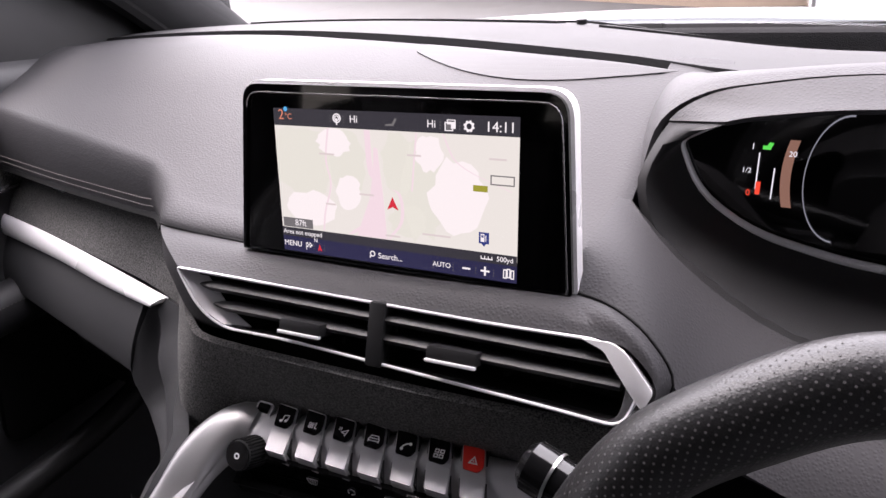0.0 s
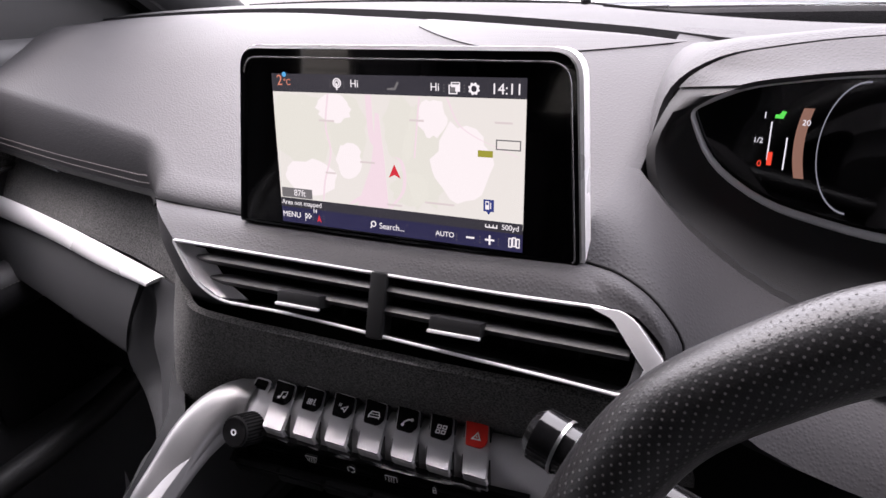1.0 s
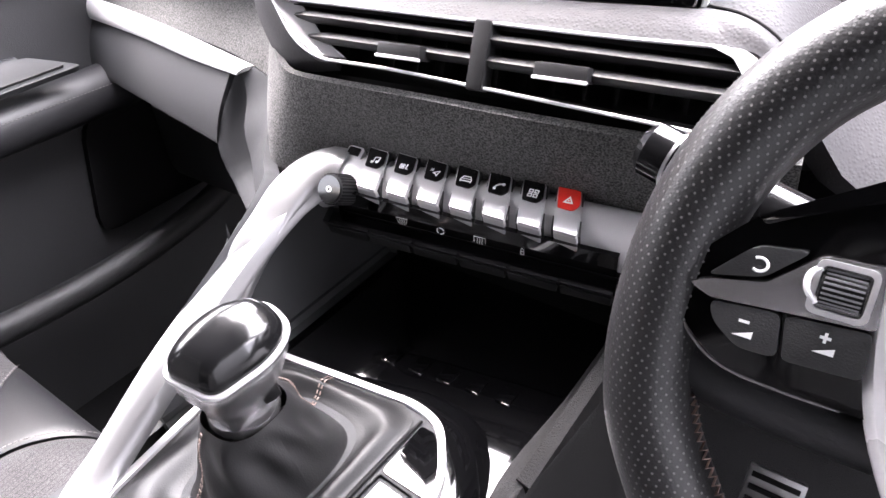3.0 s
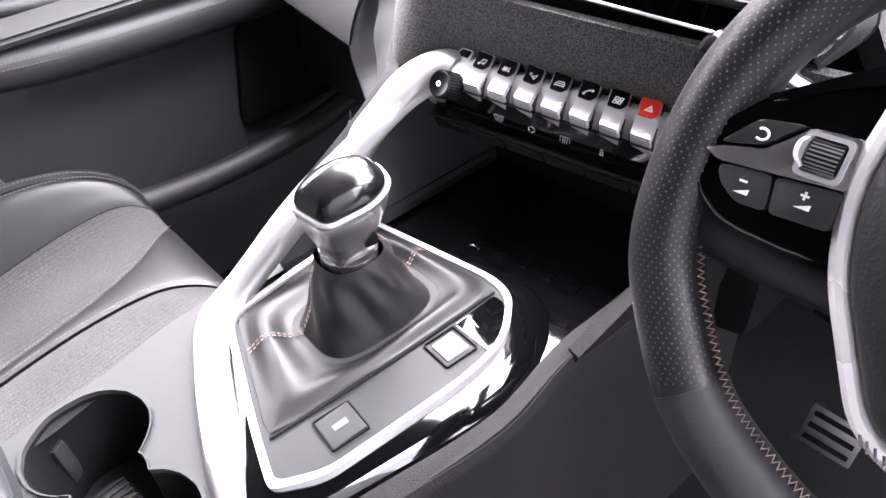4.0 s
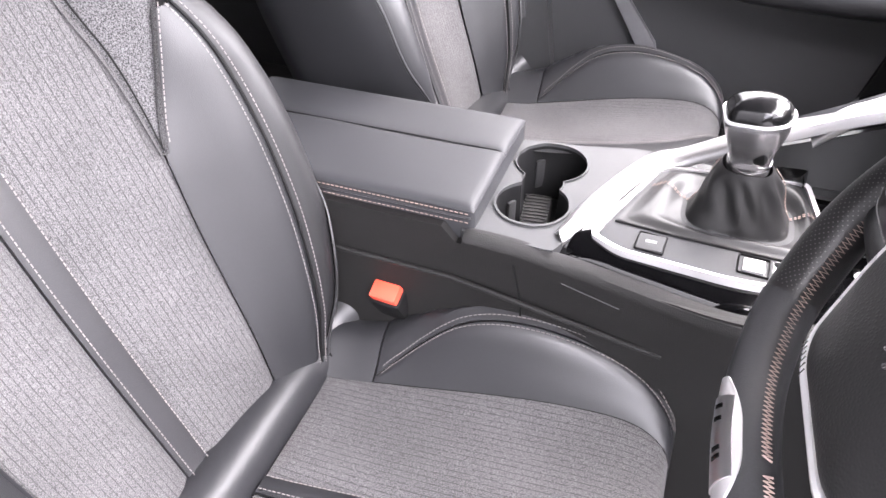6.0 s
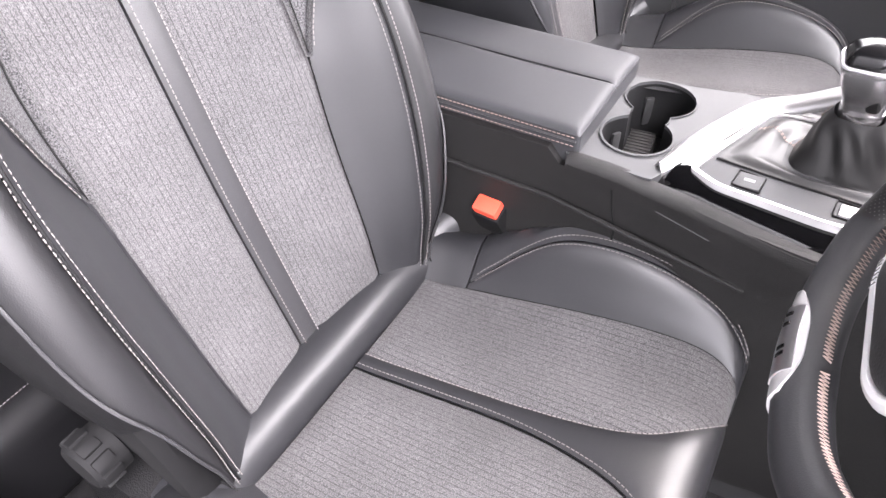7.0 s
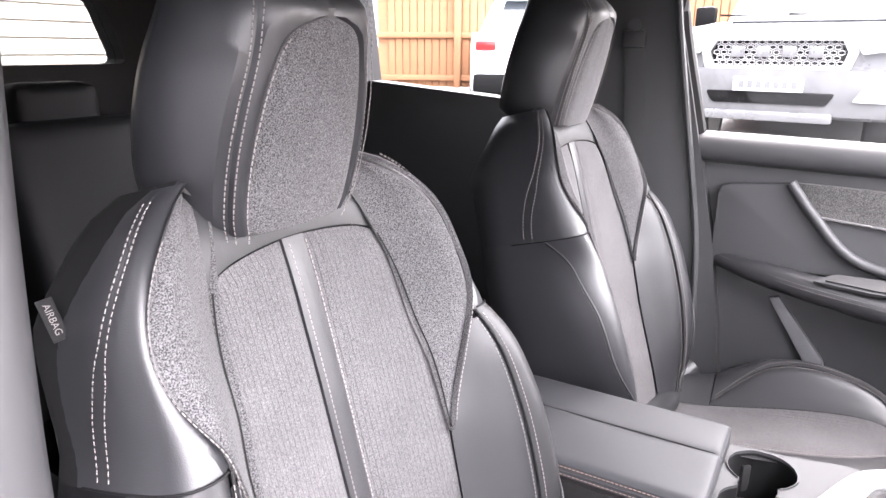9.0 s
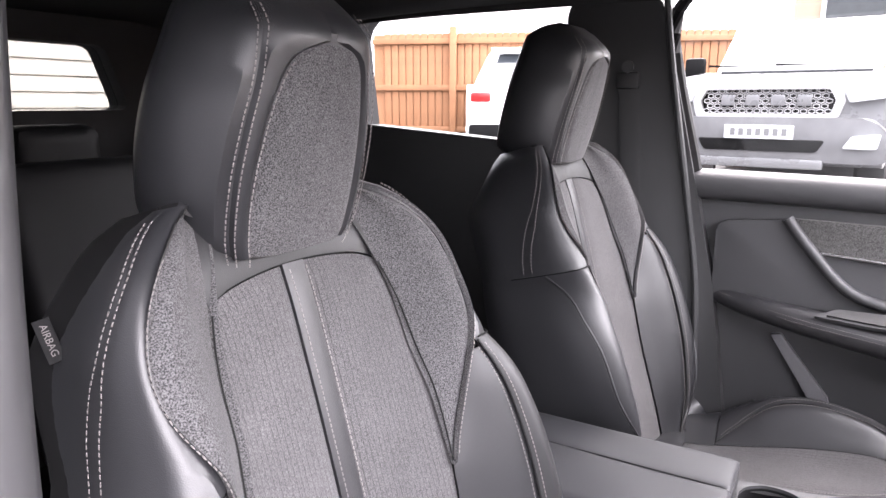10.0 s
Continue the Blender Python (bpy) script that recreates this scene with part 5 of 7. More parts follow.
KNOB = rounded([(0.018, -0.025), (0.024, 0.008), (0.017, 0.028), (-0.008, 0.033), (-0.022, 0.014), (-0.023, -0.012), (-0.015, -0.03)], [0.008, 0.02, 0.012, 0.016, 0.016, 0.016, 0.008], 6)
KTILT = Euler((radians(7), radians(7), 0))
KTOP = Vector((0.0195, -0.2205, 0.911))


def knob_at(i, k, z):
    x, y = KNOB[i % len(KNOB)]
    p = Vector((x * k, y * k, z))
    p.rotate(KTILT)
    return KTOP + p


def neck(i, v):
    k = curve([(0, 1.0, 0.0), (0.12, 1.0, -0.006), (0.3, 0.96, -0.016), (0.55, 0.84, -0.031), (0.8, 0.7, -0.046), (1, 0.66, -0.06)])(v)
    p = knob_at(i, k[0], 0.0)
    return p + Vector((-0.0225 * max(0.0, v - 0.1), 0.0085 * max(0.0, v - 0.1), k[1]))


part("knob_neck", sheet(neck, range(len(KNOB) + 1), lin(0, 1, 24)), NECK_SILVER, lever, "satin silver neck")
part("neck_slot", box(0.012, 0.012, 0.024, 0.004, pose(0.0175, -0.207, 0.872, 12, 10, -18)), BLACK, lever)
part("knob_cap", sheet(lambda i, v: knob_at(i, 0.965 * math.cos(v * math.pi / 2) ** 0.7, 0.0185 * math.sin(v * math.pi / 2)), range(len(KNOB) + 1), lin(0, 0.999, 18)), KNOB_BLACK, lever, "worn gloss black cap")
part("knob_ring", tube([knob_at(i, 1.0, 0.0) for i in range(len(KNOB))], 0.0017, 8, closed=True), SILVER_PAINT, lever, "bright silver lip round the cap")
# storage tray ahead of the lever
part("tray_floor", box(0.24, 0.25, 0.01, 0.002, pose(0.0, -0.015, 0.752)), GLOSS, con)
part("tray_wall", sheet(lambda u, v: Vector((-0.115 - 0.01 * v, -0.22 + 0.26 * u, 0.758 + v * (0.03 + 0.115 * u))), lin(0, 1, 14), lin(0, 1, 6), 0.01), PLASTIC_GREY, con)
part("tray_right_wall", sheet(lambda u, v: Vector((0.125 + 0.035 * u + 0.01 * v, -0.12 + 0.2 * u, 0.735 + v * (0.028 + 0.107 * u))), lin(0, 1, 14), lin(0, 1, 6), 0.01), SIDE, con)
part("tray_back", box(0.32, 0.02, 0.16, 0.003, pose(0, 0.07, 0.82)), BLACK, con)
part("tray_socket", box(0.14, 0.004, 0.02, 0.002, pose(0.02, 0.058, 0.785)), GLOSS, con)
for i in range(5):
    part("tray_key", box(0.012, 0.016, 0.003, 0.001, pose(-0.02 + 0.025 * i, -0.07 + 0.003 * i, 0.7575)), GLOSS, con)
# console flank
EDGE = curve([(-0.86, 0.112), (-0.48, 0.116), (-0.37, 0.118), (-0.3, 0.126), (-0.2, 0.138), (-0.12, 0.13), (-0.05, 0.14), (0.1, 0.16)])
DROP = curve([(-0.47, 0.008), (-0.44, 0.01), (-0.37, 0.02), (-0.3, 0.027), (-0.21, 0.046), (-0.1, 0.06), (0.1, 0.07)])
RAIL = curve([(-0.47, 0.776), (-0.41, 0.775), (-0.36, 0.77), (-0.1, 0.768), (0.1, 0.84)])
LEFT = curve([(-0.86, -0.092), (-0.46, -0.09), (-0.4, -0.101), (-0.33, -0.119), (0.1, -0.123)])


def rail(y, v):
    """The side rail's section: a narrow flat top, rounded over into an upright face."""
    if v < 0.4:
        return Vector((EDGE(y) - 0.014 + 0.012 * v / 0.4, y, RAIL(y) - 0.003 * (v / 0.4) ** 2))
    k = (v - 0.4) / 0.6
    return Vector((EDGE(y) + 0.003 * min(1, k * 8), y, RAIL(y) - 0.004 - 0.003 * min(1, k * 8) - DROP(y) * k))


part("console_flank", sheet(rail, lin(-0.468, 0.1, 40), lin(0, 1, 20), 0.006), SIDE, con, "dark grey side rail")
part("console_side", sheet(lambda y, v: Vector((EDGE(y) - 0.001 + 0.008 * v, y, 0.762 + (0.018 if y < -0.48 else 0.3 * max(0, y + 0.1)) - 0.4 * v)), lin(-0.86, 0.1, 60), lin(0, 1, 6), 0.01), SIDE, con, "grained dark side")
part("side_ledge", tube([(0.1165, -0.86, 0.722), (0.119, -0.48, 0.716), (0.1325, -0.25, 0.69)], 0.003, 8), SIDE, con)
part("side_joint", tube([(EDGE(-0.413) + 0.001, -0.413, 0.756), (EDGE(-0.4) + 0.002, -0.4, 0.7), (EDGE(-0.395) + 0.005, -0.395, 0.56)], 0.0012, 6), BLACK, con)
part("console_left_side", sheet(lambda y, v: Vector((LEFT(y) - 0.012 * v, y, 0.768 - 0.42 * v)), lin(-0.86, 0.1, 40), lin(0, 1, 5), 0.01), PLASTIC, con)
part("side_strip", tube([(EDGE(-0.36) + 0.0033, -0.36, 0.7465), (EDGE(-0.3) + 0.0033, -0.3, 0.7375)], 0.0006, 6), PLASTIC_GREY, con)
# armrest
arm = thing("armrest", (0, 0, 0), "black leather centre armrest with tan double stitching", "armrest")


def armtop(u, v):
    x = -0.1 + 0.204 * u
    y = -0.4605 - 0.364 * v
    e = min(u, 1 - u) * 0.204
    r = 0.006 * (1 - math.exp(-min(v, 1 - v) * 0.364 / 0.0025)) * (1 - math.exp(-e / 0.0025))
    seamed = 0.003 * math.exp(-abs(x + 0.011) / 0.004)
    return Vector((x, y, 0.7965 + r - seamed + 0.0025 * math.sin(math.pi * u) + 0.0012 * math.sin(9 * v + 5 * u) * math.sin(math.pi * u)))


across = sorted(lin(0, 1, 40) + [0.004, 0.01, 0.99, 0.996] + [0.4363 + k * 0.008 for k in (-3, -2, -1, -0.4, 0.4, 1, 2, 3)])
ARM_HIDE = cell_mat("matt_armrest_leather", (0.0205, 0.021, 0.023), 0.52, 900, 0.2, 0.0003, var=0.16, spec=0.28)
part("armrest_top", sheet(armtop, across, [0, 0.003, 0.008, 0.014] + lin(0.03, 0.99, 40) + [1], 0.002), ARM_HIDE, arm)
part("armrest_body", slab(rounded([(-0.1, -0.825), (0.104, -0.825), (0.104, -0.46), (-0.1, -0.46)], 0.006), 0.755, 0.797, 0.003), ARM_HIDE, arm)
part("cover_seam", tube([(-0.011, -0.4615, 0.7985), (-0.011, -0.47, 0.8035), (-0.011, -0.815, 0.8035)], 0.0011, 6), BLACK, arm)
st = bmesh.new()
for z in (0.7945, 0.7835):
    stitches([(0.1046, y, z) for y in lin(-0.82, -0.466, 60)], [(1, 0, 0)] * 61, bm=st)
part("stitching", st, THREAD_DULL, arm)
part("edge_piping", tube([(0.104, -0.82, 0.789), (0.104, -0.464, 0.789)], 0.0013, 6), LEATHER, arm)
part("armrest_box", slab(rect(-0.095, -0.82, 0.1, -0.47), 0.69, 0.756, 0.004), PLASTIC, con)
# seat belt buckle
buck = thing("seat_belt_buckle", axes((0.121, -0.556, 0.665), (0.1, 1, 0.05), (-0.85, 0.1, 0.45)), "red and black seat belt buckle between seat and console", "buckle")
part("buckle_body", box(0.041, 0.029, 0.07, 0.005, pose(0, 0, -0.03)), BLACK, buck)
part("release_button", box(0.034, 0.022, 0.016, 0.003, pose(0, 0.0, 0.008)), RED_BUCKLE, buck, "red release button")
part("buckle_stalk", tube([(0, 0, -0.05), (0.004, -0.01, -0.16)], 0.012, 8, squash=0.4), BLACK, buck)

# ---- key bar ----
KM = axes((0.022, -0.025, 0.907), (0.986, 0.164, -0.03), (0, 0.95, 0.3))
keys = thing("key_bar", KM, "satin silver bar with a row of piano-style switches", "switch panel")


def bar(u, a):
    x = -0.115 + 0.25 * u
    return Vector((x, 0.021 * math.cos(a) - 0.001, 0.019 * math.sin(a) - 0.0205 - 0.01 * max(0, (0.12 - u) / 0.12) ** 2))


part("bar", sheet(bar, lin(0, 1, 40), lin(0, math.tau, 24)), KEY_SILVER, keys, "satin silver bar")
BAR_DARK = node_mat("shadow_gap", (0.01, 0.01, 0.01), 0.6, bump=0)


def symbol(i, x, z, parent):
    """White marks on the switch faces: note, fan and seat, arrow, car, phone, four squares, triangle."""
    def line(pts, r=0.00042):
        part("key_symbol", tube([(x + px, py, z) for px, py in pts], r, 6), WHITE_MARK, parent)

    def dot(px, py, r):
        part("key_symbol", slab([(x + px + r * math.cos(a), py + r * math.sin(a)) for a in lin(0, math.tau, 10)[:-1]], z - 0.0003, z + 0.0003), WHITE_MARK, parent)
    if i == 0:
        dot(-0.002, 0.0032, 0.0011), dot(0.0018, 0.0038, 0.0011)
        line([(-0.001, 0.0034), (-0.001, 0.0078), (0.0028, 0.0084), (0.0028, 0.004)])
    elif i == 1:
        for px, py in ((-0.0026, 0.0038), (-0.0006, 0.0038), (-0.0026, 0.006), (-0.0006, 0.006)):
            part("key_symbol", ring(disc(x + px, py, 0.0011, 10), disc(x + px, py, 0.0006, 10), z - 0.0003, z + 0.0003), WHITE_MARK, parent)
        line([(0.0018, 0.0074), (0.0018, 0.003), (0.0034, 0.003)], 0.0005)
    elif i == 2:
        line([(-0.0012, 0.0048), (0.0034, 0.0072), (0.002, 0.0022), (0.0012, 0.0042), (-0.0012, 0.0048)])
        line([(-0.0036, 0.0062), (-0.0036, 0.0086), (-0.0022, 0.0062), (-0.0022, 0.0086)], 0.0003)
    elif i == 3:
        line([(-0.0038, 0.0026), (-0.004, 0.0048), (-0.0026, 0.0076), (0.0026, 0.0076), (0.004, 0.0048), (0.0038, 0.0026)])
        line([(-0.004, 0.0036), (0.004, 0.0036)]), line([(-0.0034, 0.0056), (0.0034, 0.0056)], 0.0003)
    elif i == 4:
        line([(-0.003, 0.0022), (-0.002, 0.0052), (0.0, 0.0068), (0.0032, 0.0076)], 0.00055)
        dot(-0.0026, 0.0028, 0.0011), dot(0.0028, 0.0072, 0.0011)
    elif i == 5:
        for px, py in ((-0.0019, 0.0033), (0.0019, 0.0033), (-0.0019, 0.0069), (0.0019, 0.0069)):
            part("key_symbol", ring(rect(x + px - 0.0015, py - 0.0014, x + px + 0.0015, py + 0.0014), rect(x + px - 0.0009, py - 0.0008, x + px + 0.0009, py + 0.0008), z - 0.0003, z + 0.0003), WHITE_MARK, parent)
    else:
        part("key_symbol", ring([(x - 0.0034, 0.003), (x + 0.0034, 0.003), (x, 0.009)], [(x - 0.0019, 0.0039), (x + 0.0019, 0.0039), (x, 0.0074)], z - 0.0003, z + 0.0003), WHITE_MARK, parent)
        dot(0.0, 0.0052, 0.0005)


for i in range(7):
    x = -0.0662 + 0.0244 * i
    red = i == 6
    lean = lambda y: x - 0.23 * y
    part("key_gap", slab(rounded([(lean(-0.019) - 0.0096, -0.019), (lean(-0.019) + 0.0096, -0.019), (lean(0.018) + 0.0094, 0.018), (lean(0.018) - 0.0094, 0.018)], 0.001), -0.014, -0.0023, 0.0004), BAR_DARK, keys)
    k = part("rocker_key", slab(rounded([(lean(-0.022) - 0.008, -0.0215), (lean(-0.022) + 0.008, -0.0225), (lean(-0.004) + 0.0087, -0.004), (lean(0.017) + 0.0082, 0.0158), (lean(0.017) - 0.0082, 0.0175), (lean(-0.003) - 0.0087, -0.003)], 0.0014), -0.016, -0.0004, 0.0016), KEY_SILVER, keys, "silver rocker key")
    flap = slab(rounded([(lean(-0.022) - 0.0076, -0.0213), (lean(-0.022) + 0.0076, -0.0222), (lean(-0.003) + 0.0083, -0.0035), (lean(-0.003) - 0.0083, -0.0025)], 0.0012), -0.003, 0.0022, 0.0009)
    for v in flap.verts:
        v.co.z -= 0.12 * max(0.0, v.co.y + 0.0215)
    part("key_flap", flap, KEY_SILVER, k, "brushed silver flap")
    part("key_face", slab(rounded([(lean(-0.0015) - 0.0072, -0.0012), (lean(-0.0015) + 0.0035, -0.0022), (lean(0.004) + 0.0076, 0.003), (lean(0.0155) + 0.0076, 0.0147), (lean(0.0165) - 0.0076, 0.0163)], [0.001, 0.003, 0.002, 0.001, 0.001]), -0.0012, 0.0006, 0.0003), RED_KEY if red else GLOSS, k, "red hazard key" if red else "gloss black key face")
    symbol(i, lean(0.005), 0.0008, k)
small = part("end_key", slab(rounded([(-0.096, 0.004), (-0.091, -0.002), (-0.0805, -0.003), (-0.0832, 0.0165), (-0.0975, 0.0175)], 0.003), -0.015, -0.0022, 0.001), KEY_SILVER, keys)
part("key_face", slab(rounded([(-0.0948, 0.008), (-0.0845, 0.0072), (-0.0852, 0.0148), (-0.0955, 0.0155)], 0.001), -0.0025, -0.0014, 0.0003), GLOSS, small)
# lower black strip with climate symbols
part("symbol_strip", sheet(lambda x, v: Vector((x, -0.0208 - 0.0062 * v, -0.0065 - 0.0275 * v)), lin(-0.088, 0.12, 20), lin(0, 1, 6), 0.004), GLOSS, keys, "gloss black strip with climate symbols")
for i, x in enumerate((-0.036, -0.005, 0.025, 0.056)):
    mm = axes(Vector((x, -0.0252, -0.0235)), (1, 0, 0), (0, 0.22, 0.97))
    mark = lambda pts, r=0.0003: part("climate_symbol", tube([mm @ Vector((px, py, 0.0003)) for px, py in pts], r, 5), WHITE_MARK, keys)
    if i == 1:
        for a in (20, 140, 260):
            mark([(0.0027 * math.cos(radians(a + k)), 0.0027 * math.sin(radians(a + k))) for k in lin(0, 85, 6)], 0.0004)
    elif i == 3:
        part("climate_symbol", ring(rect(-0.0013, -0.003, 0.0013, 0.0), rect(-0.0008, -0.0025, 0.0008, -0.0005), 0, 0.0006, mm), WHITE_MARK, keys)
        mark([(-0.0009, 0.0), (-0.0009, 0.0018), (0.0, 0.0026), (0.0009, 0.0018), (0.0009, 0.0)])
    else:
        top = 0.0045 if i == 0 else 0.0042
        mark([(-0.003 if i == 0 else -top, -0.0016), (-top, 0.003), (top, 0.003), (0.003 if i == 0 else top, -0.0016)])
        for dx in (-0.0018, 0.0, 0.0018):
            mark([(dx, 0.0018), (dx + 0.0004, 0.0004), (dx - 0.0004, -0.001), (dx, -0.0028)], 0.00026)
part("ledge", sheet(lambda x, v: Vector((x, -0.024 - 0.012 * v, -0.034 - 0.003 * v)), lin(-0.1, 0.122, 20), lin(0, 1, 4), 0.008), BLACK, keys)
for i in range(6):
    part("ledge_key", box(0.034, 0.006, 0.009, 0.0012, pose(-0.08 + 0.0365 * i, -0.0355, -0.0375)), BLACK, keys)
vol = thing("volume_knob", axes((-0.058, -0.062, 0.899), (0.98, 0.1, 0), (0, 0.5, 0.85)), "small black ribbed volume knob under the key bar", "knob")
part("knob_body", tube([(0, 0, -0.02), (0, 0, 0.0), (0, 0, 0.008)], lambda t: 0.0112 if t < 0.9 else 0.0105, 28), PLASTIC, vol)
for i in range(28):
    a = math.tau * i / 28
    part("knob_rib", box(0.0007, 0.0012, 0.02, 0, pose(0.0112 * math.cos(a), 0.0112 * math.sin(a), -0.003, 0, 0, math.degrees(a))), BLACK, vol)
part("knob_cap", tube([(0, 0, 0.0078), (0, 0, 0.0092)], 0.0098, 24), GLOSS, vol)
part("power_mark", ring(disc(0, 0, 0.0022), disc(0, 0, 0.0013), 0.0091, 0.0096), WHITE_MARK, vol)


# ---- steering wheel ----
CORE[0] = Vector((0, 0, -0.1))
WM = axes((0.372, -0.1457, 0.9715), (1, 0.04, 0), (-0.02, 0.4848, 0.8746))
wheel = thing("steering_wheel", WM, "small black perforated leather steering wheel with silver trim", "steering wheel")
HALF = [(0.0, 0.158), (-0.08, 0.1455), (-0.12, 0.123), (-0.152, 0.095), (-0.173, 0.055), (-0.18, 0.01), (-0.175, -0.036), (-0.156, -0.072), (-0.131, -0.103), (-0.1, -0.123), (-0.072, -0.135), (-0.03, -0.143)]
RIM = HALF + [(0.0, -0.144)] + [(-x, y) for x, y in HALF[:0:-1]]
INS = 0.0172
rp = path([(x * (1 - INS / math.hypot(x, y)), y * (1 - INS / math.hypot(x, y)), 0) for x, y in RIM + RIM[:1]], 320)[:-1]
rp = [Vector(p) for p in rp]


def arc_of(lo, hi):
    """The stretch of the rim between two bearings, in degrees from straight right."""
    k = [(math.degrees(math.atan2(p.y, p.x)) % 360, p) for p in rp]
    return [p for a, p in sorted(k, key=lambda q: (q[0] - lo) % 360) if (a - lo) % 360 <= (hi - lo) % 360]


def rim_part(name, lo, hi, mat, r, label="", bm=None):
    return part(name, tube(arc_of(lo, hi), r, 18, up=(0, 0, 1), squash=1.1), mat, wheel, label)


rim_part("rim_top", -35.5, 215.5, LEATHER_WHEEL, 0.0168, "perforated leather upper rim")
rim_part("rim_lower", 214, 326, ARM_HIDE, 0.0171, "smooth leather lower rim")


def rim_at(p, phi, r):
    """A point on the rim's surface beside p: phi 0 faces outwards, 90 the driver."""
    out = Vector((p.x, p.y, 0)).normalized()
    return p + r * (math.cos(radians(phi)) * out + 1.1 * math.sin(radians(phi)) * Vector((0, 0, 1)))


bm = bmesh.new()
row = path(arc_of(-34, 214), 300)
for i, p in enumerate(row[1:-1]):
    p = Vector(p)
    along = (Vector(row[i + 2]) - Vector(row[i])).normalized()
    for j in range(16):
        phi = -42 + 12.4 * (j + 0.5 * (i % 2))
        c, o = rim_at(p, phi, 0.01695), (rim_at(p, phi, 1.0) - p).normalized()
        w = along.cross(o).normalized()
        bm.faces.new([bm.verts.new(c + 0.00052 * (math.cos(k) * along + math.sin(k) * w)) for k in (0.0, 1.05, 2.09, 3.14, 4.19, 5.24)])
tagged(part("perforation", bm, PERFORATION, wheel, "fine pale perforations", False), kind="stuff")
CORE[0] = Vector((0, 0, -0.3))
arcb = arc_of(242, 282)
nb = len(arcb)
badge = part("rim_badge", sheet(lambda f, i: rim_at(arcb[i], -20 + f * (150 - 40 * abs(2 * i / (nb - 1) - 1) ** 3), 0.0187), lin(0, 1, 14), range(nb), 0.002), SILVER_PAINT, wheel, "raised silver badge plate on the rim")
arcm = arc_of(248, 276)
part("badge_face", sheet(lambda f, i: rim_at(arcm[i], 48 + f * 66, 0.0196), lin(0, 1, 8), range(len(arcm)), 0.001), SILVER, badge)
for a0, a1 in ((251, 253.5), (254.5, 257), (258.5, 260.5), (261.5, 263), (264, 266), (267, 269.5)):
    arcl = arc_of(a0, a1)
    part("badge_bar", sheet(lambda f, i: rim_at(arcl[i], 72 + f * 20, 0.0201), lin(0, 1, 4), range(len(arcl)), 0.0006), GLOSS, badge, "dark engraved bar")
for a0, a1 in ((176, 268), (272, 364)):
    pts = path(arc_of(a0, a1), 130)
    zig = [rim_at(Vector(p), 163 if k % 2 else 180, 0.0174) for k, p in enumerate(pts)]
    part("stitching", tube(zig, 0.0008, 5), THREAD_TAN, wheel, "tan cross stitching")
CORE[0] = Vector((0, 0, -0.1))
HUB = rounded([(-0.094, 0.02), (-0.09, 0.06), (-0.06, 0.072), (0.06, 0.072), (0.09, 0.06), (0.094, 0.02), (0.086, -0.011), (0.058, -0.058), (0.04, -0.066), (-0.04, -0.066), (-0.058, -0.058), (-0.086, -0.011)], 0.014, 4)


def dome(u, k):
    x, y = HUB[k % len(HUB)]
    f = math.sin(u * math.pi / 2)
    return Vector((x * f, y * f - 0.004 * (1 - f), 0.0145 + 0.016 * math.cos(u * math.pi / 2) ** 0.7))


part("airbag_cover", sheet(dome, lin(0, 1, 12), range(len(HUB) + 1)), cell_mat("airbag_cover_skin", (0.017, 0.0172, 0.0175), 0.42, 500, 0.3, 0.0004, var=0.1, spec=0.35), wheel, "grained airbag cover")
part("hub_side", slab(HUB, -0.03, 0.0155, 0.002), PLASTIC, wheel)
low = [Vector((x * 1.04, y * 1.05, 0.0125)) for x, y in HUB]
low = sorted(low, key=lambda p: (math.degrees(math.atan2(p.y, p.x)) - 150) % 360)
part("hub_trim", tube([p for p in low if (math.degrees(math.atan2(p.y, p.x)) - 150) % 360 < 241], 0.0046, 10, squash=1.2), BRIGHT_TRIM, wheel, "satin silver trim round the hub")
for k in range(7):
    part("trim_mark", box(0.0014, 0.0052, 0.0012, 0.0003, pose(-0.0575 + 0.0036 * k * (0.75 + 0.04 * k), -0.0645 - 0.0009 * k, 0.0172, 0, 0, 24)), NECK_SILVER, wheel)
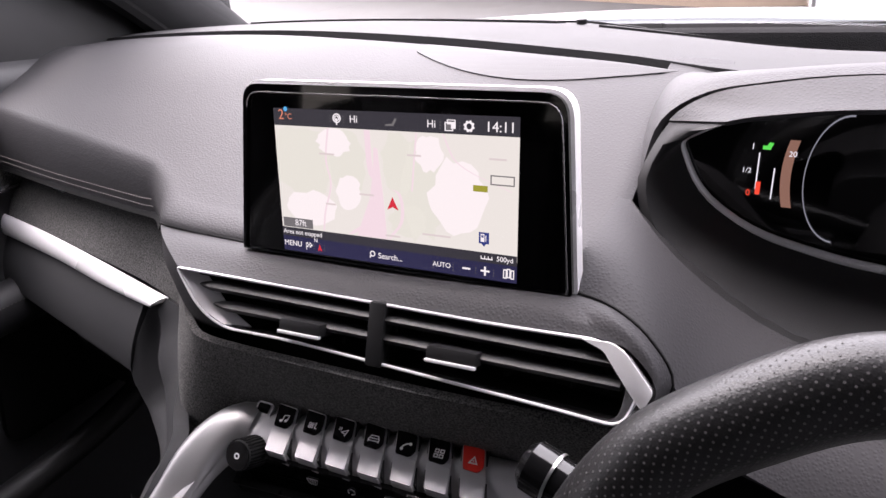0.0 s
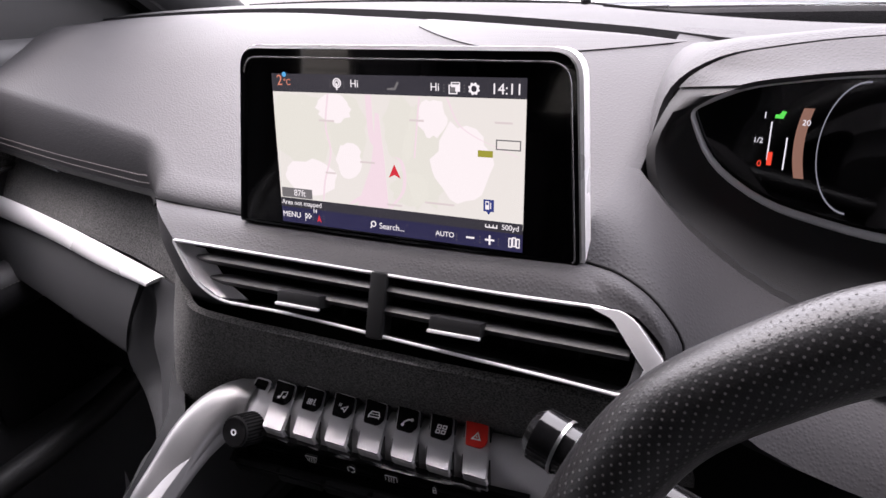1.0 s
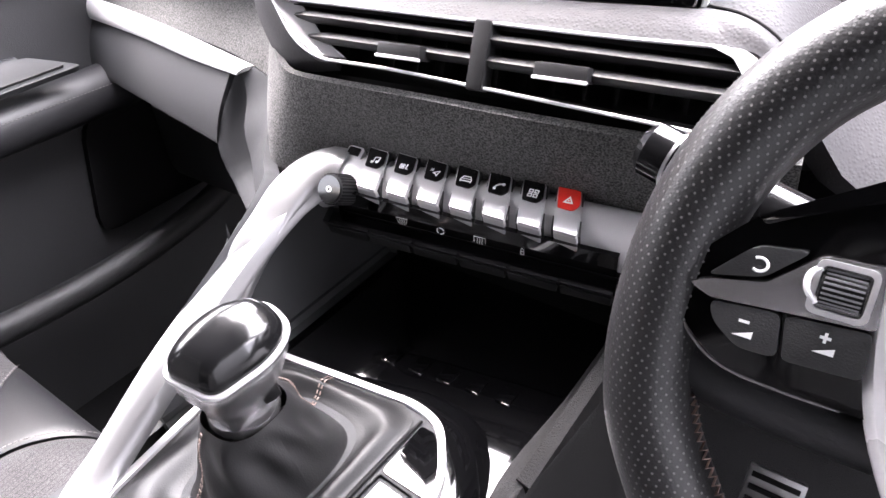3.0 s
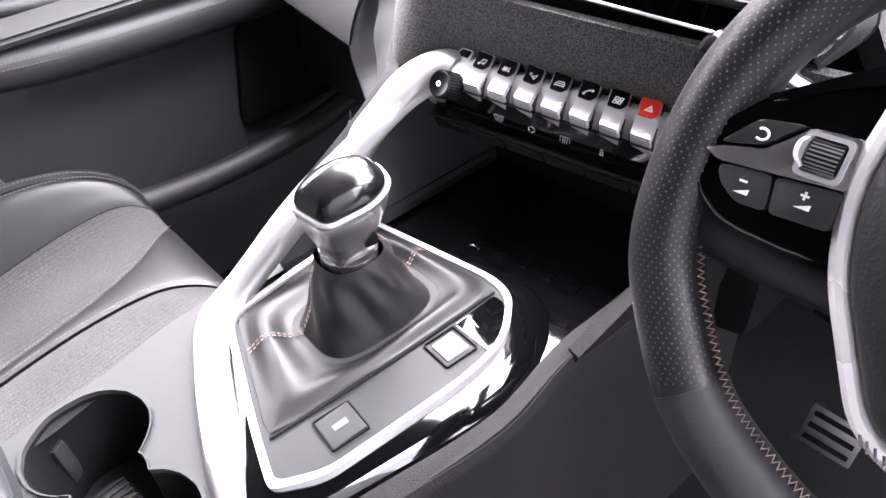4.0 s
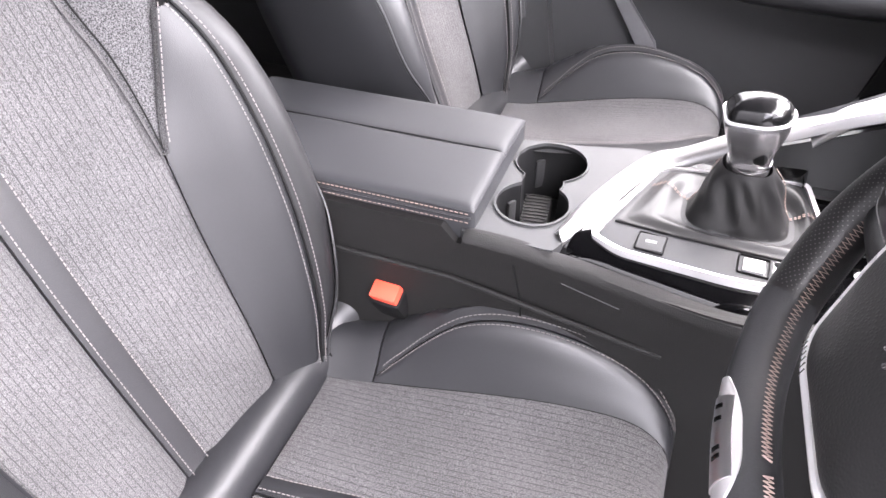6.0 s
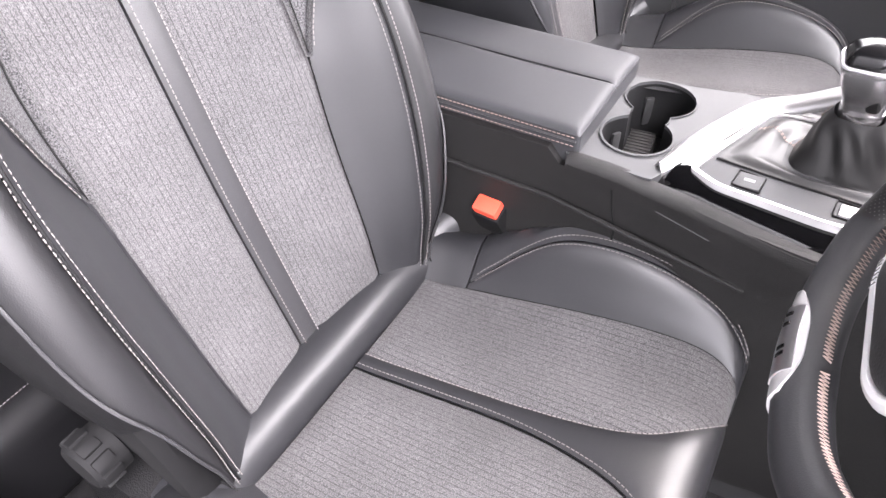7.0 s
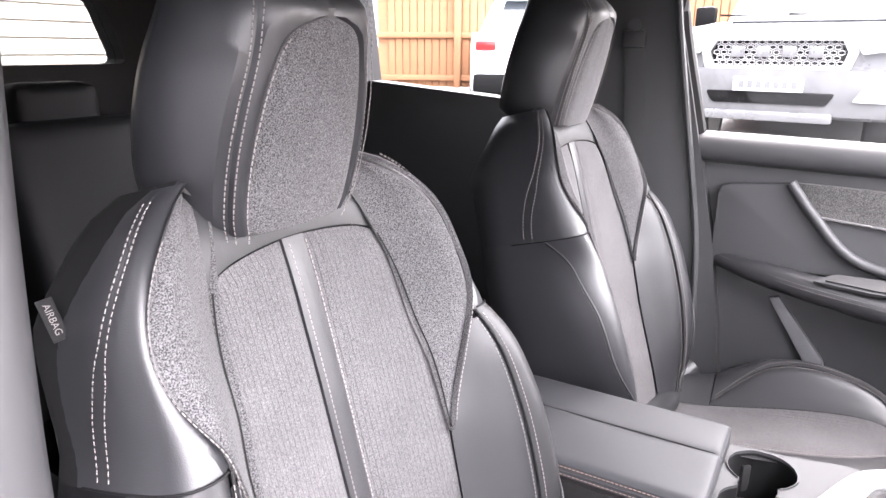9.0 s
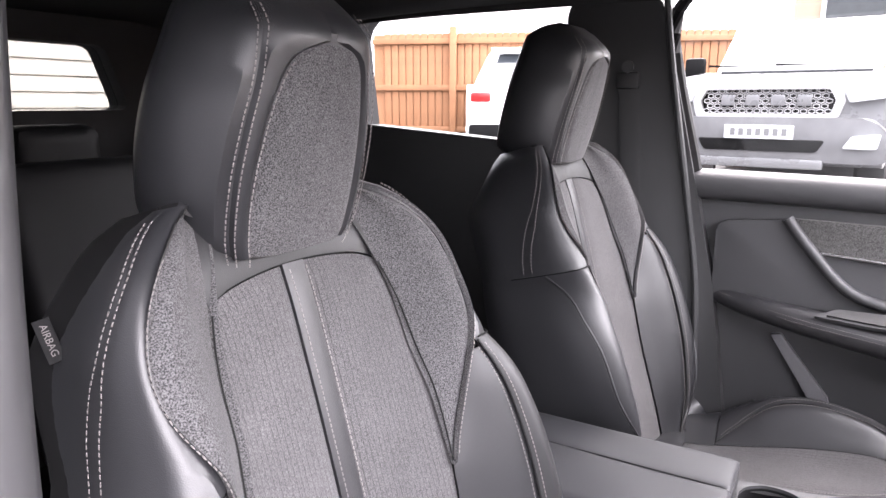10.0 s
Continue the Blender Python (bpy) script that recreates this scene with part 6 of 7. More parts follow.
# a plain four-bar emblem
for x, y, a, l in ((0.0, 0.004, 40, 0.026), (-0.008, -0.004, 100, 0.02), (0.008, -0.008, 75, 0.02), (0.003, 0.015, 150, 0.013)):
    part("emblem_bar", box(l, 0.003, 0.003, 0.001, pose(x * 0.8, y * 0.8, 0.031, 0, 0, a)), NECK_SILVER, wheel)
for s in (-1, 1):
    spoke = part("spoke", slab(rounded([(s * 0.085, 0.066), (s * 0.1, 0.0655), (s * 0.138, 0.043), (s * 0.153, 0.0265), (s * 0.1595, 0.016), (s * 0.151, 0.001), (s * 0.138, -0.0085), (s * 0.118, -0.0105), (s * 0.085, -0.0105)][::s], 0.006), -0.006, 0.0135, 0.003), GLOSS, wheel, "gloss black spoke")
    part("spoke_arm", tube(path([(s * 0.165, -0.002, -0.006), (s * 0.145, -0.0155, -0.004), (s * 0.12, -0.0195, -0.003), (s * 0.085, -0.0205, -0.002)], 14), lambda t: 0.0125 - 0.002 * t, 14), LEATHER_SMOOTH, spoke)
    part("switch_bar", slab(rounded([(s * 0.1525, 0.0165), (s * 0.146, 0.0195), (s * 0.13, 0.023), (s * 0.117, 0.0355), (s * 0.1, 0.0365), (s * 0.098, 0.0175), (s * 0.122, 0.0155), (s * 0.145, 0.0135)][::-s], 0.0015), 0.012, 0.0195, 0.001), NECK_SILVER, spoke, "satin silver switch bar")
    part("upper_switch", slab(rounded([(s * 0.148, 0.0205), (s * 0.136, 0.0335), (s * 0.12, 0.0358), (s * 0.131, 0.0245)][::-s], 0.003), 0.013, 0.0195, 0.0012), PLASTIC, spoke)
    part("lower_switch", slab(rounded([(s * 0.145, 0.0125), (s * 0.1235, 0.0148), (s * 0.121, 0.0005), (s * 0.133, 0.0), (s * 0.142, 0.006)][::-s], 0.003), 0.013, 0.0192, 0.0012), PLASTIC, spoke)
    part("lower_switch", slab(rounded([(s * 0.1222, 0.0146), (s * 0.0985, 0.0165), (s * 0.0975, 0.0018), (s * 0.1197, 0.0005)][::-s], 0.002), 0.013, 0.0192, 0.0012), PLASTIC, spoke)
    wh = part("thumb_wheel", tube([(s * 0.1155, 0.0262, 0.0165), (s * 0.1035, 0.0268, 0.0165)], 0.0062, 20, up=(0, 0, 1)), BLACK, spoke)
    for k in range(12):
        a = math.tau * k / 24
        part("wheel_rib", box(0.011, 0.0006, 0.0006, 0, pose(s * 0.1095, 0.0265 + 0.0063 * math.cos(a), 0.0165 + 0.0063 * math.sin(a))), GREY_MARK, wh)
    part("wheel_frame", ring(rounded(rect(-0.0085, -0.0085, 0.0085, 0.0085), 0.003), rounded(rect(-0.0068, -0.0068, 0.0068, 0.0068), 0.002), 0.0, 0.003, pose(s * 0.1095, 0.0265, 0.0185)), SILVER_PAINT, spoke)
    for x, y, sign_ in ((-0.1325, 0.0055, "-"), (-0.1095, 0.008, "+")):
        part("switch_mark", slab([(s * -x - 0.003, y - 0.0016), (s * -x + 0.003, y - 0.0016), (s * -x + 0.003, y + 0.0008)], 0.019, 0.0195), WHITE_MARK, spoke)
        part("switch_mark", box(0.0032, 0.0009, 0.0004, 0, pose(s * -x - 0.0004, y + 0.0034, 0.0193)), WHITE_MARK, spoke)
        if sign_ == "+":
            part("switch_mark", box(0.0009, 0.0032, 0.0004, 0, pose(s * -x - 0.0004, y + 0.0034, 0.0194)), WHITE_MARK, spoke)
    part("switch_mark", tube([(s * 0.1335 + 0.0026 * math.cos(a), 0.028 + 0.0022 * math.sin(a), 0.0196) for a in lin(-2.2, 2.2, 10)], 0.0005, 6), WHITE_MARK, spoke)
for s in (-1, 1):
    part("spoke_line", tube(path([(s * 0.152, 0.0278, 0.0125), (s * 0.1592, 0.017, 0.0128), (s * 0.1512, 0.0008, 0.0128), (s * 0.138, -0.0086, 0.0128), (s * 0.118, -0.0108, 0.0128), (s * 0.1, -0.0106, 0.0128)], 30), 0.0008, 6), NECK_SILVER, wheel, "thin silver line")
    part("spoke_wing", slab(rounded([(s * 0.1385, 0.0426), (s * 0.1, 0.0652), (s * 0.09, 0.066), (s * 0.09, 0.0605), (s * 0.115, 0.051), (s * 0.135, 0.0405)][::-s], 0.0015), 0.012, 0.0165, 0.0015), GLOSS, wheel, "gloss black wing on the spoke")
    part("wheel_bracket", tube(path([(s * 0.1165, 0.0322, 0.0205), (s * 0.119, 0.0295, 0.0208), (s * 0.1188, 0.025, 0.0208), (s * 0.1155, 0.0212, 0.0205)], 12), 0.0011, 8), BRIGHT_TRIM, wheel, "chrome bracket beside the thumb wheel")
col = thing("steering_column", (0, 0, 0), "black steering column cover with control stalks", "steering column")
cc = WM @ Vector((0, 0, -0.02))
fw = (WM.to_3x3() @ Vector((0, 0, -1)))
part("column_cover", tube([cc, cc + fw * 0.05, cc + fw * 0.14, cc + fw * 0.26], 0.06, 24), PLASTIC, col)
for s, y in ((-1, 0.03), (-1, -0.012), (1, 0.02)):
    a = WM @ Vector((s * 0.05, y * 0.6, -0.05))
    b = WM @ Vector((s * 0.13, y * 1.3, -0.052))
    c = WM @ Vector((s * (0.184 if y > 0 else 0.15), y * 1.8, -0.055))
    stalk = part("control_stalk", tube([a, b, c], lambda t: 0.009 if t < 0.3 else 0.0122, 14), KNOB_BLACK, col, "black control stalk")
    part("stalk_tip", tube([c - (c - b).normalized() * 0.001, c + (c - b).normalized() * 0.012, c + (c - b).normalized() * 0.016], lambda t: 0.0128 if t < 0.6 else 0.009, 16), KNOB_BLACK, stalk)
    part("stalk_ring", tube([c - (c - b).normalized() * 0.0005, c + (c - b).normalized() * 0.001], 0.0131, 18), SILVER, stalk)
pedal = thing("pedal", axes((0.2575, 0.2, 0.46), (1, 0, 0), (0, 0.5, 0.85)), "aluminium pedal with rubber bars in the driver footwell", "pedal")
part("pedal_plate", box(0.06, 0.05, 0.008, 0.003), STEEL, pedal)
for i in range(3):
    part("pedal_bar", box(0.05, 0.006, 0.004, 0.001, pose(0, -0.015 + 0.015 * i, 0.005)), BLACK, pedal)


# ---- seats ----
REC = radians(15)
UP_B, FW_B = Vector((0, -math.sin(REC), math.cos(REC))), Vector((0, math.cos(REC), math.sin(REC)))
SEC = curve([(0, 0, -0.012), (0.115, 0.115, -0.001), (0.152, 0.15, 0.016), (0.2, 0.186, 0.054), (0.24, 0.216, 0.078), (0.27, 0.24, 0.068),
             (0.31, 0.252, 0.03), (0.37, 0.255, -0.045), (0.43, 0.25, -0.102), (0.475, 0.222, -0.132), (0.7, 0.0, -0.14)])
BOL = curve([(-0.04, 0.1), (0, 0.22), (0.05, 0.48), (0.1, 0.78), (0.17, 1.0), (0.25, 1.1), (0.4, 1.0), (0.47, 0.75), (0.55, 0.6), (0.62, 0.5), (0.7, 0.3)])
WID = curve([(-0.04, 0.9), (0.1, 0.97), (0.25, 1.02), (0.36, 1.02), (0.43, 0.97), (0.48, 0.885), (0.53, 0.865), (0.59, 0.84), (0.64, 0.76), (0.685, 0.62), (0.705, 0.45)])
CURL = curve([(-0.04, 0.02), (0.06, 0.012), (0.25, 0.0), (0.5, 0.0), (0.62, -0.006), (0.68, -0.03), (0.705, -0.06)])


TWIST = curve([(-0.04, 0.01), (0.3, 0.01), (0.42, 0.002), (0.55, -0.005), (0.7, -0.005)])


def back_at(a, h, lift=0.0):
    """A point of the seat's back: a metres round from its middle line, h metres up it."""
    k = abs(a)
    s, n = SEC(k)
    n = n * BOL(h) if n > 0 else n
    s *= 1 + (WID(h) - 1) * min(1, k / 0.2)
    if h < 0.35 and k > 0.26:
        s *= 1 - 0.14 * min(1, (k - 0.26) / 0.08) * (1 - max(0, h) / 0.35)
    if h > 0.6 and n < 0:
        n *= 1 - 0.6 * (h - 0.6) / 0.105
    n += TWIST(h) * min(1.0, k / 0.14) ** 2
    h -= 0.023 * min(1.0, max(0.0, (k - 0.1) / 0.1)) * max(0.0, min(1.0, (h - 0.5) / 0.19))
    return Vector((math.copysign(s, a), 0, 0)) + UP_B * h + FW_B * (n + CURL(h) + lift)


CUS = curve([(0, 0, 0.0), (0.15, 0.15, 0.004), (0.185, 0.182, 0.02), (0.215, 0.2, 0.052), (0.25, 0.217, 0.09), (0.275, 0.235, 0.106), (0.305, 0.258, 0.092),
             (0.345, 0.275, 0.055), (0.4, 0.281, 0.0), (0.47, 0.27, -0.07), (0.5, 0.265, -0.1)])
RISE = curve([(-0.02, 0.3), (0.03, 0.4), (0.08, 0.46), (0.13, 0.68), (0.2, 0.96), (0.28, 0.96), (0.36, 0.74), (0.43, 0.45), (0.49, 0.12)])
LONG = curve([(-0.02, 0.014), (0.05, 0.006), (0.15, 0.013), (0.3, 0.034), (0.4, 0.046), (0.45, 0.041), (0.478, 0.022), (0.492, -0.015), (0.497, -0.06)])
CWID = curve([(-0.02, 0.9), (0.1, 0.97), (0.25, 1.0), (0.4, 0.99), (0.46, 0.94), (0.5, 0.86)])
FWD = curve([(-0.1, -0.1), (0, 0), (0.3, 0.298), (0.42, 0.407), (0.46, 0.438), (0.478, 0.447), (0.492, 0.45), (0.6, 0.44)])


def cushion_at(a, q, lift=0.0):
    """A point of the seat's cushion: a metres across from the middle, q metres forward."""
    k = abs(a)
    s, n = CUS(k)
    n = n * RISE(q) if n > 0 else n
    s *= 1 + (CWID(q) - 1) * min(1, k / 0.2)
    return Vector((math.copysign(s, a), FWD(q), n + LONG(q) + lift + 0.01))


def strip(surface, b0, b1, hs, across, puff=0.004, skirt=0.008, bm=None):
    """A cover panel between two seams b0 and b1, puffed between them."""
    def fn(u, h):
        a = b0(h) + (b1(h) - b0(h)) * u
        w = abs(b1(h) - b0(h))
        edge = min(u, 1 - u) * w
        d = 1 - math.exp(-edge / 0.008)
        t = (h - hs[0]) / (hs[-1] - hs[0])
        e2 = min(t, 1 - t) * (hs[-1] - hs[0])
        d *= 1 - math.exp(-(e2 + 0.002) / 0.008)
        return surface(a, h, puff * (d - 0.75))
    return sheet(fn, lin(0, 1, across), hs, skirt, bm)


def seam(surface, b, hs, lift=0.001, off=0.0):
    """Points along a seam, lifted off the cover, and the cover's outward normals there."""
    e = 0.004
    pts, nr = [], []
    for h in hs:
        p = surface(b(h) + off, h)
        n = (surface(b(h) + off + e, h) - surface(b(h) + off - e, h)).cross(surface(b(h) + off, h + e) - surface(b(h) + off, h - e)).normalized()
        n = n if surface is cushion_at else -n
        pts.append(p + n * lift)
        nr.append(n)
    return pts, nr


# black plastic, darkened further for the shade low in the door opening
VALANCE = cell_mat("grained_valance_plastic", (0.0035, 0.0035, 0.0038), 0.45, 620, 0.6, 0.0006, var=0.1, spec=0.2)


def make_seat(name, label, at, airbag, raised=0.0):
    seat = thing(name, at, label, "car seat", "front seats")
    CORE[0] = UP_B * 0.35 - FW_B * 0.06
    back = []
    P0 = curve([(0, 0.122), (0.1, 0.13), (0.25, 0.134), (0.35, 0.14), (0.45, 0.146), (0.55, 0.143), (0.61, 0.126)])
    WO = curve([(0.33, 0.138), (0.365, 0.15), (0.43, 0.185), (0.475, 0.226), (0.5, 0.246), (0.55, 0.265), (0.6, 0.263), (0.645, 0.25), (0.67, 0.232), (0.69, 0.212)])
    EO = curve([(-0.04, 0.2), (0.1, 0.208), (0.25, 0.215), (0.35, 0.218), (0.42, 0.222), (0.465, 0.226)])
    ES = curve([(0.46, 0.358), (0.495, 0.356), (0.565, 0.336), (0.635, 0.302), (0.695, 0.272), (0.705, 0.265)])
    EX = curve([(0.46, 0.392), (0.54, 0.392), (0.6, 0.376), (0.635, 0.36), (0.67, 0.335), (0.705, 0.3)])
    EL = curve([(-0.04, 0.212), (0.06, 0.222), (0.12, 0.238), (0.185, 0.252), (0.25, 0.275), (0.345, 0.282), (0.395, 0.294), (0.435, 0.306), (0.467, 0.338)])

    def arched(a, h, lift=0.0):
        """The back's surface with its rows bent down towards the sides at the top."""
        return back_at(a, h - 0.016 * (a / 0.13) ** 2 * max(0, (h - 0.3) / 0.305), lift)

    def neck_at(a, h, lift=0.0):
        return back_at(a, h - 0.016 * (a / 0.13) ** 2 * max(0, (0.705 - h) / 0.098), lift)

    for side in (-1, 1):
        f = lambda c, s=side: (lambda h: s * c(h))
        part("back_cloth", strip(arched, f(lambda h: 0.0155), f(P0), lin(0.0, 0.605, 40), 10, 0.007), CLOTH_RIB, seat, "ribbed grey cloth")
        part("back_wing_cloth", strip(back_at, f(lambda h: P0(min(h, 0.61)) - 0.006 * min(1, (h - 0.33) / 0.15) if h < 0.61 else P0(0.61) - 0.006 - (h - 0.61) * 0.35), f(WO), lin(0.335, 0.69, 24), 7, 0.006), CLOTH, seat, "plain heather cloth")
        low = lambda h: P0(h) if h < 0.335 else WO(h)
        part("back_bolster", strip(back_at, f(low), f(lambda h: max(EO(h), low(h) + 0.001)), lin(-0.04, 0.455, 34), 8, 0.004, 0.003), LEATHER_SMOOTH, seat, "black leather")
        # driver seat sides take darkened copies: shade from the door side in the colour
        part("back_bolster_side", strip(back_at, f(lambda h: EO(h) + 0.001), f(EL), lin(-0.04, 0.4675, 34), 10, 0.004), SHADED_HIDE if airbag else LEATHER_SMOOTH, seat, "black leather")
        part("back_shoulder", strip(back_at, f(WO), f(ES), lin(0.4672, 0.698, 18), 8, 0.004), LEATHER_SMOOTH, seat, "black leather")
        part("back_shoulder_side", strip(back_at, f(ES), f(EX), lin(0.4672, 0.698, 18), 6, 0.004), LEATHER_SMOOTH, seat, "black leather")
        # back sides: blackened on the driver seat for shade, plain leather on the other
        part("back_side", strip(back_at, f(EX), f(lambda h: 0.46), lin(0.4672, 0.7, 16), 8, 0.003), BLACK if airbag else LEATHER_SMOOTH, seat, "back side, darkened for shade on the driver seat")
        part("back_side_cover", strip(back_at, f(lambda h: EL(h) + 0.001), f(lambda h: 0.46), lin(0.19, 0.4672, 20), 8, 0.002), SHADED_REAR_HIDE if airbag else LEATHER_SMOOTH, seat, "back side, darkened for shade on the driver seat")
        part("side_piping", tube([back_at(side * EL(h), h, 0.001) for h in lin(-0.03, 0.465, 40)], 0.0016, 6), LEATHER, seat)
        part("cross_seam", tube([back_at(side * (EO(0.4673) + (EX(0.4673) - EO(0.4673)) * k), 0.4673, 0.0002) for k in lin(0.03, 0.97, 16)], 0.0011, 6), BLACK, seat)
        part("bolster_seam", tube(seam(back_at, f(EO), lin(-0.03, 0.465, 40), 0.0012)[0], 0.0016, 6), BLACK, seat)
        part("cloth_seam", tube([arched(side * (P0(h) - 0.001), h, 0.0) for h in lin(0.34, 0.6, 30)], 0.0009, 6), BLACK, seat)
        st = bmesh.new()
        for off in (-0.006, 0.006):
            stitches(*seam(back_at, f(EO), lin(-0.02, 0.46, 50), 0.0022, off), bm=st)
        stitches(*seam(back_at, f(WO), lin(0.345, 0.655, 40), 0.0012, side * 0.004), bm=st)
        part("stitching", st, THREAD, seat)
        st = bmesh.new()
        for off in (-0.006, 0.006):
            stitches(*seam(back_at, f(ES), lin(0.475, 0.685, 30), 0.0022, off), bm=st)
        part("stitching", st, THREAD, seat)
        st = stitches(*seam(back_at, lambda h, s=side: s * 0.0118, lin(0.01, 0.6, 40), 0.0022))
        part("stitching", st, THREAD, seat)
    part("back_strap", strip(arched, lambda h: -0.0145, lambda h: 0.0145, lin(0.0, 0.606, 40), 4, 0.003), LEATHER, seat, "black leather strap")
    # the darkened leather puts shade under the headrest into the colour
    part("back_neck", strip(neck_at, lambda h: -P0(0.6) + 0.004 - (h - 0.6) * 0.2, lambda h: P0(0.6) - 0.004 + (h - 0.6) * 0.2, lin(0.607, 0.705, 10), 16, 0.004), SHADED_HIDE, seat)
    part("back_shell", sheet(lambda a, h: back_at(a, h, 0.001), [s * q for s, r in ((-1, lin(0.68, 0.44, 10)), (1, lin(0.44, 0.68, 10))) for q in r], lin(-0.06, 0.7, 24), 0.004), PLASTIC, seat)
    part("back_core", sheet(lambda a, h: back_at(a * (1 if abs(a) < 0.25 else 0.97), h, -0.011 if abs(a) < 0.3 else -0.004) * (1 if abs(a) < 0.3 else 0.985), lin(-0.45, 0.45, 40), lin(-0.05, 0.702, 30)), BLACK, seat)
    if airbag:
        tag = part("airbag_tag", box(0.012, 0.002, 0.034, 0.0008), BLACK, seat, "small black fabric tag with white letters")
        q = Vector((0.2095, -0.2235, 0.555))
        out = Vector((0.44, 0.8, 0.4)).normalized()
        m = axes(q + out * 0.014, Vector((-0.02, 0.5, -0.9)), out.cross(Vector((-0.02, 0.5, -0.9))))
        tag.matrix_basis = m @ pose(0, 0, 0, 90, 0, 90)
        letters("tag_letters", "AIRBAG", 0.0072, m @ pose(0, 0, 0.0016), THREAD, seat)

    # cushion
    CORE[0] = Vector((0, 0.22, -0.15))
    F0 = curve([(-0.02, 0.17), (0.05, 0.182), (0.2, 0.186), (0.35, 0.195), (0.44, 0.2), (0.5, 0.195)])
    ST = curve([(-0.02, 0.0125), (0.15, 0.0125), (0.25, 0.014), (0.33, 0.023), (0.385, 0.038), (0.42, 0.06), (0.455, 0.09), (0.48, 0.12)])
    OFF = curve([(0, 0.015), (0.15, 0.027), (0.27, 0.031), (0.42, 0.03), (0.5, 0.03)])
    CE = curve([(-0.02, 0.19), (0.1, 0.19), (0.125, 0.212), (0.16, 0.238), (0.21, 0.257), (0.3, 0.263), (0.4, 0.262), (0.45, 0.252), (0.5, 0.235)])
    for side in (-1, 1):
        f = lambda c, s=side: (lambda h: s * c(h))
        part("cushion_cloth", strip(cushion_at, (lambda h, s=side: s * ST(h) - OFF(h)), f(F0), lin(0.045, 0.476, 40), 10, 0.007), CLOTH_RIB, seat, "ribbed grey cloth")
        part("cushion_bolster", strip(cushion_at, f(F0), f(lambda h: max(CE(h), F0(h) + 0.002)), lin(0.105, 0.49, 36), 10, 0.005), LEATHER_SMOOTH, seat, "black leather")
        part("cushion_rear_bolster", strip(cushion_at, f(lambda h: F0(h) - 0.002), f(lambda h: 0.49), lin(-0.02, 0.103, 12), 16, 0.004), LEATHER_SMOOTH, seat)
        part("cushion_side", strip(cushion_at, f(lambda h: CE(h) + 0.001), f(lambda h: 0.49), lin(0.106, 0.492, 34), 14, 0.003), LEATHER_SMOOTH, seat)
        st = bmesh.new()
        for off in (-0.005, 0.005):
            stitches(*seam(cushion_at, f(CE), lin(0.115, 0.465, 60), 0.0022, off), bm=st)
        part("stitching", st, THREAD, seat)
        st = stitches(*seam(cushion_at, (lambda h, s=side: s * ST(h) - OFF(h)), lin(0.05, 0.47, 40), 0.0022, side * -0.0045))
        part("stitching", st, THREAD, seat)
    part("cushion_strap", strip(cushion_at, lambda h: -ST(h) + 0.002 - OFF(h), lambda h: ST(h) - 0.002 - OFF(h), lin(0.045, 0.497, 40), 12, 0.003), LEATHER_SMOOTH, seat, "black leather strap that widens to the front edge")
    part("cushion_rear_roll", tube(path([(-0.265, 0.05, 0.07), (-0.24, 0.022, 0.042), (-0.2, 0.014, 0.014), (-0.16, 0.005, 0.012), (0, 0.002, 0.007), (0.16, 0.005, 0.012), (0.2, 0.014, 0.014), (0.24, 0.022, 0.042), (0.265, 0.05, 0.07)], 60), lambda t: 0.04 - 0.012 * (2 * abs(t - 0.5)) ** 5, 28), LEATHER_SMOOTH, seat, "black leather roll")
    for side in (-1, 1):
        ends = [Vector((side * 0.196, 0.0125, 0.014)) + 0.0402 * (math.cos(a) * Vector((-side * 0.27, 0.96, 0)) + math.sin(a) * Vector((0, 0, 1))) for a in lin(-0.4, 3.0, 24)]
        part("roll_seam", tube(ends, 0.0012, 6), BLACK, seat)
    part("cushion_front", sheet(lambda a, z: Vector((a * 0.9, 0.448 - 0.012 * (a / 0.24) ** 2 - 0.04 * z, -0.005 - z * 0.2)), lin(-0.25, 0.25, 20), lin(0, 1, 6), 0.01), LEATHER, seat)
    part("cushion_core", sheet(lambda a, q: cushion_at(a, q, -0.009), lin(-0.42, 0.42, 40), lin(-0.02, 0.494, 30)), BLACK, seat)
    part("hinge_cover", box(0.02, 0.035, 0.045, 0.006, pose(-0.232, 0.004, 0.06, 20, 0, 0)), PLASTIC_GREY, seat)
    part("seat_base", box(0.46, 0.42, 0.16, 0.03, pose(0, 0.22, -0.16)), PLASTIC, seat)
    for x in (-0.2, 0.2):
        part("seat_rail", box(0.04, 0.5, 0.05, 0.006, pose(x, 0.2, -0.235)), STEEL, seat)
    for x in (-0.262, 0.262):
        part("side_valance", slab(rounded([(-0.13, -0.15), (0.42, -0.13), (0.46, -0.05), (0.3, -0.04), (0.12, 0.0), (0.02, 0.04), (-0.08, 0.06), (-0.14, 0.0)], 0.03), -0.022, 0.022, 0.016, 4, m=axes((x * 0.86, 0, 0), (0, 1, 0), (0, 0, 1))), VALANCE, seat, "grained black plastic valance")
    knob_at = axes((0.236, -0.06, 0.1), (0, 1, 0), (0, 0, 1))
    wheel_knob = part("recliner_wheel", tube([knob_at @ Vector((0, 0, z)) for z in (-0.01, 0.0, 0.02, 0.025)], lambda t: 0.028 if t < 0.8 else 0.024, 30), BLACK, seat, "black recliner wheel")
    for i in range(10):
        a = math.tau * i / 10
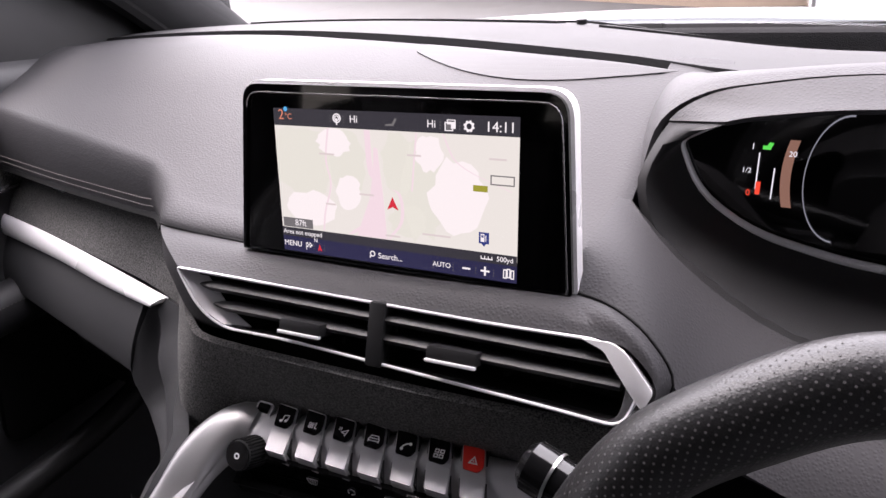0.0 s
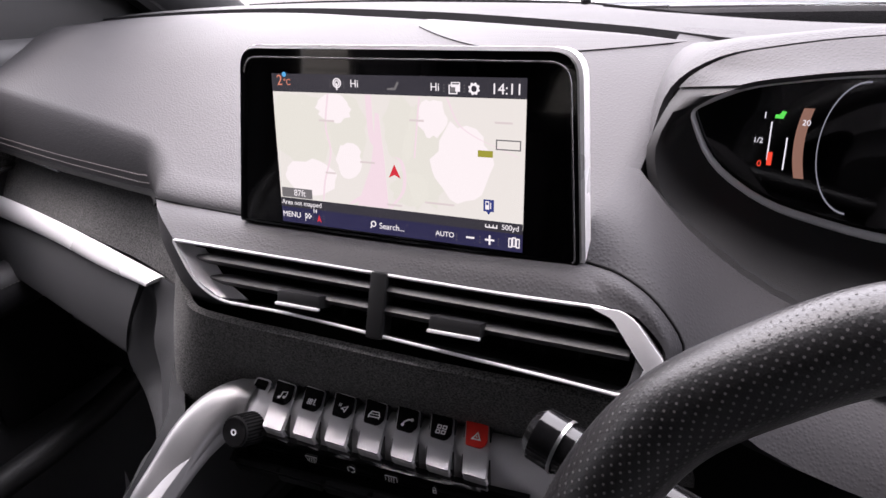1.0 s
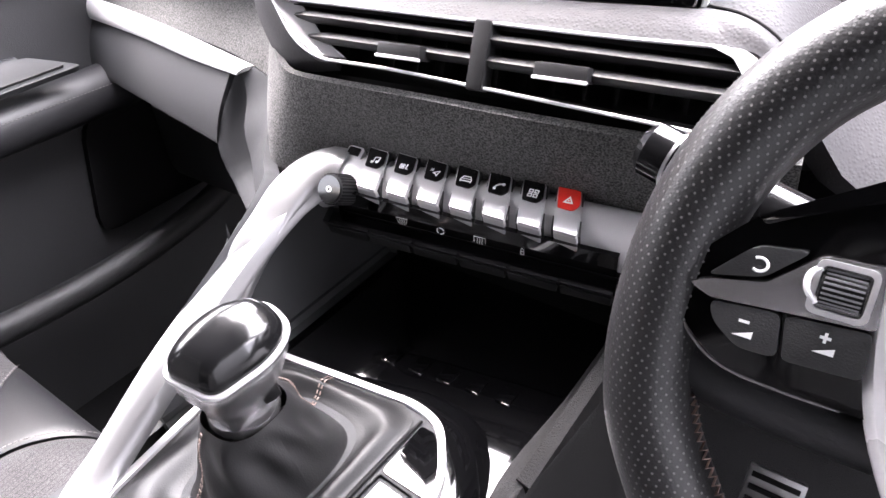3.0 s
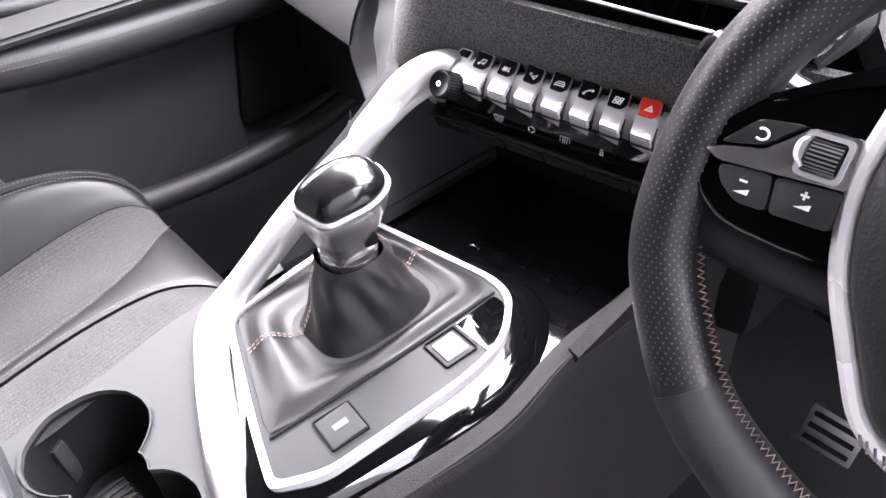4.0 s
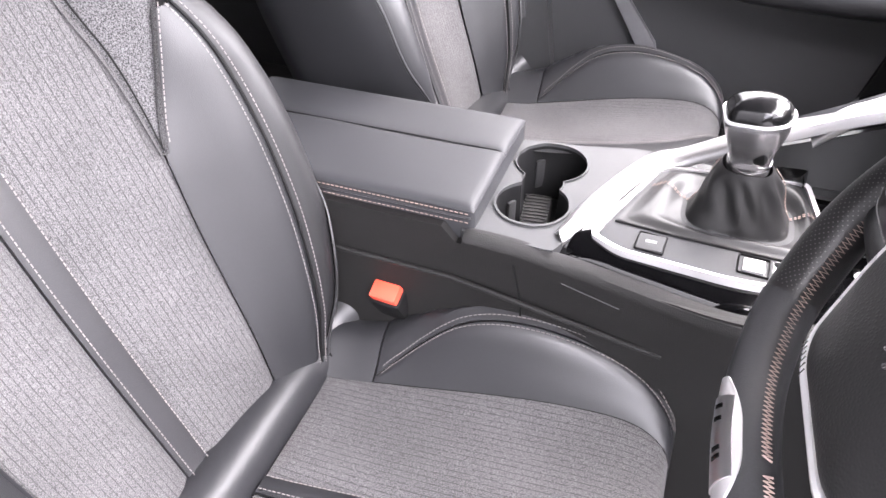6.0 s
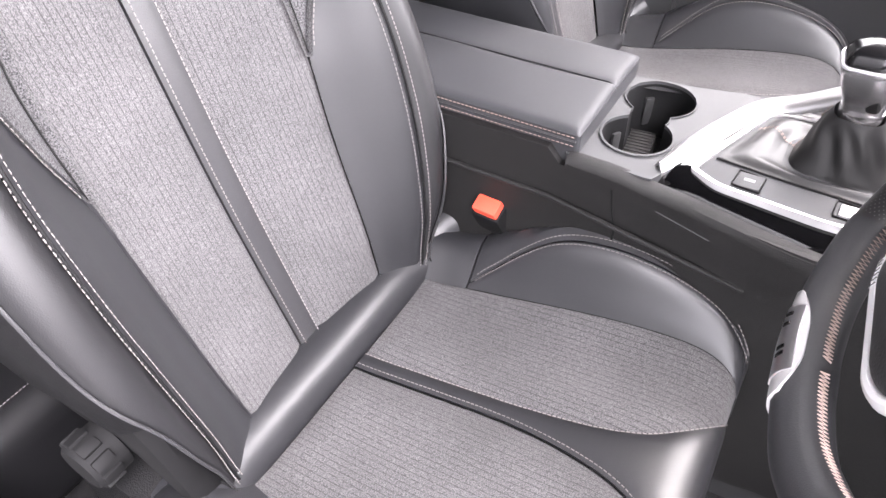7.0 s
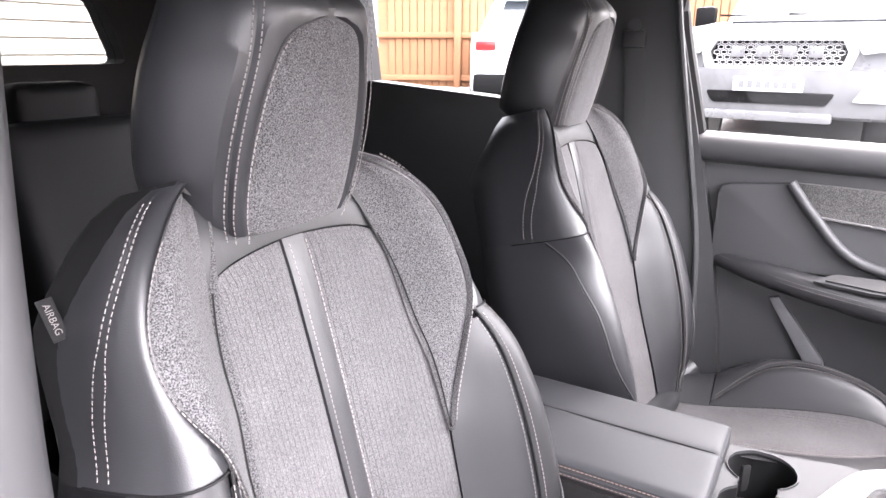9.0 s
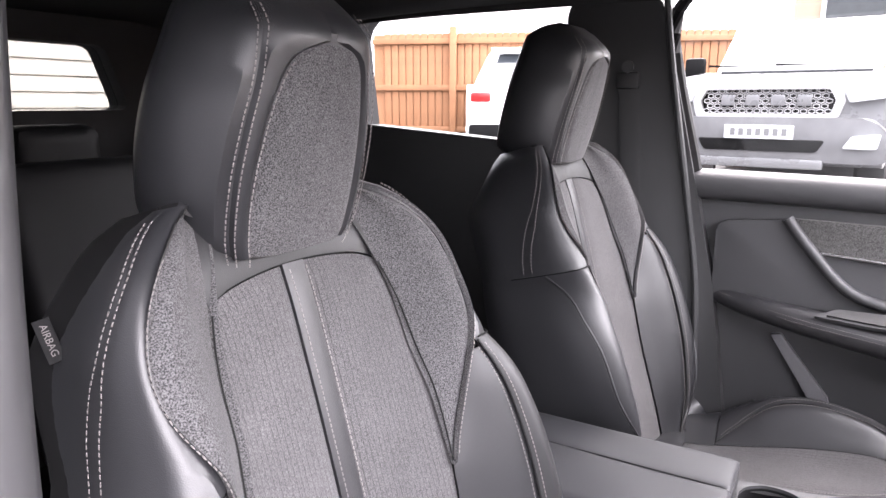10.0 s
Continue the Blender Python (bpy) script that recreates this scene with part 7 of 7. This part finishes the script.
        part("wheel_rib", box(0.006, 0.012, 0.02, 0.002, knob_at @ pose(0.028 * math.cos(a), 0.028 * math.sin(a), 0.011, 0, 0, math.degrees(a))), BLACK, wheel_knob)
    # headrest
    head = curve([(0, 0.088, 0.0), (0.03, 0.102, 0.0), (0.08, 0.108, 0.0), (0.13, 0.103, 0.0), (0.17, 0.09, 0.0), (0.2, 0.08, 0.0), (0.225, 0.066, 0.0), (0.242, 0.045, 0.0)])
    LEAN = radians(-14)
    hu, hf = Vector((0, -math.sin(LEAN), math.cos(LEAN))), Vector((0, math.cos(LEAN), math.sin(LEAN)))
    base = UP_B * (0.612 + raised) - FW_B * 0.012

    def head_at(k, h, lift=0.0):
        """k runs round the headrest: 0 its front middle, +-1 its back middle."""
        a = abs(k)
        w = head(h)[0]
        end = min(1.0, (0.243 - h) / 0.035, (h + 0.006) / 0.014)
        dep = 0.062 * max(0.0, end) ** 0.5
        cs = curve([(0, 0, 0.012), (0.3, 0.52, 0.008), (0.46, 0.85, -0.006), (0.56, 1.0, -0.04), (0.66, 1.02, -0.085), (0.76, 0.86, -0.115), (1, 0, -0.125)])(a)
        return base + Vector((math.copysign(1, k) * cs[0] * w * (1 + lift * 8), 0, 0)) + hu * h + hf * ((cs[1] + 0.06) * max(0.0, end) ** 0.5 - 0.06 + lift)

    CORE[0] = base + hu * 0.1 - hf * 0.05
    hrest = part("headrest", sheet(lambda k, h: head_at(k, h, -0.003), lin(-1, 1, 60), lin(-0.006, 0.242, 30)), LEATHER, seat, "black leather headrest")
    KS = curve([(0, 0.445), (0.08, 0.432), (0.15, 0.43), (0.2, 0.46), (0.225, 0.5)])
    KF = curve([(0.0, 0.37), (0.06, 0.365), (0.12, 0.35), (0.165, 0.335), (0.183, 0.305), (0.192, 0.25), (0.197, 0.16), (0.2, 0.03), (0.24, 0.02)])
    part("headrest_cloth", strip(head_at, lambda h: -KF(h), lambda h: KF(h), lin(0.004, 0.17, 22) + lin(0.174, 0.1995, 12), 16, 0.004, 0.006), CLOTH, hrest, "heather cloth face")
    for side in (-1, 1):
        part("headrest_side", strip(head_at, lambda h: side * (KF(h) + 0.003), lambda h: side * KS(h), lin(0.002, 0.225, 30), 5, 0.004, 0.006), LEATHER_SMOOTH, hrest)
        part("headrest_cheek", strip(head_at, lambda h: side * (KS(h) + 0.003), lambda h: side * 0.95, lin(0.002, 0.225, 30), 12, 0.004, 0.006), LEATHER_SMOOTH, hrest)
        st = bmesh.new()
        for off in (-0.014, 0.014):
            stitches(*seam(head_at, lambda h: side * (KS(h) + off), lin(0.008, 0.222, 44), 0.0035), bm=st)
        stitches(*seam(head_at, lambda h: side * (KF(h) + 0.012), lin(0.008, 0.185, 40), 0.0035), bm=st)
        part("stitching", st, THREAD, hrest)
        part("headrest_post", tube([base + Vector((side * 0.05, 0, 0)) + hu * 0.02 - hf * 0.06, base + Vector((side * 0.05, 0, 0)) + UP_B * (-0.03 - raised) - FW_B * 0.09], 0.006), CHROME, seat)
    return seat


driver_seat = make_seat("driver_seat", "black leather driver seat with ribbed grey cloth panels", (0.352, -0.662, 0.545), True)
passenger_seat = make_seat("passenger_seat", "black leather passenger seat with ribbed grey cloth panels and pale stitching", (-0.39, -0.652, 0.555), False, 0.02)


# ---- outside ----
ASPHALT = node_mat("wet_asphalt", (0.048, 0.048, 0.049), 0.6, scale=6, fine=120, bump=0.5, depth=0.01)
FENCE = node_mat("orange_brown_timber", (0.27, 0.125, 0.06), 0.75, scale=14, fine=60, bump=0.3, depth=0.003, var=0.3)
WHITE_PAINT = node_mat("white_car_paint", (0.6, 0.61, 0.63), 0.2, var=0.03, bump=0, coat=0.6)
SILVER_CAR = node_mat("silver_car_paint", (0.19, 0.19, 0.196), 0.28, 0.3, var=0.03, bump=0, coat=0.6)
RENDER_WALL = node_mat("white_rendered_wall", (0.75, 0.75, 0.74), 0.8, scale=4, fine=60, bump=0.2)
BRICKS = node_mat("pale_brick_wall", (0.36, 0.27, 0.2), 0.85, scale=10, fine=40, bump=0.4)
CLADDING = node_mat("cream_cladding", (0.4, 0.37, 0.32), 0.7, scale=5, fine=50, bump=0.1)
TYRE = node_mat("tyre_rubber", (0.02, 0.02, 0.02), 0.8, bump=0.3)
LAMP_RED = node_mat("red_lamp", (0.4, 0.02, 0.02), 0.2, bump=0)
LAMP_CLEAR = node_mat("clear_lamp", (0.7, 0.72, 0.74), 0.12, 0.3, bump=0)
DARK_GLASS = node_mat("dark_car_glass", (0.03, 0.035, 0.04), 0.05, bump=0, spread=0.02)


def land(x, y):
    return 0.075 * max(0.0, min(9.0, -x - 1.2))


structure("ground", sheet(lambda x, y: Vector((x, y, land(x, y))), [-400, -60, -20, -12] + lin(-10.2, -1.2, 12) + [0, 3, 10, 60, 400], [-400, -60, -20, -8, -4, 0, 4, 8, 20, 60, 400]), ASPHALT, "grey asphalt car park ground", "ground")

# timber fence: boards, rails and posts
FD = Vector((0.36, -0.93, 0)).normalized()
FO = Vector((-10.4, -4.0, 0.68))
fence = thing("fence", axes(FO, FD, (0, 0, 1)), "orange-brown timber board fence round the car park", "fence", kind="structure")
bmB = slab(rect(-0.057, 0, 0.057, 1.75), -0.012, 0.012, 0.003)
board = part("board", bmB, FENCE, fence)
for i in range(1, 60):
    o = new("board", board.data)
    o.parent = fence
    o.matrix_basis = pose(-4.0 + i * 0.128, 0, 0.004 * (i % 2))
board.matrix_basis = pose(-4.0, 0, 0)
for y in (0.15, 0.85, 1.62):
    part("rail", box(7.8, 0.09, 0.05, 0.008, pose(-0.1, y, -0.04)), FENCE, fence)
for x in (-2.6, -0.1, 2.4):
    part("post", box(0.11, 1.85, 0.1, 0.01, pose(x, 0.92, -0.07)), FENCE, fence)
part("backing", box(7.8, 1.72, 0.01, 0, pose(-0.1, 0.87, 0.03)), FENCE, fence)
part("notice", box(0.24, 0.4, 0.01, 0, pose(0.45, 1.35, -0.022)), node_mat("pale_blue_notice", (0.5, 0.65, 0.75), 0.6, bump=0), fence, "pale blue notice")
build = thing("rendered_building", (-15, -6.0, 0.6), "white rendered building behind the fence", "building", kind="structure")
part("wall", box(0.4, 9, 6.5, 0.02, pose(0, -2, 3.0)), RENDER_WALL, build)
part("dark_canopy", box(0.3, 2.2, 0.12, 0.02, pose(0.35, -2.6, 2.12)), BLACK, build)
build2 = thing("brick_building", (-15.5, 2.5, 0.6), "pale brick building with windows beyond the pickup", "building", kind="structure")
part("wall", box(0.4, 8, 6.5, 0.02, pose(0, 0, 3.0)), BRICKS, build2)
for y in (-2.9, -1.0, 1.0):
    w = part("window", ring(rect(-0.6, -0.5, 0.6, 0.5), rect(-0.52, -0.42, 0.52, 0.42), 0, 0.06, axes((0.2, y, 2.3), (0, 1, 0), (0, 0, 1))), WHITE_PAINT, build2)
    part("pane", box(0.02, 1.04, 0.84, 0, pose(0.215, y, 2.3)), DARK_GLASS, w)
shed = thing("cladded_building", (-1.5, -9.0, 0.0), "cream building clad in horizontal boards behind the car", "building", kind="structure")
part("wall", box(9, 0.2, 4.5, 0.02, pose(0, -0.15, 2.25)), CLADDING, shed)
for i in range(22):
    part("board", box(9, 0.04, 0.19, 0.008, pose(0, 0, 0.1 + 0.2 * i, 6, 0, 0)), CLADDING, shed)


def wheel_of(parent, p, r=0.34, w=0.24, ax=(1, 0, 0)):
    m = axes(p, ax, (0, 0, 1))
    t = part("wheel", tube([m @ Vector((-w / 2, 0, 0)), m @ Vector((-w / 2 + 0.03, 0, 0)), m @ Vector((w / 2 - 0.03, 0, 0)), m @ Vector((w / 2, 0, 0))], lambda k: r if 0.2 < k < 0.8 else r * 0.93, 28), TYRE, parent)
    part("rim", tube([m @ Vector((-w / 2 - 0.005, 0, 0)), m @ Vector((w / 2 + 0.005, 0, 0))], r * 0.62, 24), SILVER_PAINT, t)


# pickup that faces this car; local x across it, local y back from its nose
PM = axes((-5.65, -0.98, 0.3), Vector((0.09, 0.996, 0)), (-0.996, 0.09, 0))
pick = thing("pickup_truck", PM, "silver-grey pickup truck with honeycomb grille parked facing this car", "pickup truck")
part("body", slab(rounded([(0.1, 0.45), (0.05, 0.75), (0.1, 1.12), (0.35, 1.2), (1.3, 1.28), (1.5, 1.3), (5.2, 1.25), (5.2, 0.45)], 0.08), -0.9, 0.9, 0.06, 3, m=axes((0, 0, 0), (0, 1, 0), (0, 0, 1))), SILVER_CAR, pick)
part("cab", slab(rounded([(1.25, 1.25), (2.1, 1.82), (3.3, 1.84), (3.7, 1.25)], 0.08), -0.74, 0.74, 0.08, 3, m=axes((0, 0, 0), (0, 1, 0), (0, 0, 1))), SILVER_CAR, pick)
part("windscreen", box(1.36, 1.0, 0.03, 0.01, pose(0, 1.63, 1.56, 34, 0, 0)), DARK_GLASS, pick)
for x in (-0.55, 0.1):
    part("wiper", box(0.55, 0.02, 0.02, 0, pose(x, 1.3, 1.345, 0, 3, 0)), BLACK, pick)
part("bumper", slab(rounded([(-0.93, 0.5), (0.93, 0.5), (0.95, 0.72), (0.8, 0.86), (-0.8, 0.86), (-0.95, 0.72)], 0.06), -0.06, 0.2, 0.04, 3, m=axes((0, 0.06, 0), (1, 0, 0), (0, 0, 1))), node_mat("grey_bumper_paint", (0.14, 0.14, 0.145), 0.35, 0.2, bump=0, coat=0.3), pick, "grey bumper")
gr_o = rounded([(-0.56, 0.86), (0.56, 0.86), (0.6, 1.0), (0.53, 1.13), (-0.53, 1.13), (-0.6, 1.0)], 0.02)
gr_i = rounded([(-0.5, 0.89), (0.5, 0.89), (0.53, 1.0), (0.48, 1.09), (-0.48, 1.09), (-0.53, 1.0)], 0.015)
GMX = axes((0, 0.03, 0), (1, 0, 0), (0, 0, 1))
part("grille_frame", ring(gr_o, gr_i, 0.0, 0.06, GMX), SILVER_PAINT, pick, "pale grille frame")
part("grille_back", slab(gr_i, -0.02, 0.0, 0, m=GMX), BLACK, pick)
bm = bmesh.new()
for r in range(5):
    for c in range(17):
        x, z = -0.48 + 0.06 * c + 0.03 * (r % 2), 0.91 + 0.042 * r
        if abs(x) < 0.49:
            tube([GMX @ Vector((x + 0.027 * math.cos(a), z + 0.019 * math.sin(a), 0.03)) for a in [math.tau * k / 6 + 0.52 for k in range(6)]], 0.0055, 4, up=(0, 1, 0), closed=True, bm=bm)
part("grille_mesh", bm, SILVER_PAINT, pick, "honeycomb mesh")
for x, w in ((-0.3, 0.11), (-0.1, 0.11), (0.1, 0.11), (0.3, 0.11)):
    part("grille_block", box(w, 0.02, 0.09, 0.01, pose(x, -0.02, 1.0)), SILVER_CAR, pick)
for s in (-1, 1):
    part("headlamp", slab(rounded([(s * 0.62, 0.98), (s * 0.9, 1.02), (s * 0.92, 1.16), (s * 0.72, 1.14), (s * 0.58, 1.1)][::s], 0.03), 0.0, 0.1, 0.02, m=axes((0, 0.1, 0), (1, 0, 0), (0, 0, 1))), LAMP_CLEAR, pick)
    part("fog_lamp", slab(rounded([(s * 0.62, 0.62), (s * 0.86, 0.62), (s * 0.88, 0.74), (s * 0.68, 0.72)][::s], 0.02), 0.0, 0.06, 0.01, m=axes((0, -0.1, 0), (1, 0, 0), (0, 0, 1))), LAMP_CLEAR, pick)
    wheel_of(pick, (s * 0.8, 0.95, 0.38), 0.38, 0.26)
    wheel_of(pick, (s * 0.8, 4.2, 0.38), 0.38, 0.26)
    part("mirror", box(0.22, 0.12, 0.22, 0.05, pose(s * 1.02, 1.5, 1.35)), BLACK, pick)
part("lower_grille", slab(rounded([(-0.44, 0.58), (0.44, 0.58), (0.5, 0.68), (-0.5, 0.68)], 0.03), 0.1, 0.15, 0.01, m=axes((0, -0.0, 0), (1, 0, 0), (0, 0, 1))), BLACK, pick)
plate = part("number_plate", box(0.54, 0.02, 0.115, 0.008, pose(0, -0.19, 0.74)), WHITE_PAINT, pick, "white number plate")
for i in range(7):
    part("plate_bar", box(0.04, 0.004, 0.06, 0, pose(-0.2 + 0.067 * i, -0.202, 0.74)), GREY_MARK, plate)
part("skid_plate", box(1.0, 0.1, 0.08, 0.02, pose(0, -0.12, 0.48)), SILVER_CAR, pick)

# white hatchback seen past the headrest
hb = thing("white_hatchback", axes((-7.3, -3.8, 0.47), Vector((-0.45, 0.89, 0)), (-0.89, -0.45, 0)), "white hatchback parked by the fence", "car")
part("body", slab(rounded([(0.0, 0.3), (-0.05, 0.7), (0.08, 1.0), (0.5, 1.05), (3.6, 0.95), (4.2, 0.75), (4.2, 0.3)], 0.1), -0.86, 0.86, 0.08, 3, m=axes((0, 0, 0), (0, 1, 0), (0, 0, 1))), WHITE_PAINT, hb)
HB_LOW = [(-0.8, 0.06), (0.8, 0.06), (0.8, 3.0), (-0.8, 3.0)]
HB_TOP = [(-0.56, 0.62), (0.56, 0.62), (0.56, 1.9), (-0.56, 1.9)]
bm = bmesh.new()
lo, hi = [bm.verts.new((x, y, 0.97)) for x, y in HB_LOW], [bm.verts.new((x, y, 1.5)) for x, y in HB_TOP]
bm.faces.new(hi)
bm.faces.new(lo[::-1])
for k in range(4):
    bm.faces.new((lo[k], lo[(k + 1) % 4], hi[(k + 1) % 4], hi[k]))
bmesh.ops.bevel(bm, geom=bm.edges[:], offset=0.12, segments=4, affect="EDGES", profile=0.6)
part("cabin", bm, WHITE_PAINT, hb)


def car_pane(name, ks, lift):
    """A dark pane on one slope of the cabin."""
    q = [Vector((*HB_LOW[k], 0.97)) for k in ks] + [Vector((*HB_TOP[k], 1.5)) for k in ks[::-1]]
    mid = sum(q, Vector()) / 4
    nrm = (q[1] - q[0]).cross(q[3] - q[0]).normalized()
    nrm = nrm if nrm.dot(mid - Vector((0, 1.4, 1.2))) > 0 else -nrm
    bm = bmesh.new()
    a = [bm.verts.new(mid + (v - mid) * 0.76 + nrm * lift) for v in q]
    b = [bm.verts.new(mid + (v - mid) * 0.76 - nrm * 0.01) for v in q]
    bm.faces.new(a)
    for k in range(4):
        bm.faces.new((a[k], a[(k + 1) % 4], b[(k + 1) % 4], b[k]))
    return part(name, bm, DARK_GLASS, hb, "", False)


car_pane("rear_window", (0, 1), 0.006)
car_pane("side_window", (1, 2), 0.006)
car_pane("side_window", (3, 0), 0.006)
part("rear_wiper", box(0.4, 0.02, 0.02, 0, pose(0.1, 0.16, 1.12, 0, 8, 0)), BLACK, hb)
part("spoiler", box(1.1, 0.16, 0.04, 0.015, pose(0, 0.52, 1.5)), WHITE_PAINT, hb)
for s in (-1, 1):
    part("tail_lamp", box(0.26, 0.12, 0.12, 0.03, pose(s * 0.68, 0.03, 0.88)), LAMP_RED, hb)
    wheel_of(hb, (s * 0.78, 0.75, 0.31), 0.31, 0.2)
    wheel_of(hb, (s * 0.78, 3.3, 0.31), 0.31, 0.2)
part("number_plate", box(0.5, 0.02, 0.11, 0.005, pose(0, -0.05, 0.72)), node_mat("yellow_plate", (0.6, 0.5, 0.1), 0.5, bump=0), hb)
part("bumper", box(1.66, 0.12, 0.24, 0.05, pose(0, 0.0, 0.42)), BLACK, hb)

# own bonnet and what stands ahead
structure("bonnet", sheet(lambda x, v: Vector((x, 0.86 - 0.1 * (x / 0.7) ** 2 + 0.95 * v, 1.06 - 0.02 * (x / 0.75) ** 2 - 0.16 * v ** 1.6)), lin(-0.78, 0.78, 20), lin(0, 1, 14), 0.03), node_mat("pale_silver_paint", (0.62, 0.65, 0.68), 0.22, 0.3, var=0.03, bump=0, coat=0.7), "pale silver bonnet beyond the windscreen", "bonnet")
structure("scuttle", box(1.45, 0.1, 0.03, 0.01, pose(0, 0.79, 1.03)), BLACK, "black scuttle panel below the windscreen", "scuttle")
for x in (-0.3, 0.25):
    structure("wiper_left" if x < 0 else "wiper_right", tube([(x - 0.3, 0.82, 1.052), (x + 0.32, 0.8, 1.056)], 0.006, 6), BLACK, "black wiper blade at the windscreen base", "wiper")
# unseen wall, added only to hold side light off the driver seat's rear
light_blocker = thing("side_light_blocker", (2.0, -6.0, 0), "unseen tall dark grey wall added to block side light from the rear half of the car", "wall", kind="structure")
part("wall", box(0.3, 11.8, 4.2, 0.02, pose(0, 0, 2.1)), node_mat("light_blocker_grey", (0.075, 0.08, 0.085), 0.85, scale=5, fine=50, bump=0.3), light_blocker)
wallf = thing("brown_wall", (0, 9, 0), "brown wall and hedge ahead of the car", "wall", kind="structure")
part("wall", box(20, 0.3, 2.6, 0.02, pose(0, 0, 1.3)), BRICKS, wallf)
fc = thing("parked_car_ahead", axes((0.9, 5.2, 0), (1, 0.1, 0), (-0.1, 1, 0)), "white car parked nose-on ahead", "car")
part("body", slab(rounded([(0.0, 0.3), (-0.03, 0.7), (0.2, 0.88), (1.1, 1.0), (3.9, 1.0), (4.0, 0.3)], 0.1), -0.86, 0.86, 0.08, 3, m=axes((0, 0, 0), (0, 1, 0), (0, 0, 1))), WHITE_PAINT, fc)
part("cabin", slab(rounded([(1.0, 0.98), (1.8, 1.45), (3.2, 1.48), (3.9, 0.98)], 0.1), -0.68, 0.68, 0.1, 3, m=axes((0, 0, 0), (0, 1, 0), (0, 0, 1))), DARK_GLASS, fc)
for s in (-1, 1):
    part("headlamp", box(0.34, 0.1, 0.14, 0.04, pose(s * 0.62, 0.04, 0.76)), LAMP_CLEAR, fc)
    wheel_of(fc, (s * 0.78, 0.8, 0.32), 0.32, 0.2)
part("grille", box(0.7, 0.05, 0.16, 0.03, pose(0, -0.02, 0.68)), BLACK, fc)

# driver's door, standing open beside the camera
od = thing("door_2", axes((0.82, 0.45, 0), (0.95, 0.31, 0), (0, 0, 1)), "open black driver door", "car door", kind="structure")
part("door_panel", slab(rounded([(0.0, 0.28), (1.15, 0.28), (1.2, 0.8), (1.15, 1.1), (0.0, 1.05)], 0.06), -0.05, 0.05, 0.02), PLASTIC, od)
part("door_frame", tube(path([(0.0, 1.05, 0), (0.5, 1.42, 0), (1.05, 1.46, 0), (1.15, 1.1, 0)], 24), 0.025, 8), BLACK, od)
part("armrest", tube(path([(0.15, 0.8, 0.06), (0.5, 0.78, 0.1), (1.05, 0.85, 0.06)], 16), 0.03, 10), LEATHER, od)
